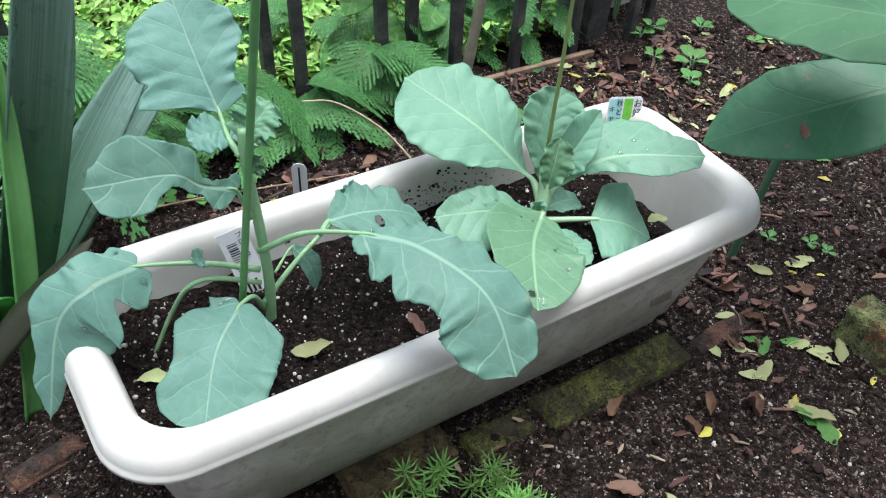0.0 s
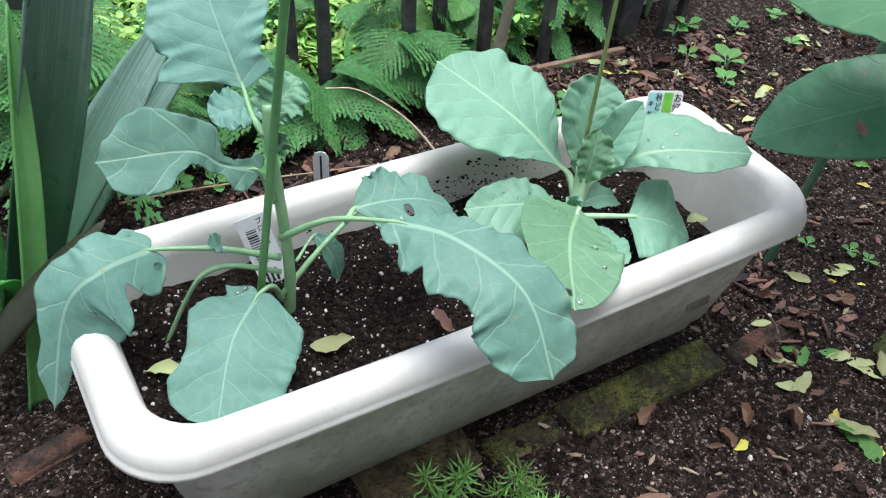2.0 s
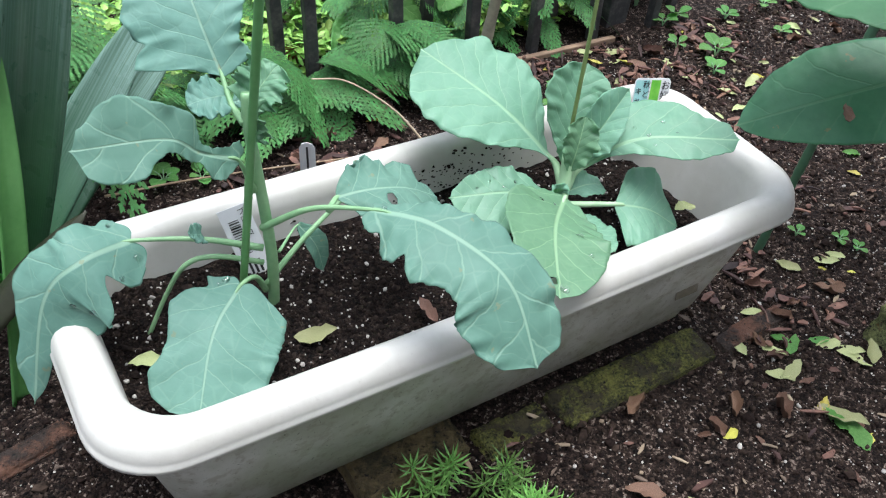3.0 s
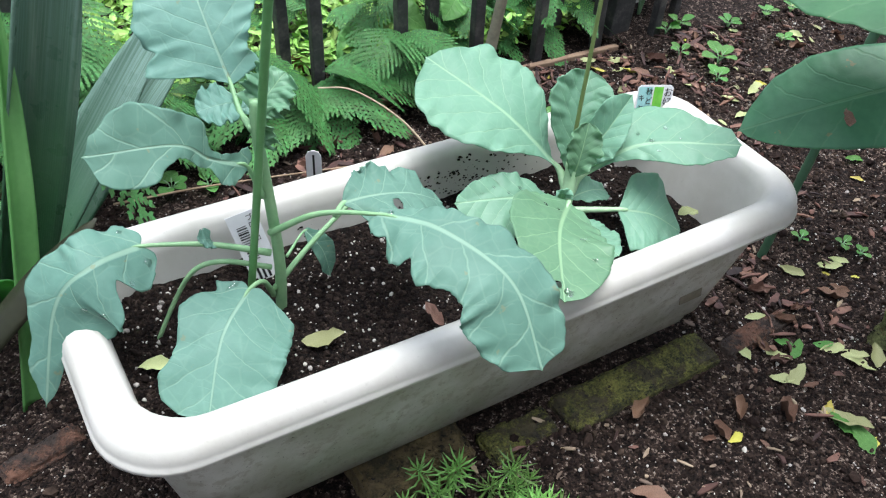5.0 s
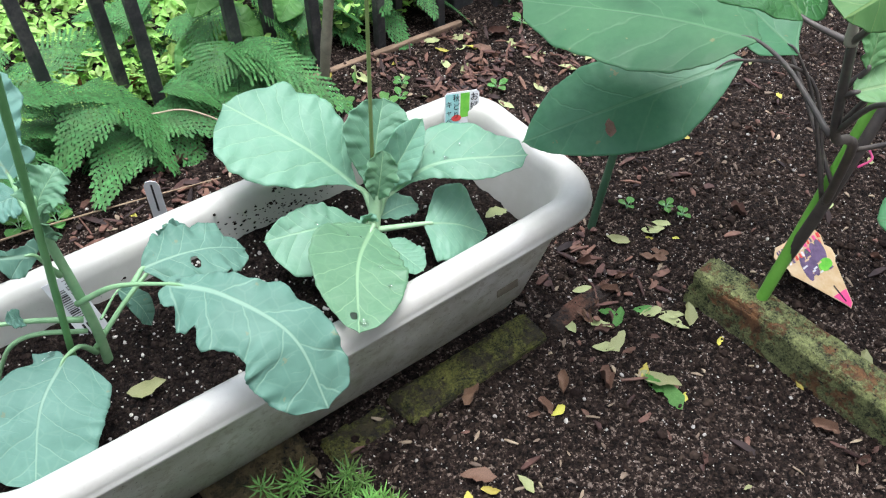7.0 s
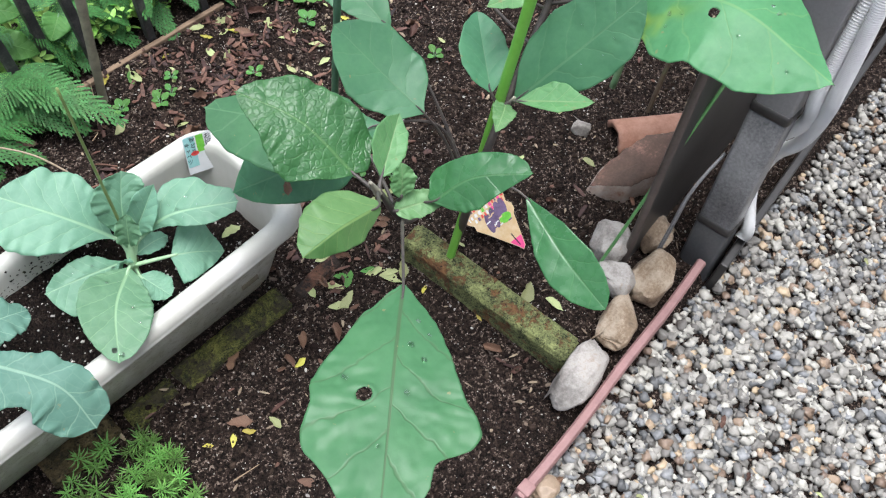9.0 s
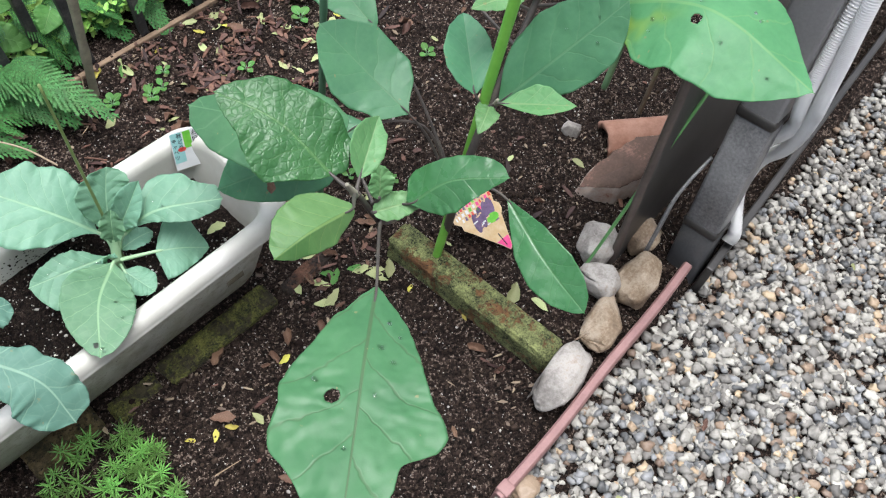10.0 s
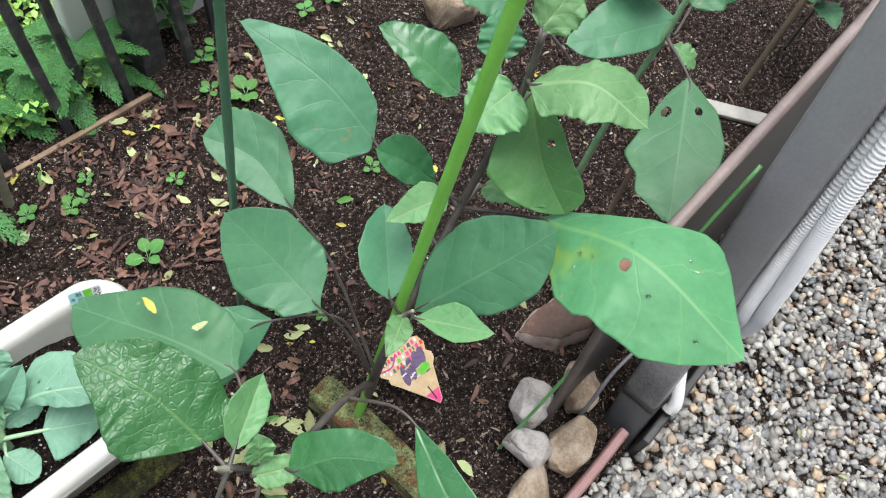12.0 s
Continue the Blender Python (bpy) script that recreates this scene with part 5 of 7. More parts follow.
# ---------------------------------------------------------------- cabbage in the planter
def cabbage():
    p = thing("cabbage_plant", (0.112, 0.0, 0.148), "young cabbage plant with broad pale green leaves", "plant")
    tube("stem", [(0.112, 0.0, 0.14), (0.112, 0.002, 0.17), (0.120, 0.010, 0.20), (0.122, 0.015, 0.22)], 0.007, 0.006, STALK_PALE, p, n=18, sides=10)
    kw = dict(stalk_material=STALK_PALE, teeth=0.0013, wave=0.0022, waves=4.0, swell=0.0020, crinkle=0.0030)
    # the broad back leaf, the two upright ones and the wing
    blade(p, [(0.118, 0.025, 0.206), (0.081, 0.069, 0.248), (0.032, 0.133, 0.281)], (0.1, -0.48, 0.87), ((0.08, 3), (0.15, 6), (0.26, 19), (0.43, 43), (0.59, 57), (0.67, 60), (0.79, 62), (0.90, 54), (0.98, 24)),
          ((0.09, 3), (0.21, 21), (0.29, 37), (0.43, 51), (0.54, 60), (0.63, 58), (0.71, 52), (0.79, 54), (0.86, 38), (0.96, 16)), CABBAGE, fold=(2, 3), seed=12, stalk=[(0.118, 0.008, 0.19)], stalk_r=0.004, **kw)
    blade(p, [(0.126, 0.022, 0.208), (0.142, 0.041, 0.248), (0.165, 0.062, 0.278)], (-0.1, -0.85, 0.5), ((0.0, 6), (0.11, 13), (0.30, 27), (0.49, 40), (0.59, 44), (0.76, 34), (0.92, 20)),
          ((0.0, 6), (0.22, 17), (0.54, 24), (0.80, 28), (0.92, 23), (0.99, 11)), CABBAGE, fold=(14, 14), seed=13, **{**kw, "teeth": 0.0022, "wave": 0.003, "waves": 6.0, "swell": 0.003})
    blade(p, [(0.131, 0.011, 0.202), (0.180, -0.006, 0.236), (0.252, -0.057, 0.249)], (0, -0.4, 0.9), ((0.14, 6), (0.27, 9), (0.36, 17), (0.43, 28), (0.50, 43), (0.60, 48), (0.73, 45), (0.80, 31), (0.87, 26), (0.97, 20)),
          ((0.12, 2), (0.27, 5), (0.45, 13), (0.63, 22), (0.75, 24), (0.86, 20), (0.97, 12)), CABBAGE, fold=(-10, 0), seed=14, stalk=[(0.121, 0.008, 0.19)], stalk_r=0.004, drops=[(0.62, -0.4, 0.0024), (0.55, -0.1, 0.0027), (0.5, -0.3, 0.0022), (0.68, -0.15, 0.0016), (0.58, 0.4, 0.0018)], **kw)
    blade(p, [(0.134, 0.018, 0.212), (0.153, 0.016, 0.239), (0.184, 0.023, 0.271)], (-0.6, -0.7, 0.4), ((0, 6), (0.16, 12), (0.52, 22), (0.78, 22), (0.93, 12)), ((0, 6), (0.12, 10), (0.37, 20), (0.64, 19), (0.85, 11)), CABBAGE, fold=(28, 28), seed=15, **kw)
    leaf(p, (0.120, 0.008, 0.208), (0.135, 0.02, 0.255), (-0.5, -0.8, 0.3), 0.034, CABBAGE_YOUNG, shape=cab_shape, arch=0.1, cup=0.5, seed=16, wave=0.1, teeth=0.05, nu=50)
    # the lower leaves
    blade(p, [(0.102, -0.012, 0.200), (0.053, -0.057, 0.216), (0.011, -0.119, 0.214)], (0, -0.35, 0.95), ((0.04, 8), (0.12, 19), (0.26, 34), (0.45, 44), (0.62, 45), (0.77, 39), (0.88, 28), (0.97, 14)),
          ((0.04, 8), (0.12, 22), (0.24, 38), (0.40, 46), (0.55, 45), (0.70, 37), (0.84, 25), (0.95, 12)), CABBAGE_YOUNG, fold=(10, 5), seed=17, stalk=[(0.112, 0.0, 0.18)], stalk_r=0.003, holes=[(0.88, 4, 0.0028)], drops=[(0.5, -0.5, 0.0033), (0.9, -0.2, 0.0043), (0.3, 0.5, 0.0022), (0.65, -0.7, 0.0024), (0.25, 0.2, 0.0016)], **kw)
    blade(p, [(0.105, 0.008, 0.187), (0.056, 0.014, 0.201), (0.005, 0.026, 0.203)], (-0.1, -0.4, 0.9), ((0.08, 4), (0.21, 12), (0.45, 34), (0.70, 44), (0.84, 40), (0.95, 18)), ((0.1, 6), (0.25, 17), (0.40, 25), (0.62, 24), (0.83, 16), (0.94, 8)), CABBAGE, fold=(0, 4), seed=18, stalk=[(0.112, 0.002, 0.17)], stalk_r=0.002, drops=[(0.4, 0.4, 0.0019), (0.5, 0.2, 0.0016), (0.55, 0.6, 0.0015), (0.6, 0.5, 0.0018), (0.7, 0.3, 0.0016), (0.35, 0.1, 0.0016), (0.2, -0.3, 0.0027)], **kw)
    blade(p, [(0.157, -0.025, 0.183), (0.185, -0.040, 0.178), (0.219, -0.051, 0.154)], (0.15, -0.55, 0.8), ((0, 2), (0.06, 17), (0.19, 37), (0.45, 46), (0.65, 44), (0.80, 27), (0.95, 9)), ((0, 6), (0.05, 22), (0.13, 40), (0.35, 38), (0.60, 29), (0.85, 14)), CABBAGE, fold=(-2, 0), seed=19, stalk=[(0.114, 0.0, 0.178)], stalk_r=0.0026, **kw)
    blade(p, [(0.108, -0.023, 0.184), (0.120, -0.069, 0.176)], (0.2, -0.2, 0.93), ((0, 5), (0.15, 16), (0.4, 22), (0.7, 20), (0.93, 9)), ((0, 5), (0.15, 14), (0.45, 21), (0.75, 19), (0.94, 9)), CABBAGE, fold=(4, 4), seed=20, stalk=[(0.113, -0.002, 0.17)], stalk_r=0.002, **kw)
    leaf(p, (0.106, 0.006, 0.19), (0.098, -0.004, 0.21), (-0.3, -0.6, 0.5), 0.02, CABBAGE, shape=broc_shape, arch=0.12, wave=0.15, seed=21)
    leaf(p, (0.125, 0.01, 0.18), (0.175, 0.012, 0.17), (0.1, -0.2, 0.9), 0.03, CABBAGE, shape=oval_shape, arch=0.15, seed=22)


cabbage()
stake2 = tube("plant_stake", [(0.127, 0.018, 0.13), (0.122, 0.036, 0.487)], 0.0022, 0.0016, surface("olive_stick", [(0.3, (0.14, 0.20, 0.06)), (0.7, (0.22, 0.30, 0.10))], 40, 0.5, 0.2), None, sides=8, n=30)
tagged(stake2, "thin olive green stick standing behind the cabbage", "stake", "plant stakes")


# ---------------------------------------------------------------- eggplant in the bed
def eggplant():
    p = thing("eggplant_plant", (0.515, -0.225, 0.0), "tall eggplant with broad green leaves tied to a lime cane", "plant")
    main = [(0.515, -0.225, -0.01), (0.505, -0.245, 0.15), (0.500, -0.255, 0.28), (0.545, -0.245, 0.38), (0.640, -0.215, 0.46), (0.690, -0.212, 0.60), (0.702, -0.208, 0.70)]
    tube("stem", main, 0.0075, 0.0032, PURPLE, p, n=50, sides=10)
    tube("branch", [(0.503, -0.250, 0.20), (0.430, -0.270, 0.32), (0.345, -0.290, 0.385), (0.300, -0.294, 0.415), (0.262, -0.290, 0.505)], 0.0048, 0.0032, PURPLE, p, n=36, sides=8)
    tube("shoot", [(0.262, -0.290, 0.500), (0.252, -0.288, 0.525)], 0.0045, 0.002, MAUVE, p, "downy mauve growing tip")
    tube("shoot", [(0.525, -0.245, 0.36), (0.530, -0.262, 0.41)], 0.004, 0.002, MAUVE, p, "downy mauve growing tip")
    tube("shoot", [(0.640, -0.215, 0.46), (0.672, -0.212, 0.475)], 0.004, 0.002, MAUVE, p, "downy mauve growing tip")
    node_a = [(0.262, -0.29, 0.50)]
    kw = dict(stalk_material=PURPLE, stalk_r=0.002)
    # the branch that reaches over to the planter
    blade(p, [(0.196, -0.386, 0.522), (0.131, -0.437, 0.548), (0.083, -0.476, 0.556), (0.017, -0.529, 0.566)], (0.05, 0.05, 0.99), ((0.06, 15), (0.15, 32), (0.24, 42), (0.39, 53), (0.51, 61), (0.60, 71), (0.66, 74), (0.71, 66), (0.77, 38), (0.85, 35), (0.92, 26), (0.97, 13)),
          ((0.05, 13), (0.16, 34), (0.26, 46), (0.37, 59), (0.48, 66), (0.59, 63), (0.70, 68), (0.76, 64), (0.82, 47), (0.87, 37), (0.93, 27), (0.98, 11)), EGGPLANT_OLD, fold=(-5, -5), wave=0.0035, swell=0.003, seed=31,
          drops=[(0.2, -0.5, 0.0024), (0.35, -0.5, 0.0030), (0.3, -0.25, 0.0035), (0.5, -0.2, 0.0027), (0.7, 0.1, 0.0022), (0.45, 0.6, 0.0035), (0.25, -0.7, 0.0021)], stalk=[(0.300, -0.294, 0.415), (0.262, -0.325, 0.475)], holes=[(0.52, 22, 0.0052)], nu=120, nv=60, **kw)
    blade(p, [(0.307, -0.325, 0.477), (0.338, -0.347, 0.510), (0.372, -0.392, 0.530)], (-0.6, 0.1, 0.8), ((0, 12), (0.06, 26), (0.18, 31), (0.34, 27), (0.49, 26), (0.67, 25), (0.86, 20), (0.95, 12)),
          ((0.03, 5), (0.13, 18), (0.25, 29), (0.48, 32), (0.68, 23), (0.85, 10)), EGGPLANT_GLOSSY, fold=(-8, -10), seed=32, stalk=[(0.300, -0.294, 0.418), (0.302, -0.305, 0.455)], **kw)
    blade(p, [(0.455, -0.355, 0.366), (0.429, -0.439, 0.354), (0.422, -0.510, 0.334)], (-0.55, 0.1, 0.8), ((0.10, 9), (0.28, 22), (0.56, 31), (0.75, 27), (0.90, 17)), ((0.08, 8), (0.19, 17), (0.35, 28), (0.58, 33), (0.78, 25), (0.93, 12)), EGGPLANT_GLOSSY, fold=(8, 8), wave=0.001, seed=33, stalk=[(0.430, -0.270, 0.32), (0.452, -0.32, 0.36)], **kw)
    blade(p, [(0.261, -0.256, 0.500), (0.247, -0.196, 0.538), (0.219, -0.136, 0.552)], (0.15, -0.35, 0.9), ((0.02, 10), (0.13, 31), (0.28, 56), (0.42, 57), (0.58, 48), (0.72, 32), (0.9, 14)), ((0, 28), (0.05, 42), (0.14, 46), (0.28, 52), (0.40, 46), (0.52, 45), (0.62, 41), (0.75, 32), (0.88, 22), (0.97, 9)), EGGPLANT_QUILTED, fold=(-10, 12), wave=0.003, waves=5.0, swell=0.003, seed=34, stalk=node_a, **kw)
    blade(p, [(0.336, -0.195, 0.424), (0.309, -0.119, 0.414), (0.257, -0.011, 0.391)], (-0.05, -0.2, 0.97), ((0.06, 18), (0.14, 37), (0.22, 51), (0.33, 62), (0.47, 66), (0.61, 64), (0.71, 58), (0.81, 50), (0.95, 24)), ((0.01, 8), (0.08, 38), (0.27, 53), (0.53, 59), (0.70, 49), (0.86, 28), (0.96, 14)), EGGPLANT, fold=(-5, -5), wave=0.002, seed=35, stalk=[(0.300, -0.292, 0.41), (0.322, -0.235, 0.425)], **kw)
    blade(p, [(0.418, -0.148, 0.349), (0.310, -0.100, 0.310), (0.251, -0.047, 0.258)], (-0.25, -0.35, 0.88), ((0.03, 8), (0.10, 22), (0.20, 38), (0.30, 50), (0.42, 50), (0.55, 44), (0.71, 33), (0.86, 21), (0.95, 9)), ((0.02, 10), (0.08, 28), (0.25, 42), (0.41, 51), (0.60, 54), (0.80, 43), (0.93, 21)), EGGPLANT_LIT, fold=(-8, -8), wave=0.002, seed=36, stalk=[(0.505, -0.245, 0.20), (0.49, -0.19, 0.32)], **kw)
    blade(p, [(0.216, -0.333, 0.570), (0.166, -0.335, 0.588), (0.128, -0.332, 0.583)], (0.04, -0.5, 0.85), ((0, 6), (0.12, 15), (0.25, 23), (0.50, 21), (0.82, 13)), ((0, 10), (0.09, 24), (0.18, 32), (0.31, 36), (0.56, 34), (0.75, 28), (0.95, 12)), EGGPLANT_OLIVE, fold=(-26, -26), wave=0.0022, seed=37, stalk=[*node_a, (0.235, -0.315, 0.545)], **kw)
    blade(p, [(0.278, -0.279, 0.503), (0.338, -0.244, 0.518)], (0.2, -0.6, 0.75), ((0, 4), (0.08, 18), (0.3, 28), (0.55, 28), (0.80, 18)), ((0, 3), (0.1, 10), (0.40, 18), (0.75, 15)), EGGPLANT_YOUNG, fold=(18, 24), wave=0.001, seed=38, stalk=node_a, nu=50, nv=20, **kw)
    leaf(p, (0.288, -0.298, 0.475), (0.300, -0.284, 0.508), (0.0, -0.5, 0.85), 0.030, EGGPLANT_YOUNG, shape=oval_shape, arch=0.06, cup=0.2, seed=39, lobes=0.02, stalk=[(0.285, -0.292, 0.46)], **kw)
    leaf(p, (0.278, -0.300, 0.462), (0.330, -0.330, 0.470), (0.1, -0.4, 0.9), 0.032, EGGPLANT_YOUNG, arch=0.06, cup=0.2, seed=40, lobes=0.04, stalk=[(0.285, -0.292, 0.45)], **kw)
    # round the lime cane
    blade(p, [(0.471, -0.172, 0.350), (0.463, -0.108, 0.374), (0.444, -0.035, 0.421)], (-0.13, -0.48, 0.87), ((0, 3), (0.06, 19), (0.15, 39), (0.25, 41), (0.43, 54), (0.63, 56), (0.84, 36), (0.96, 14)), ((0.06, 10), (0.19, 37), (0.35, 52), (0.53, 52), (0.73, 52), (0.90, 27), (0.98, 8)), EGGPLANT_LIT, fold=(6, 6), wave=0.001, swell=0.0008, seed=41, stalk=[(0.505, -0.245, 0.20), (0.49, -0.2, 0.30)], **kw)
    blade(p, [(0.525, -0.230, 0.398), (0.591, -0.144, 0.428)], (-0.2, -0.3, 0.95), ((0, 4), (0.11, 26), (0.30, 37), (0.5, 38), (0.78, 25), (0.93, 10)), ((0, 4), (0.15, 23), (0.41, 31), (0.62, 29), (0.82, 19), (0.95, 8)), EGGPLANT_LIT, fold=(22, 22), seed=42, stalk=[(0.530, -0.250, 0.37)], **kw)
    blade(p, [(0.540, -0.258, 0.391), (0.608, -0.300, 0.482), (0.656, -0.325, 0.539)], (-0.45, -0.02, 0.88), ((0.02, 8), (0.06, 19), (0.14, 42), (0.22, 56), (0.41, 62), (0.57, 54), (0.72, 41), (0.94, 16)), ((0.03, 6), (0.10, 17), (0.22, 33), (0.35, 45), (0.48, 49), (0.66, 47), (0.87, 26), (0.96, 11)), EGGPLANT_LIT, fold=(-4, -4), wave=0.0018, seed=43, stalk=[(0.530, -0.250, 0.36)], drops=[(0.5, -0.4, 0.0024), (0.6, 0.3, 0.0026), (0.4, 0.3, 0.0022), (0.7, -0.2, 0.0022), (0.5, 0.5, 0.002)], **kw)
    blade(p, [(0.523, -0.270, 0.415), (0.564, -0.349, 0.448)], (-0.1, 0.0, 0.97), ((0.04, 3), (0.22, 16), (0.45, 26), (0.62, 23), (0.80, 11)), ((0.05, 3), (0.2, 10), (0.36, 18), (0.60, 24), (0.80, 17), (0.93, 8)), EGGPLANT_YOUNG, fold=(18, 20), seed=44, stalk=[(0.530, -0.262, 0.40)], nu=60, nv=22, **kw)
    leaf(p, (0.520, -0.258, 0.402), (0.468, -0.284, 0.415), (0.0, -0.2, 0.95), 0.032, EGGPLANT_YOUNG, arch=0.1, cup=0.1, seed=45, lobes=0.03, stalk=[(0.529, -0.258, 0.398)], **kw)
    blade(p, [(0.671, -0.292, 0.504), (0.683, -0.406, 0.567), (0.687, -0.549, 0.549)], (-0.25, 0.1, 0.96), ((0.03, 7), (0.08, 19), (0.28, 34), (0.51, 57), (0.62, 76), (0.70, 76), (0.79, 57), (0.91, 24)),
          ((0.01, 10), (0.05, 24), (0.10, 38), (0.18, 58), (0.23, 76), (0.36, 86), (0.46, 80), (0.55, 83), (0.67, 79), (0.76, 76), (0.86, 52), (0.95, 20)), EGGPLANT_YELLOW, fold=(-18, -12), wave=0.002, waves=3.0, seed=46, stalk=[(0.640, -0.215, 0.46)], holes=[(0.47, 17, 0.0045)],
          drops=[(0.3, 0.3, 0.0033), (0.35, 0.25, 0.0024), (0.6, 0.35, 0.0030), (0.65, -0.4, 0.0033), (0.62, -0.45, 0.0026), (0.45, -0.2, 0.0022), (0.8, 0.4, 0.0027), (0.3, 0.5, 0.0026)], nu=120, nv=60, **kw)
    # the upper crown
    blade(p, [(0.640, -0.069, 0.431), (0.628, 0.013, 0.473), (0.589, 0.118, 0.506)], (-0.3, -0.3, 0.9), ((0, 24), (0.03, 54), (0.08, 64), (0.17, 67), (0.28, 74), (0.42, 74), (0.59, 58), (0.73, 39), (0.83, 16), (0.92, 7)), ((0.02, 6), (0.08, 18), (0.17, 31), (0.34, 38), (0.54, 36), (0.73, 30), (0.88, 18), (0.97, 8)), EGGPLANT_LIT, fold=(-2, 4), wave=0.002, seed=47, stalk=[(0.600, -0.228, 0.425), (0.63, -0.14, 0.41)], **kw)
    blade(p, [(0.523, -0.058, 0.378), (0.528, 0.020, 0.389), (0.498, 0.083, 0.393)], (-0.3, -0.3, 0.9), ((0.05, 7), (0.12, 17), (0.31, 30), (0.54, 36), (0.75, 28), (0.92, 14)), ((0.04, 9), (0.20, 24), (0.36, 37), (0.48, 48), (0.65, 50), (0.83, 44), (0.95, 24)), EGGPLANT_LIT, fold=(8, 8), wave=0.0015, seed=48, stalk=[(0.505, -0.250, 0.22), (0.53, -0.13, 0.32)], **kw)
    blade(p, [(0.671, -0.152, 0.405), (0.643, -0.125, 0.442), (0.613, -0.099, 0.468)], (-0.2, -0.4, 0.9), ((0.1, 8), (0.25, 18), (0.45, 25), (0.75, 22), (0.92, 12)), ((0.07, 8), (0.26, 23), (0.57, 32), (0.81, 25), (0.94, 12)), EGGPLANT_GLOSSY, fold=(10, 10), seed=49, stalk=[(0.640, -0.215, 0.45), (0.665, -0.18, 0.42)], **kw)
    blade(p, [(0.622, -0.205, 0.490), (0.546, -0.187, 0.492)], (0.0, -0.3, 0.95), ((0.02, 6), (0.12, 15), (0.35, 19), (0.62, 15), (0.85, 7)), ((0, 6), (0.1, 18), (0.27, 26), (0.53, 21), (0.84, 9)), EGGPLANT_YOUNG, fold=(8, 8), teeth=0.0012, seed=50, stalk=[(0.645, -0.215, 0.465)], **kw)
    blade(p, [(0.682, -0.145, 0.563), (0.665, -0.095, 0.589), (0.649, -0.047, 0.604)], (-0.2, -0.4, 0.9), ((0, 4), (0.06, 13), (0.22, 19), (0.42, 22), (0.56, 13), (0.71, 14), (0.88, 7)), ((0.04, 9), (0.14, 26), (0.30, 35), (0.46, 37), (0.65, 28), (0.89, 15)), EGGPLANT_GLOSSY, fold=(6, 6), wave=0.003, teeth=0.0014, seed=51, stalk=[(0.690, -0.212, 0.60)], **kw)
    leaf(p, (0.690, -0.205, 0.625), (0.628, -0.200, 0.605), (-0.1, -0.3, 0.95), 0.075, EGGPLANT_YOUNG, arch=0.1, cup=0.1, seed=52, lobes=0.04, stalk=[(0.692, -0.212, 0.61)], **kw)
    blade(p, [(0.713, -0.212, 0.607), (0.692, -0.264, 0.558), (0.687, -0.314, 0.523)], (-0.6, -0.3, 0.7), ((0, 8), (0.12, 22), (0.27, 31), (0.45, 34), (0.75, 36), (0.92, 30), (0.99, 14)), ((0, 12), (0.05, 24), (0.23, 40), (0.45, 60), (0.64, 48), (0.85, 26), (0.96, 10)), EGGPLANT_OLIVE, fold=(26, 14), wave=0.0025, seed=53, stalk=[(0.690, -0.212, 0.59)], holes=[(0.35, -16, 0.003)], **kw)
    blade(p, [(0.687, -0.221, 0.650), (0.710, -0.271, 0.681), (0.729, -0.333, 0.663)], (0.0, -0.2, 0.97), ((0.02, 4), (0.06, 14), (0.16, 23), (0.36, 30), (0.54, 39), (0.71, 46), (0.84, 43), (0.95, 22)), ((0.02, 8), (0.06, 20), (0.12, 36), (0.25, 34), (0.46, 38), (0.63, 37), (0.76, 23), (0.90, 12)), EGGPLANT_YOUNG, fold=(-12, -12), wave=0.003, waves=5.0, teeth=0.0014, seed=54, stalk=[(0.698, -0.210, 0.64)], **kw)
    leaf(p, (0.678, -0.214, 0.466), (0.672, -0.296, 0.532), (-0.2, -0.3, 0.9), 0.040, EGGPLANT_YOUNG, arch=0.06, cup=0.15, seed=55, lobes=0.05, stalk=[(0.66, -0.213, 0.465)], **kw)
    leaf(p, (0.712, -0.198, 0.690), (0.770, -0.190, 0.725), (0.0, -0.5, 0.85), 0.056, EGGPLANT_YOUNG, arch=0.08, cup=0.1, seed=56, lobes=0.05, stalk=[(0.702, -0.208, 0.685)], **kw)
    leaf(p, (0.735, -0.150, 0.585), (0.760, -0.115, 0.615), (-0.1, -0.5, 0.85), 0.060, EGGPLANT_LIT, arch=0.08, cup=0.1, seed=57, lobes=0.03, stalk=[(0.69, -0.212, 0.56)], **kw)
    tube("tie", [(0.498, -0.262, 0.262), (0.512, -0.266, 0.268), (0.526, -0.256, 0.266)], 0.0012, 0.0012, INK_PINK, p, "pink plastic tie")


eggplant()


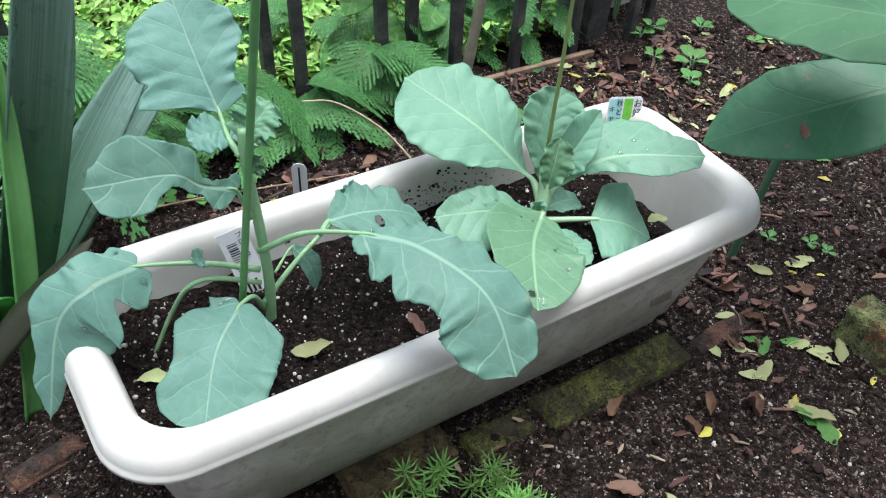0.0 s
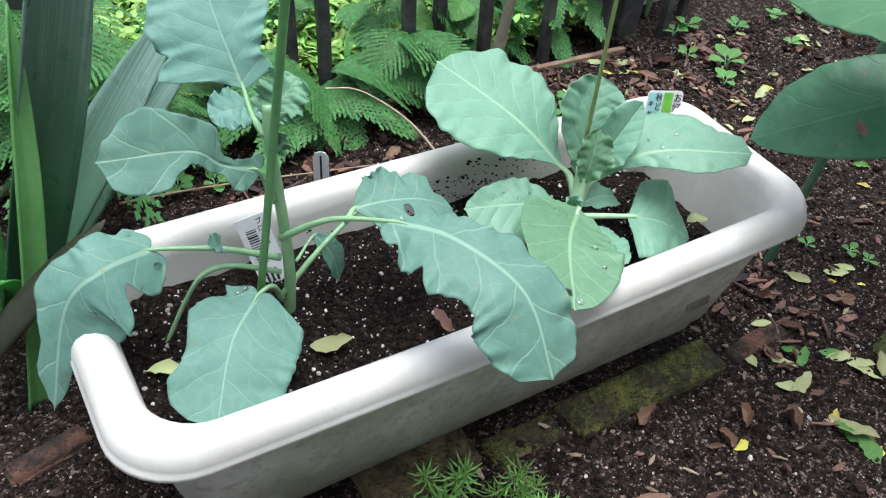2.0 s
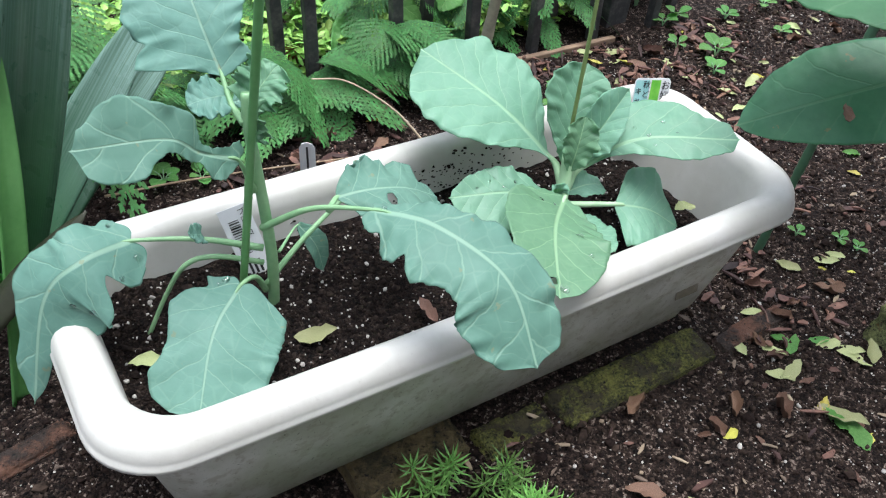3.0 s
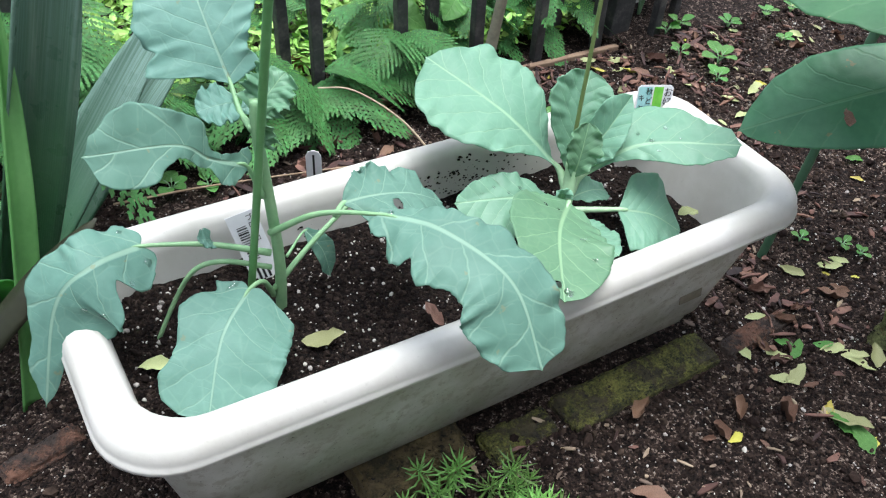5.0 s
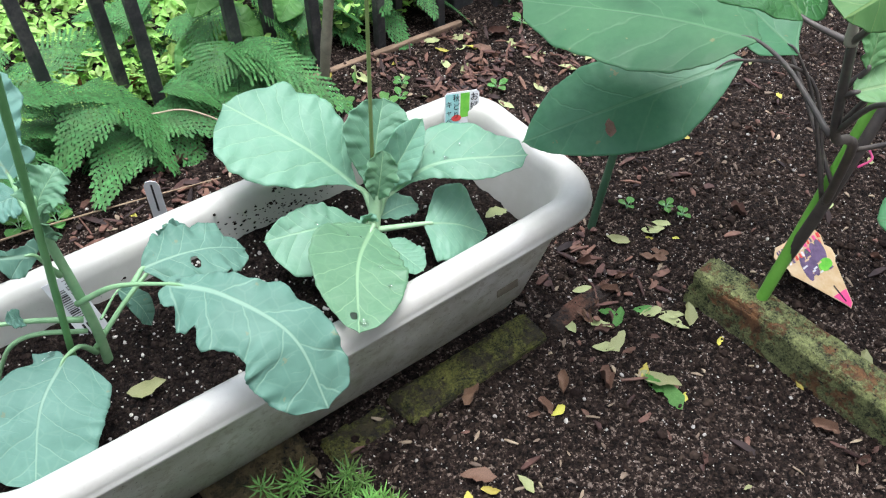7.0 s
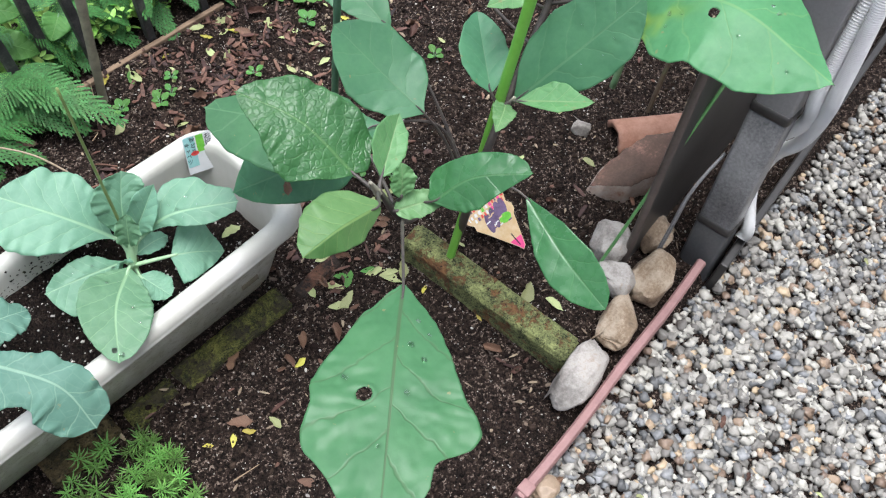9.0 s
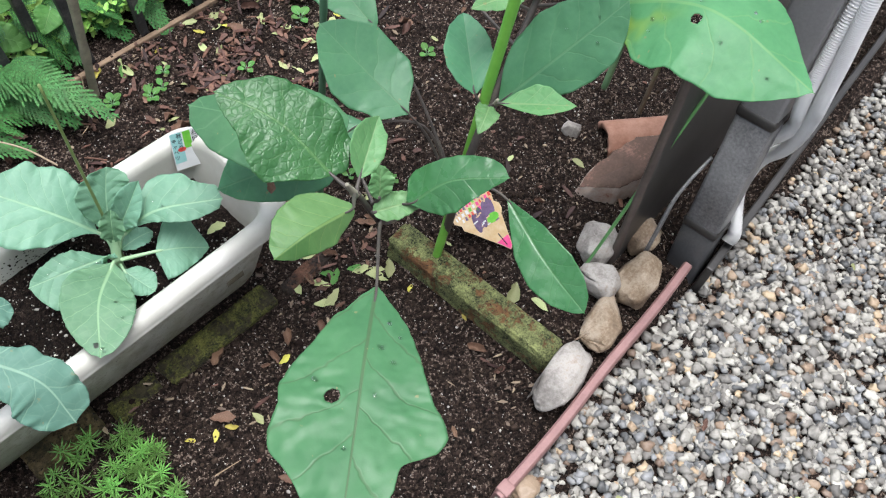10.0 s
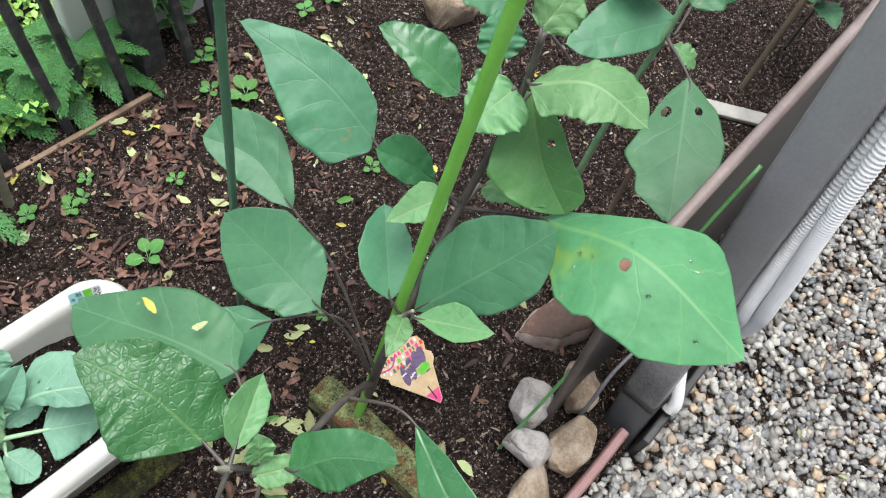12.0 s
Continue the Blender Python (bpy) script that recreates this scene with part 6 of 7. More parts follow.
def second_eggplant():
    p = thing("eggplant_plant", (1.02, -0.19, 0.0), "eggplant with drooping green leaves further along the bed", "plant")
    tube("stem", [(1.02, -0.19, -0.01), (1.03, -0.19, 0.25), (1.05, -0.20, 0.47), (1.06, -0.2, 0.62)], 0.0065, 0.003, STALK, p, n=30)
    kw = dict(stalk_material=PURPLE, stalk_r=0.002)
    blade(p, [(1.02, -0.266, 0.457), (0.92, -0.334, 0.441), (0.851, -0.385, 0.416)], (-0.5, -0.1, 0.85), ((0.04, 11), (0.08, 22), (0.17, 42), (0.37, 57), (0.55, 52), (0.71, 34), (0.90, 15)), ((0.04, 10), (0.10, 23), (0.25, 42), (0.40, 58), (0.49, 69), (0.58, 58), (0.64, 49), (0.78, 48), (0.88, 26), (0.96, 11)), EGGPLANT, fold=(-6, -6), wave=0.002, seed=61, stalk=[(1.05, -0.2, 0.46)], holes=[(0.22, 22, 0.006), (0.2, -18, 0.004)], nu=80, nv=44, **kw)
    blade(p, [(1.089, -0.190, 0.457), (1.001, -0.161, 0.461), (0.927, -0.124, 0.457)], (-0.2, -0.3, 0.9), ((0.03, 6), (0.07, 15), (0.26, 30), (0.46, 31), (0.75, 28), (0.90, 18)), ((0.04, 14), (0.11, 34), (0.32, 55), (0.63, 44), (0.81, 26), (0.95, 10)), EGGPLANT_LIT, wave=0.002, seed=62, stalk=[(1.05, -0.2, 0.45)], **kw)
    leaf(p, (1.085, -0.205, 0.42), (1.10, -0.245, 0.40), (0, -0.3, 0.9), 0.036, EGGPLANT_YOUNG, shape=oval_shape, seed=63, stalk=[(1.05, -0.2, 0.44)], **kw)
    leaf(p, (1.09, -0.16, 0.50), (1.02, -0.10, 0.53), (-0.1, -0.3, 0.9), 0.07, EGGPLANT_LIT, seed=64, stalk=[(1.055, -0.2, 0.5)], **kw)
    leaf(p, (0.98, -0.02, 0.40), (0.90, 0.06, 0.42), (-0.2, -0.3, 0.9), 0.075, EGGPLANT, seed=65, stalk=[(1.03, -0.19, 0.25), (1.0, -0.1, 0.36)], **kw)
    leaf(p, (1.25, -0.15, 0.35), (1.38, -0.12, 0.37), (0.0, -0.3, 0.9), 0.1, EGGPLANT, seed=66, stalk=[(1.05, -0.2, 0.47), (1.15, -0.18, 0.38)], **kw)


second_eggplant()


def stake(pts, r, material, label, **more):
    return tagged(tube("plant_stake", pts, r, r, material, None, sides=12, **more), label, "stake", "plant stakes")


stake([(0.489, -0.240, -0.03), (0.602, -0.240, 1.0)], 0.0070, CANE_LIME, "thick lime green coated cane leaning over the eggplant", n=90, knots=0.03, every=0.05)
stake([(0.457, -0.012, -0.03), (0.491, -0.013, 0.95)], 0.0050, CANE_DARK, "dark green ribbed stake standing upright in the bed", n=180, knots=0.10, every=0.012)
stake([(0.622, -0.417, -0.02), (0.908, -0.420, 0.535)], 0.0028, CANE_GREEN, "thin light green stick leaning on the black downpipe", n=20)
stake([(1.549, -0.236, -0.02), (1.61, -0.225, 0.19), (1.66, -0.216, 0.36)], 0.0065, STICK, "mud-brown bare stick leaning far back in the bed", n=20)
stake([(1.02, -0.275, -0.02), (1.10, -0.24, 0.3)], 0.0045, STICK, "short mud-brown stick behind the eggplant leaves", n=20)


def third_eggplant():
    p = thing("eggplant_plant", (1.72, -0.23, 0), "small eggplant seedling with few leaves at the back of the bed", "plant", "eggplant plants")
    tube("stem", [(1.73, -0.23, -0.02), (1.72, -0.235, 0.15), (1.70, -0.24, 0.27)], 0.0035, 0.0025, PURPLE, p)
    for k, (base, tip, wide) in enumerate((((1.72, -0.232, 0.16), (1.655, -0.205, 0.17), 0.045), ((1.715, -0.236, 0.19), (1.66, -0.255, 0.21), 0.05), ((1.71, -0.24, 0.15), (1.655, -0.300, 0.165), 0.055), ((1.70, -0.24, 0.26), (1.76, -0.30, 0.27), 0.05))):
        leaf(p, base, tip, (-0.35, -0.1, 0.93), wide, EGGPLANT, arch=0.12, droop=0.1, seed=70 + k, stalk=[(1.72, -0.234, 0.14 + 0.02 * k)], stalk_r=0.0014)


third_eggplant()
stake([(0.313, 0.412, -0.03), (0.366, 0.405, 0.62)], 0.0075, BAMBOO, "pale weathered bamboo cane standing before the fence", n=40, knots=0.12, every=0.11)


# ---------------------------------------------------------------- strap-leaved plant beside the planter
def strap_plant():
    p = thing("strap_leaf_plant", (-0.33, 0.28, 0), "dark green clump of broad glossy strap leaves behind the planter", "plant")
    kw = dict(shape=strap_shape, lobes=0.0, wave=0.0, nu=40, nv=10, thick=0.002)
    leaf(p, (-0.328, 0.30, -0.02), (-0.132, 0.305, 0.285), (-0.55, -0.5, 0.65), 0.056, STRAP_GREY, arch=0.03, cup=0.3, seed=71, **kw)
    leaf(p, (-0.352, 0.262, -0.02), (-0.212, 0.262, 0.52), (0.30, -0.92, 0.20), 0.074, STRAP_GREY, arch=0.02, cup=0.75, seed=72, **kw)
    leaf(p, (-0.352, 0.140, 0.0), (-0.285, 0.249, 0.330), (0.5, -0.85, 0.25), 0.026, STRAP, arch=0.02, cup=0.4, seed=73, **kw)
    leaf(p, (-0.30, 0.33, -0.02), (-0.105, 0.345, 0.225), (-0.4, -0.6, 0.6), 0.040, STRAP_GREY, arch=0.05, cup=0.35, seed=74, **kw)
    leaf(p, (-0.40, 0.15, 0.05), (-0.261, 0.15, 0.184), (-0.6, -0.2, 0.75), 0.036, STRAP_SHADED, arch=0.05, droop=0.6, seed=75, label="folded brown strap leaf with shade in its colour", **kw)
    leaf(p, (-0.36, 0.26, 0.0), (-0.42, 0.10, 0.16), (0.1, -0.3, 0.8), 0.05, STRAP, arch=0.2, cup=0.4, seed=76, **kw)
    leaf(p, (-0.36, 0.30, 0.0), (-0.345, 0.36, 0.50), (0.1, -0.9, 0.1), 0.05, STRAP, arch=0.05, cup=0.4, seed=77, **kw)
    leaf(p, (-0.37, 0.27, 0.0), (-0.44, 0.24, 0.45), (0.1, -0.9, 0.1), 0.05, STRAP, arch=0.05, cup=0.4, seed=78, **kw)


strap_plant()


# ---------------------------------------------------------------- feathery conifer sprays by the fence
def spray_data(rnd, length):
    """A flat drooping spray: a rib with toothed side twigs, along +y."""
    verts, faces = [], []

    def strip(a, b, w):
        d = (b - a).normalized()
        s = Vector((-d.y, d.x, 0)) * w
        o = len(verts)
        verts.extend((a - s * 0.8, a + s * 0.8, (a + b) / 2 + s * 1.5, b, (a + b) / 2 - s * 1.5))
        faces.append((o, o + 1, o + 2, o + 3, o + 4))

    def bend(p):
        return Vector((p.x, p.y, -2.2 * p.y * p.y / max(length, 0.01) * 0.45 - 1.5 * p.x * p.x))

    n = 15
    for i in range(n):
        u = (i + 0.6) / n
        y = length * u
        strip(Vector((0, length * i / n, 0)), Vector((0, length * (i + 1.2) / n, 0)), 0.0010)
        for sx in (-1, 1):
            tl = length * 0.46 * (1 - u) ** 0.75 * rnd.uniform(0.8, 1.1) + 0.006
            a0 = Vector((0, y, 0))
            d = Vector((sx * 0.78, 0.62, 0)).normalized()
            m = max(2, int(tl / 0.0036))
            for k in range(m):
                p = a0 + d * (tl * k / m)
                strip(p, a0 + d * (tl * (k + 1.3) / m), 0.0009)
                for s2 in (-1, 1):
                    e = (d * 0.72 + Vector((-d.y, d.x, 0)) * s2 * 0.69).normalized()
                    strip(p, p + e * (0.0066 * (1 - 0.6 * k / m) * rnd.uniform(0.6, 1.2)), 0.0008)
    return [bend(v) for v in verts], faces


def conifer(place, count, size, seed, label, spread_deg=180, facing=-90, rise=25):
    rnd = random.Random(seed)
    p = thing("conifer_seedling", place, label, "plant", "feathery conifers by the fence")
    meshes = []
    for k in range(3):
        v, f = spray_data(rnd, size * rnd.uniform(0.8, 1.1))
        me = bpy.data.meshes.new("spray")
        me.from_pydata([tuple(q) for q in v], [], f)
        me.materials.append(CONIFER)
        meshes.append(me)
    for k in range(count):
        ob = new("spray", meshes[k % 3])
        ob.parent = p
        a = facing + rnd.uniform(-0.5, 0.5) * spread_deg
        h = rnd.uniform(0.01, 1.0)
        ob.matrix_basis = pose(rnd.uniform(-0.03, 0.03), rnd.uniform(-0.02, 0.02), 0.02 + 0.09 * h, rnd.uniform(rise - 25, rise + 20), rnd.uniform(-25, 25), a - 90) @ Matrix.Scale(rnd.uniform(0.75, 1.15), 4)
    return p


conifer((0.10, 0.46, 0), 8, 0.10, 1, "feathery dark green conifer seedling growing through the fence")
conifer((0.205, 0.47, 0), 8, 0.105, 2, "feathery green conifer seedling spreading below the fence")
conifer((0.02, 0.47, 0), 7, 0.095, 3, "feathery conifer sprays behind the planter")
conifer((-0.10, 0.47, 0.02), 10, 0.095, 4, "feathery conifer sprays behind the broccoli", 220)
conifer((-0.20, 0.45, 0.04), 16, 0.12, 5, "tall feathery conifer sprays beside the strap leaves", 260, -90, 35)
conifer((-0.24, 0.56, 0.08), 16, 0.12, 6, "tall feathery conifer behind the fence", 260, -90, 35)
conifer((0.36, 0.56, 0), 7, 0.09, 7, "feathery conifer behind the fence", 300)
conifer((0.47, 0.58, 0), 7, 0.09, 8, "feathery conifer behind the fence", 300)
conifer((0.58, 0.60, 0), 6, 0.08, 9, "low feathery conifer behind the fence", 300)
conifer((-0.05, 0.62, 0), 7, 0.11, 10, "feathery conifer in the green behind the fence", 300)
conifer((0.44, 0.66, 0), 7, 0.10, 11, "feathery conifer in the green behind the fence", 300)
conifer((0.16, 0.62, 0), 6, 0.09, 12, "feathery conifer in the green behind the fence", 300)


conifer((0.54, 0.55, 0), 9, 0.09, 13, "feathery green fern-like sprays behind the fence", 300)
conifer((0.28, 0.57, 0), 8, 0.10, 14, "feathery green sprays between the fence slats", 300)


def cover_leaf(rnd):
    x, y = rnd.uniform(-0.75, 0.60), 0.50 + 0.95 * rnd.random() ** 1.2
    z = 0.012 + 0.05 * rnd.random() + 0.03 * noise.noise(Vector((x * 5, y * 5, 0)))
    s = rnd.uniform(0.005, 0.013)
    m = pose(x, y, z, rnd.uniform(-50, 50), rnd.uniform(-50, 50), rnd.uniform(0, 360))
    pts = [(0, -s, 0), (s * 0.5, -s * 0.2, s * 0.12), (s * 0.35, s * 0.6, 0.0), (0, s, -s * 0.1), (-s * 0.35, s * 0.6, 0.0), (-s * 0.5, -s * 0.2, s * 0.12)]
    return [m @ Vector(q) for q in pts], [(0, 1, 2, 3), (0, 3, 4, 5)]


scatter_mesh("ground_cover", 21000, cover_leaf, COVER, "bright fresh green ground cover beyond the fence", "plants", 41)


def weed():
    p = thing("broadleaf_weed", (0.215, 0.56, 0), "bright green broad-leaved weed behind the fence slats", "plant")
    stem = [(0.215, 0.56, 0), (0.218, 0.555, 0.08), (0.215, 0.55, 0.17), (0.21, 0.55, 0.22)]
    tube("stem", stem, 0.003, 0.002, STALK, p)
    kw = dict(shape=egg_shape, lobes=0.01, wave=0.03, nu=24, nv=12, stalk_r=0.0013)
    leaf(p, (0.20, 0.535, 0.07), (0.135, 0.500, 0.045), (-0.2, -0.5, 0.85), 0.062, WEED, seed=81, stalk=[(0.217, 0.557, 0.07)], **kw)
    leaf(p, (0.228, 0.54, 0.10), (0.275, 0.505, 0.070), (0.2, -0.6, 0.8), 0.058, WEED, seed=82, stalk=[(0.217, 0.555, 0.09)], **kw)
    leaf(p, (0.21, 0.54, 0.15), (0.17, 0.50, 0.135), (-0.1, -0.6, 0.8), 0.058, WEED, seed=83, stalk=[(0.216, 0.551, 0.14)], **kw)
    leaf(p, (0.22, 0.54, 0.18), (0.27, 0.50, 0.165), (0.1, -0.6, 0.8), 0.062, WEED, seed=84, stalk=[(0.215, 0.55, 0.17)], **kw)
    leaf(p, (0.205, 0.545, 0.21), (0.185, 0.50, 0.225), (0, -0.6, 0.8), 0.055, WEED, seed=85, stalk=[(0.21, 0.55, 0.2)], **kw)
    leaf(p, (0.34, 0.53, 0.10), (0.30, 0.50, 0.085), (0, -0.6, 0.8), 0.05, WEED, seed=86, stalk=[(0.33, 0.56, 0.0), (0.335, 0.55, 0.07)], **kw)



def shrublet():
    p = thing("shrub_seedling", (0.735, 0.535, 0), "small leafy green shrub growing beside the fence post", "plant")
    rnd = random.Random(19)
    for k in range(4):
        top = Vector((0.735 + rnd.uniform(-0.06, 0.07), 0.535 + rnd.uniform(-0.02, 0.02), rnd.uniform(0.08, 0.20)))
        tube("stem", [(0.735, 0.535, -0.01), (0.735 + 0.4 * (top.x - 0.735), 0.535, top.z * 0.6), tuple(top)], 0.0022, 0.0012, STALK, p, n=8, sides=6)
        for i in range(7):
            b = Vector((0.735, 0.535, 0.02)).lerp(top, 0.35 + 0.65 * i / 6)
            a = 2.4 * i + k
            d = Vector((math.cos(a), math.sin(a), rnd.uniform(0.0, 0.5))).normalized()
            leaf(p, tuple(b + d * 0.008), tuple(b + d * rnd.uniform(0.036, 0.05)), (0, -0.2, 1), rnd.uniform(0.020, 0.028), SHRUB, arch=0.1, cup=0.2, lobes=0.02, wave=0.03, nu=12, nv=8, seed=200 + 9 * k + i, stalk=[tuple(b)], stalk_r=0.0008)


weed()
shrublet()


# ---------------------------------------------------------------- sedum in front of the planter
def sedum():
    p = thing("sedum_clump", (-0.098, -0.200, 0), "low clump of fresh green needle-leaved sedum on the soil", "plant")
    rnd = random.Random(9)
    meshes = []
    for k in range(5):
        verts, faces = [], []
        high = rnd.uniform(0.020, 0.046)
        lean = Vector((rnd.uniform(-0.012, 0.012), rnd.uniform(-0.012, 0.012), 0))
        v, f = tube_data([(0, 0, -0.005), tuple(lean * 0.5 + Vector((0, 0, high * 0.6))), tuple(lean + Vector((0, 0, high)))], 0.0011, 0.0008, n=6, sides=5)
        verts += v
        faces += f
        for ring_u, el0, count, reach in ((1.0, 55, 5, 0.6), (0.96, 26, 7, 1.0), (0.80, 8, 7, 1.05), (0.60, -4, 5, 0.9)):
            turn0 = rnd.uniform(0, 6.28)
            for i in range(count):
                c = lean * ring_u * ring_u + Vector((0, 0, high * ring_u))
                a = turn0 + 6.2832 * i / count + rnd.uniform(-0.25, 0.25)
                el = radians(el0 + rnd.uniform(-9, 9))
                d = Vector((math.cos(a) * math.cos(el), math.sin(a) * math.cos(el), math.sin(el)))
                s = Vector((-math.sin(a), math.cos(a), 0))
                L = 0.0185 * reach * rnd.uniform(0.85, 1.12)
                w = 0.00105
                up = d.cross(s).normalized() * -1
                o = len(verts) - 1
                root = min(6, round(ring_u * 6)) * 5 + i % 5
                verts += [c + d * L * 0.5 + s * w + up * 0.0003, c + d * L - up * 0.0008, c + d * L * 0.5 - s * w + up * 0.0003, c + d * L * 0.5 - up * 0.0008]
                faces += [(root, o + 1, o + 2, o + 3), (root, o + 4, o + 1), (o + 1, o + 4, o + 2), (o + 2, o + 4, o + 3), (o + 3, o + 4, root)]
        me = bpy.data.meshes.new("shoot")
        me.from_pydata([tuple(q) for q in verts], [], faces)
        me.materials.append(SEDUM)
        meshes.append(me)
    made = 0
    while made < 92:
        x, y = rnd.uniform(-0.20, 0.02), rnd.uniform(-0.32, -0.08)
        if ((x + 0.085) / 0.105) ** 2 + ((y + 0.185) / 0.095) ** 2 > 1 or y > -0.095:
            continue
        ob = new("shoot", meshes[made % 5])
        ob.parent = p
        ob.matrix_basis = pose(x + 0.09, y + 0.18, soil_height(x, y), rnd.uniform(-12, 12), rnd.uniform(-12, 12), rnd.uniform(0, 360)) @ Matrix.Scale(rnd.uniform(0.8, 1.15), 4)
        made += 1


sedum()


# ---------------------------------------------------------------- tags and the plant card
def lettering(text, size, m, material, parent, name="lettering"):
    cu = bpy.data.curves.new(name, "FONT")
    cu.body, cu.size, cu.align_x, cu.align_y, cu.extrude = text, size, "CENTER", "CENTER", 0.0001
    tmp = bpy.data.objects.new(name, cu)
    scene.collection.objects.link(tmp)
    me = bpy.data.meshes.new_from_object(tmp.evaluated_get(bpy.context.evaluated_depsgraph_get()))
    bpy.data.objects.remove(tmp)
    me.materials.clear()
    me.materials.append(material)
    ob = new(name, me)
    ob.matrix_basis = m
    own(ob, parent)
    return ob


def plate(name, outline, m, material, parent, label="", thick=0.0008):
    bm = bmesh.new()
    f = bm.faces.new([bm.verts.new((x, y, 0)) for x, y in outline])
    out = bmesh.ops.extrude_face_region(bm, geom=[f])
    bmesh.ops.translate(bm, vec=(0, 0, -thick), verts=[v for v in out["geom"] if isinstance(v, bmesh.types.BMVert)])
    bmesh.ops.transform(bm, matrix=m, verts=bm.verts)
    return part(name, bm, material, parent, label, smooth=False)


def rect(x0, y0, x1, y1):
    return [(x0, y0), (x1, y0), (x1, y1), (x0, y1)]


def facing(place, right, up):
    """Pose of a flat plate: its x to the right, its y up, as its reader sees it."""
    r, u = Vector(right).normalized(), Vector(up).normalized()
    n = r.cross(u).normalized()
    u = n.cross(r)
    m = Matrix((r, u, n)).transposed().to_4x4()
    return Matrix.Translation(place) @ m


def broccoli_tag():
    t = thing("plant_tag", (-0.161, 0.050, 0.15), "white plastic plant tag with a barcode stuck beside the broccoli", "tag")
    m = facing((-0.164, 0.084, 0.206), (0.93, -0.16, 0.28), (-0.06, 0.035, 0.055))
    plate("plate", rect(-0.0125, -0.085, 0.0125, 0.0), m, PAPER_WHITE, t)
    rnd = random.Random(4)
    for k in range(15):
        y = -0.012 - 0.0022 * k
        w = rnd.choice((0.0005, 0.0009, 0.0013))
        plate("barcode_bar", rect(-0.0075, y, 0.001, y + w), m @ Matrix.Translation((0, 0, 0.0004)), INK, t, thick=0.0003)
    for k, ch in enumerate("ブロッコ"):
        lettering(ch, 0.0062, m @ pose(0.0058, -0.006 - 0.0066 * k, 0.0004, 0, 0, 0), INK, t)
    for k in range(3):
        plate("print_bar", rect(-0.006 + 0.004 * k, -0.062, -0.004 + 0.004 * k, -0.05), m @ Matrix.Translation((0, 0, 0.0004)), INK, t, thick=0.0003)


def cabbage_tag():
    t = thing("plant_tag", (0.288, 0.086, 0.15), "white plant tag with green print and black writing", "tag")
    m = facing((0.2955, 0.091, 0.2155), (0.95, -0.28, -0.06), (0.02, 0.30, 0.95))
    plate("plate", [(-0.021, -0.064), (0.021, -0.064), (0.021, -0.003), (0.018, 0.0), (-0.018, 0.0), (-0.021, -0.003)], m, PAPER_WHITE, t)
    lay = lambda z: m @ Matrix.Translation((0, 0, z))
    plate("blue_print", rect(-0.020, -0.052, -0.004, -0.002), lay(0.0003), INK_BLUE, t, thick=0.0002)
    plate("green_print", [(-0.002, -0.030), (0.009, -0.030), (0.009, -0.002), (-0.002, -0.002)], lay(0.0003), INK_GREEN, t, thick=0.0002)
    plate("red_print", [(-0.007 + 0.006 * math.cos(a * 0.5236), -0.030 + 0.0038 * math.sin(a * 0.5236)) for a in range(12)], lay(0.0006), INK_RED, t, thick=0.0002)
    for k, ch in enumerate("お好み焼"):
        lettering(ch, 0.0105, m @ pose(0.0148, -0.008 - 0.0108 * k, 0.0006), INK, t)
    for k, ch in enumerate("秋どり"):
        lettering(ch, 0.0085, m @ pose(-0.0075, -0.007 - 0.0100 * k, 0.0008), INK, t)
    for k, ch in enumerate("キャベツ"):
        lettering(ch, 0.0080, m @ pose(-0.0160, -0.014 - 0.0096 * k, 0.0006), INK, t)


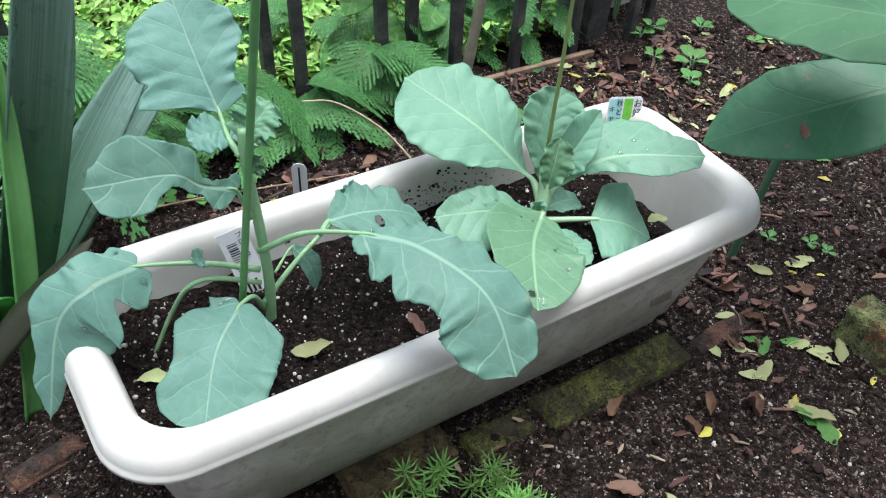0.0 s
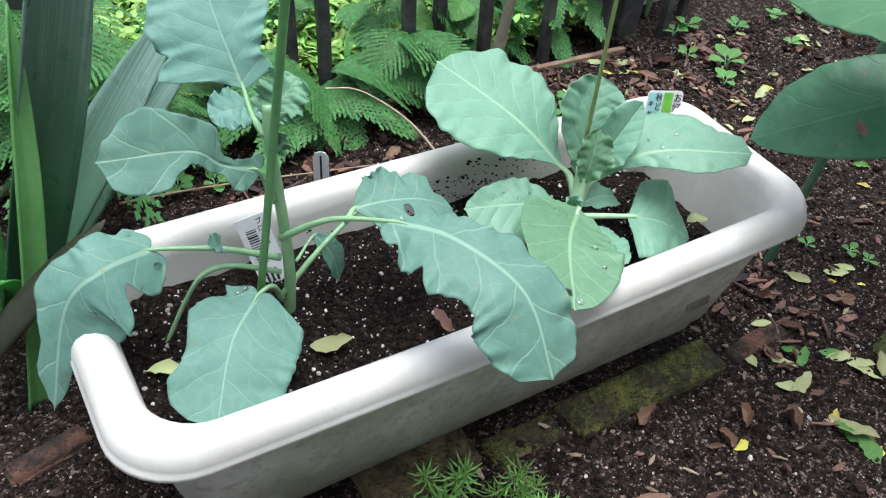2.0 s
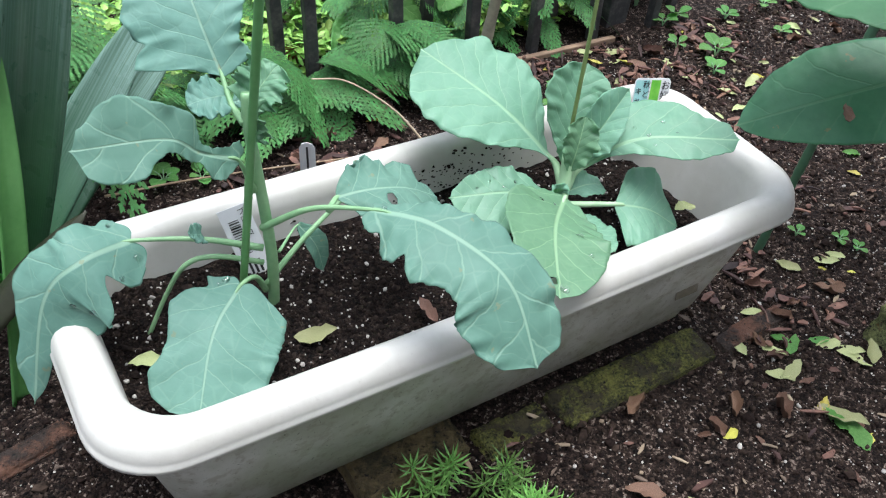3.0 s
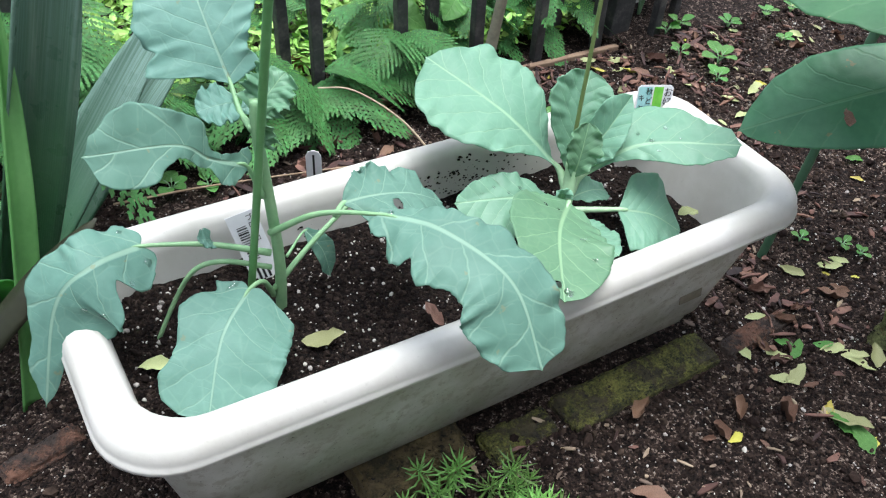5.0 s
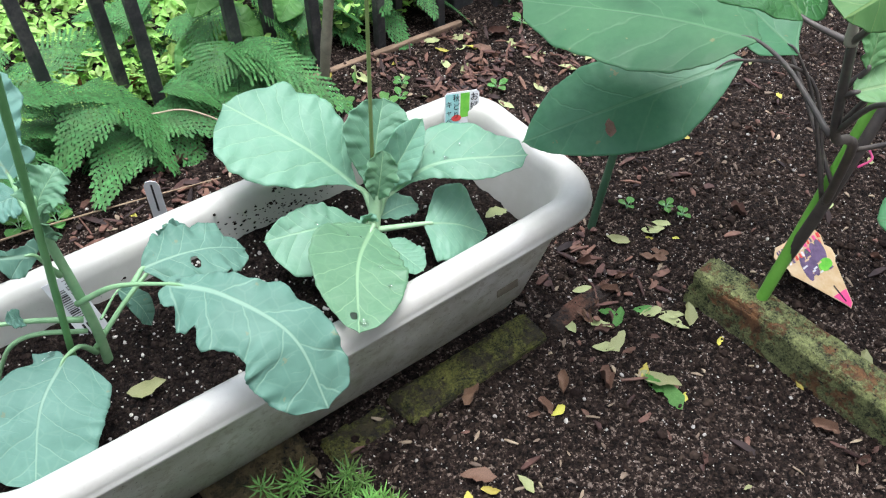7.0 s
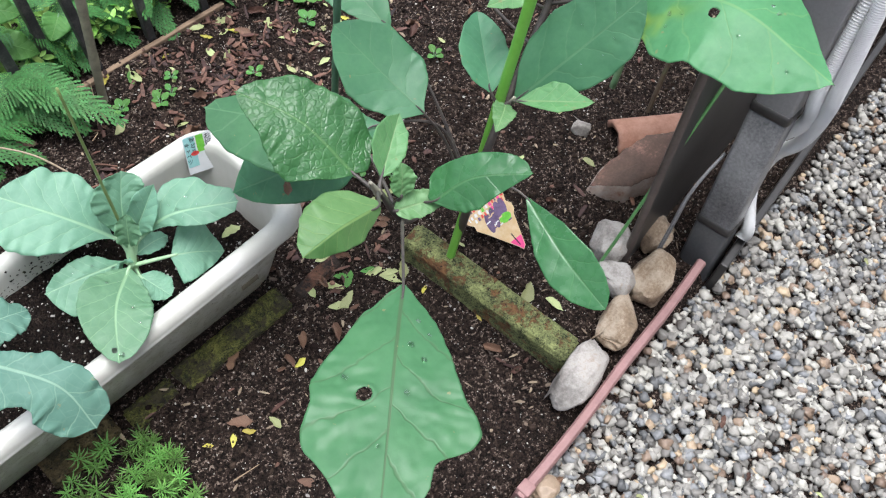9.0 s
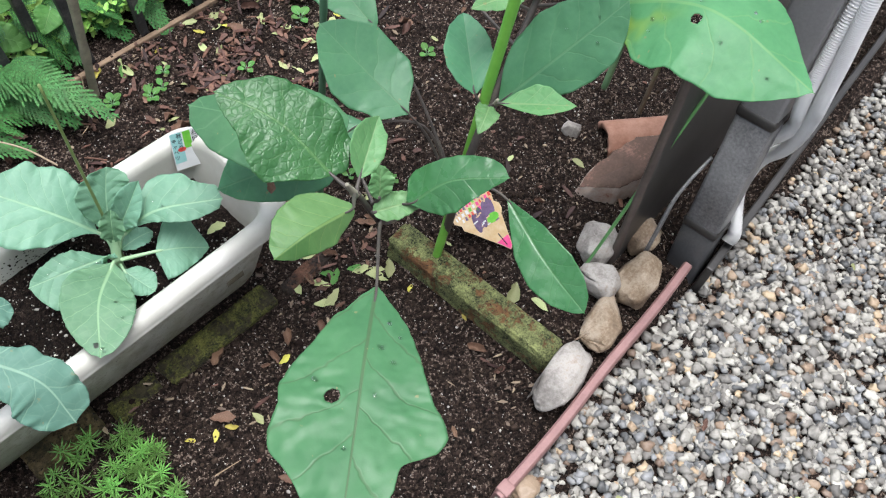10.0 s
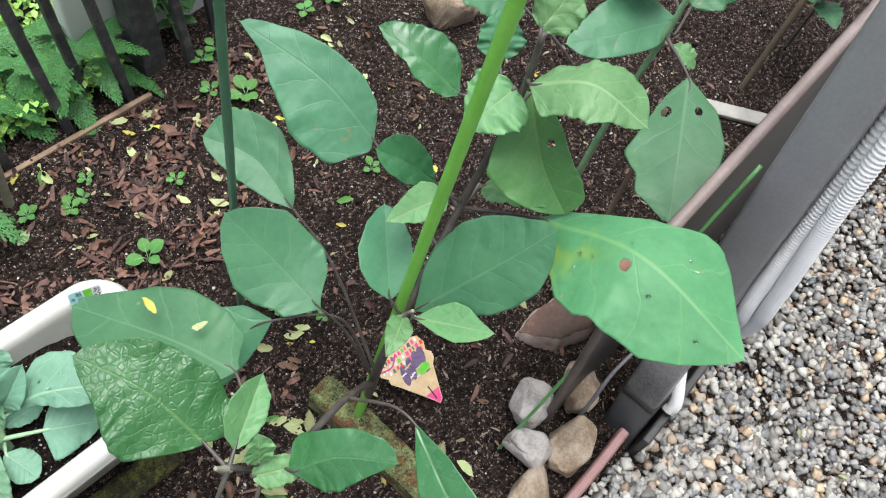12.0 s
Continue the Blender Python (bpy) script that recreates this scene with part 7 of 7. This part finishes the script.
def eggplant_card():
    t = thing("plant_card", (0.611, -0.255, 0.02), "yellow and pink plant card with printed vegetables on soil", "card")
    m = facing((0.613, -0.305, 0.008), (1.0, 0.02, -0.02), (-0.05, 1.0, 0.40))
    edge = [(0, 0), (0.008, 0.004), (0.030, 0.055), (0.038, 0.062), (0.040, 0.072), (0.034, 0.080), (0.040, 0.092), (0.036, 0.106), (0.020, 0.114), (0.002, 0.112), (-0.020, 0.110), (-0.038, 0.112), (-0.050, 0.104), (-0.052, 0.092), (-0.044, 0.082), (-0.046, 0.074), (-0.036, 0.060), (-0.005, 0.010)]
    plate("card", edge, m, INK_YELLOW, t)
    lay = lambda z: m @ Matrix.Translation((0, 0, z))
    plate("pink_tip", [(0.0, 0.001), (0.007, 0.005), (0.014, 0.022), (-0.012, 0.024), (-0.004, 0.010)], lay(0.0004), INK_PINK, t, thick=0.0003)
    plate("cut_slot", rect(-0.001, 0.010, 0.001, 0.034), lay(0.0007), INK, t, thick=0.0003)
    for k, (x, y, w, h) in enumerate(((-0.018, 0.070, 0.007, 0.017), (-0.004, 0.072, 0.007, 0.018), (0.010, 0.074, 0.008, 0.018), (0.022, 0.078, 0.007, 0.014))):
        plate("vegetable_print", [(x + w * math.cos(a * 0.4488) + 0.25 * h * math.sin(a * 0.4488), y + h * math.sin(a * 0.4488)) for a in range(14)], lay(0.0004 + 0.0001 * k), INK_PURPLE, t, thick=0.0003)
    plate("leaf_print", [(0.012 + 0.013 * math.cos(a * 0.4488), 0.060 + 0.008 * math.sin(a * 0.4488)) for a in range(14)], lay(0.0009), INK_GREEN, t, thick=0.0003)
    rnd = random.Random(31)
    for row, (y, x0, x1) in enumerate(((0.103, -0.044, 0.030), (0.094, -0.046, 0.032), (0.086, -0.038, 0.034))):
        x = x0
        while x < x1:
            w = rnd.uniform(0.003, 0.007)
            ink = rnd.choice((INK_PURPLE, INK_PINK, PAPER_WHITE, INK_RED, INK_GREEN))
            plate("print_bar", [(x, y - 0.002), (x + w * 0.8, y - 0.003 + rnd.uniform(-0.001, 0.001)), (x + w, y + 0.003), (x + w * 0.3, y + 0.004)], lay(0.0005), ink, t, thick=0.0003)
            x += w + rnd.uniform(0.001, 0.003)
    for k in range(12):
        x, y = rnd.uniform(-0.026, 0.024), rnd.uniform(0.050, 0.084)
        plate("print_bar", rect(x, y, x + rnd.uniform(0.004, 0.010), y + 0.0022), lay(0.0012), rnd.choice((INK_YELLOW, PAPER_WHITE, INK_PURPLE)), t, thick=0.0003)


def blue_tag():
    t = thing("plant_tag", (0.0, 0.285, 0), "pale bluish plastic plant label with a dark stroke stuck in soil", "tag")
    m = facing((-0.002, 0.291, 0.083), (0.85, -0.5, 0.05), (-0.22, 0.10, 0.95))
    plate("plate", [(-0.009, -0.1), (0.009, -0.1), (0.009, -0.008), (0.006, -0.002), (0, 0), (-0.006, -0.002), (-0.009, -0.008)], m, PAPER_WHITE, t)
    plate("pen_stroke", rect(-0.0012, -0.05, 0.0012, -0.006), m @ Matrix.Translation((0, 0, 0.0004)), INK, t, thick=0.0003)


broccoli_tag()
cabbage_tag()
eggplant_card()
blue_tag()


# ---------------------------------------------------------------- seedlings, fallen leaves, twigs
def small_leaf_mesh(seed, curl):
    rnd = random.Random(seed)
    nu, nv = 8, 4
    verts, faces = [], []
    tw = rnd.uniform(-0.5, 0.5)
    for i in range(nu + 1):
        u = i / nu
        h = 0.22 * math.sin(math.pi * u ** 0.85) ** 0.8 if 0 < i < nu else 0.012
        for j in range(nv + 1):
            v = 2 * j / nv - 1
            z = curl * (0.16 * v * v * math.sin(math.pi * u) + 0.35 * (u - 0.5) ** 2) + 0.05 * math.sin(5 * u + seed) + tw * v * h * (u - 0.4)
            z += 0.13 * curl * noise.noise(Vector((u * 4, v * 2, seed * 1.7))) + 0.05 * curl * noise.noise(Vector((u * 9, v * 4, seed)))
            h2 = h * (1 + 0.5 * noise.noise(Vector((u * 6, (j > nv / 2) * 3.0, seed * 2.3))))
            verts.append((u - 0.5, v * h2 + 0.10 * math.sin(2.6 * u + seed), z))
    for i in range(nu):
        for j in range(nv):
            a = i * (nv + 1) + j
            faces.append((a, a + 1, a + nv + 2, a + nv + 1))
    return verts, faces


LITTER = {}
for key, material in (("brown", DRY_LEAF), ("pale", PALE_LEAF), ("yellow", YELLOW_LEAF), ("green", WEED), ("red", RED_LEAF)):
    LITTER[key] = []
    for k in range(4):
        v, f = small_leaf_mesh(k * 3 + len(key), 0.8 + 0.6 * k if key == "brown" else 0.25 + 0.2 * k)
        me = bpy.data.meshes.new("fallen_leaf")
        me.from_pydata(v, [], f)
        me.materials.append(material)
        me.polygons.foreach_set("use_smooth", [True] * len(me.polygons))
        LITTER[key].append(me)
WORDS = {"brown": "curled dry brown fallen leaf on the soil", "pale": "faded pale green fallen leaf on the soil", "yellow": "yellow fallen leaf on the soil", "green": "small fresh green fallen leaf on the soil", "red": "rust-red dry leaf caught in the green by the fence"}
fall = random.Random(12)


def fallen(kind, x, y, size=None, z=None, label="", turn=None, tilt=12):
    ob = new("fallen_leaf", LITTER[kind][fall.randrange(4)])
    s = size or fall.uniform(0.022, 0.036)
    ob.matrix_basis = pose(x, y, (soil_height(x, y) if z is None else z) + 0.10 * s, fall.uniform(-tilt, tilt), fall.uniform(-tilt, tilt), fall.uniform(0, 360) if turn is None else turn) @ Matrix.Scale(s, 4)
    return tagged(ob, label or WORDS[kind], "leaf", "fallen leaves")


for x, y in ((0.535, -0.065), (0.429, -0.176), (0.327, -0.16), (0.317, -0.117), (0.596, 0.427), (0.718, 0.281), (0.734, 0.265), (0.671, 0.309), (0.643, 0.357), (0.575, 0.2), (0.468, -0.05), (0.574, 0.402), (0.296, 0.343), (0.602, 0.245), (0.674, 0.256), (0.657, 0.215), (0.838, -0.27), (0.57, -0.404), (0.131, -0.237), (0.343, -0.164), (0.442, -0.189), (0.41, -0.158), (0.534, 0.245), (0.388, 0.413), (0.541, 0.44), (0.428, 0.145), (0.517, -0.066), (0.519, 0.374), (0.809, 0.422), (0.37, -0.09), (0.35, -0.135)):
    fallen("pale", x, y)
for x, y in ((0.29, -0.196), (0.152, -0.129), (0.21, -0.183), (0.402, -0.055), (0.488, -0.102), (0.599, 0.375), (0.603, 0.42), (0.393, -0.106), (0.339, -0.117), (0.246, -0.172), (0.097, -0.204), (0.105, -0.332), (0.343, -0.144), (0.837, 0.163), (0.729, 0.199), (0.443, -0.383), (0.637, -0.113), (0.563, 0.34), (0.474, -0.104), (0.654, 0.4), (0.094, 0.394), (0.128, 0.38), (0.066, 0.379), (0.127, 0.345), (0.019, 0.353), (0.44, 0.30), (0.38, 0.25), (0.47, 0.33), (0.50, 0.16), (0.35, 0.30), (0.42, 0.02), (0.40, 0.08)):
    fallen("brown", x, y)
for x, y in ((0.707, 0.039), (0.35, -0.265), (0.22, -0.193), (0.34, -0.22), (0.587, 0.389), (0.346, 0.445), (0.073, -0.215), (0.044, -0.197), (0.442, -0.239), (0.098, -0.222), (0.542, 0.411), (0.748, 0.435), (0.458, 0.423), (0.145, 0.40), (-0.02, 0.33)):
    fallen("yellow", x, y, fall.uniform(0.014, 0.024))
for x, y in ((0.371, -0.142), (0.404, -0.15), (0.333, -0.233), (0.378, 0.416), (0.391, 0.361), (0.745, 0.073), (0.366, -0.128)):
    fallen("green", x, y, fall.uniform(0.022, 0.032))
fallen("green", 0.338, -0.255, 0.040, None, "fresh green fallen leaf with a yellow edge", 60)
fallen("pale", 0.342, -0.232, 0.052, None, "long pale green fallen leaf on the soil", -75, 20)
fallen("yellow", 0.337, -0.212, 0.022)
fallen("pale", 0.418, -0.188, 0.038, None, "pale grey-green oval fallen leaf on the soil", -60)
fallen("pale", 0.554, -0.358, 0.045, None, "long pale green fallen leaf beside the timber", 20)
fallen("pale", -0.141, -0.024, 0.034, 0.152, "yellow-green fallen leaf on the potting soil", -25)
fallen("brown", -0.050, -0.042, 0.026, 0.151, "small brown dry leaf on the potting soil")
fallen("pale", -0.262, 0.005, 0.026, 0.150, "pale withered leaf on the potting soil")
fallen("pale", 0.085, -0.024, 0.028, 0.152, "pale withered leaf under the cabbage")
fallen("pale", 0.245, -0.035, 0.034, 0.152, "pale withered leaf in the planter end")
for x, y in ((0.045, 0.490), (0.062, 0.500), (0.075, 0.494), (0.150, 0.44), (0.165, 0.405), (0.135, 0.415)):
    fallen("brown", x, y, fall.uniform(0.026, 0.038), 0.012, tilt=55)
for x, y in ((0.10, 0.545), (0.125, 0.56), (0.02, 0.60), (0.30, 0.54), (0.58, 0.53), (0.60, 0.545), (-0.02, 0.56), (0.24, 0.60)):
    fallen("red", x, y, fall.uniform(0.035, 0.06), 0.03, tilt=70)
fallen("brown", 0.287, -0.116, 0.022, 0.303, "curled dry brown scrap lying on an eggplant leaf", 40)
fallen("yellow", 0.311, -0.087, 0.022, 0.438, "yellow scrap of a petal lying on an eggplant leaf", 100)
fallen("pale", 0.338, -0.136, 0.018, 0.436, "pale oval scrap lying on an eggplant leaf", -20)
for k in range(85):
    x, y = bed_spot(fall, 0.35, 1.05, 0.12, 0.45)
    fallen(fall.choice(("brown", "brown", "pale", "pale")), x, y, fall.uniform(0.012, 0.027), tilt=30)
for k in range(90):
    x, y = bed_spot(fall, 0.1, 1.5, -0.5, 0.45)
    fallen(fall.choice(("brown", "brown", "brown", "pale", "yellow")), x, y, fall.uniform(0.010, 0.022))
for k in range(16):
    fallen(fall.choice(("brown", "brown", "pale", "yellow")), fall.uniform(0.2, 1.6), fall.uniform(-1.0, -0.58), fall.uniform(0.012, 0.024), 0.004)


def sprout(x, y, size, leaves, seed, material=None):
    rnd = random.Random(seed)
    p = thing("seedling", (x, y, soil_height(x, y)), "tiny fresh green weed seedling growing in the soil", "seedling", "weed seedlings")
    base = Vector((x, y, soil_height(x, y)))
    for k in range(leaves):
        a = 6.283 * k / leaves + rnd.uniform(-0.4, 0.4)
        d = Vector((math.cos(a), math.sin(a), rnd.uniform(0.1, 0.5)))
        s = size * rnd.uniform(0.75, 1.15)
        b = base + Vector((0, 0, size * 0.5)) + d * s * 0.25
        leaf(p, tuple(b), tuple(b + d * s), (0, 0, 1), s * 0.85, material or WEED, shape=oval_shape, arch=0.08, lobes=0.02, wave=0.02, nu=8, nv=6, seed=seed + k, stalk=[tuple(base)], stalk_r=0.0007, thick=0)


for x, y, s, n in ((0.749, 0.353, 0.026, 5), (0.562, -0.049, 0.011, 5), (0.569, -0.072, 0.010, 4), (0.706, 0.399, 0.018, 4), (0.967, 0.449, 0.018, 5), (1.025, 0.44, 0.018, 5), (0.911, 0.36, 0.014, 4), (0.739, 0.468, 0.02, 4), (0.384, 0.343, 0.015, 5)):
    sprout(x, y, s, n, int(x * 1000))
for x, y, s, n in ((0.41, 0.346, 0.013, 4), (0.545, 0.28, 0.013, 4), (0.704, 0.312, 0.020, 4), (0.823, 0.091, 0.016, 4), (0.424, 0.187, 0.026, 4), (0.324, 0.372, 0.015, 5), (0.434, 0.375, 0.013, 4), (0.772, 0.474, 0.022, 4), (0.52, -0.017, 0.012, 3), (-0.14, 0.385, 0.02, 5), (-0.10, 0.37, 0.016, 4), (0.86, 0.44, 0.02, 5), (1.10, 0.45, 0.02, 5)):
    sprout(x, y, s, n, int(x * 1000))


def twig(pts, r, label, material=None):
    tagged(tube("twig", pts, r, r * 0.5, material or TWIG, None, sides=6), label, "twig")


twig([(0.184, 0.315, 0.003), (0.150, 0.355, 0.047), (0.098, 0.386, 0.083), (0.050, 0.388, 0.097)], 0.0018, "thin pale dry stalk arching over the soil", STRAW_STALK)
twig([(-0.21, 0.374, 0.012), (-0.10, 0.355, 0.018), (0.10, 0.325, 0.012)], 0.0016, "thin straight dry stick lying behind the planter")
twig([(0.036, -0.262, 0.010), (0.075, -0.270, 0.012)], 0.0011, "short pale dry twig on the soil")
twig([(0.26, 0.36, 0.002), (0.255, 0.33, 0.035), (0.235, 0.31, 0.05)], 0.0012, "thin reddish twig standing in the soil")
twig([(0.275, 0.37, 0.002), (0.29, 0.385, 0.04), (0.30, 0.40, 0.07)], 0.0012, "thin reddish twig standing by the bamboo cane")
chip = brick(-0.39, -0.318, 0.066, 0.092, 0.0, 0.010, RED_BRICK, "flat reddish wood chip lying beside the planter", 12, 14, "wood_chip", "wood")
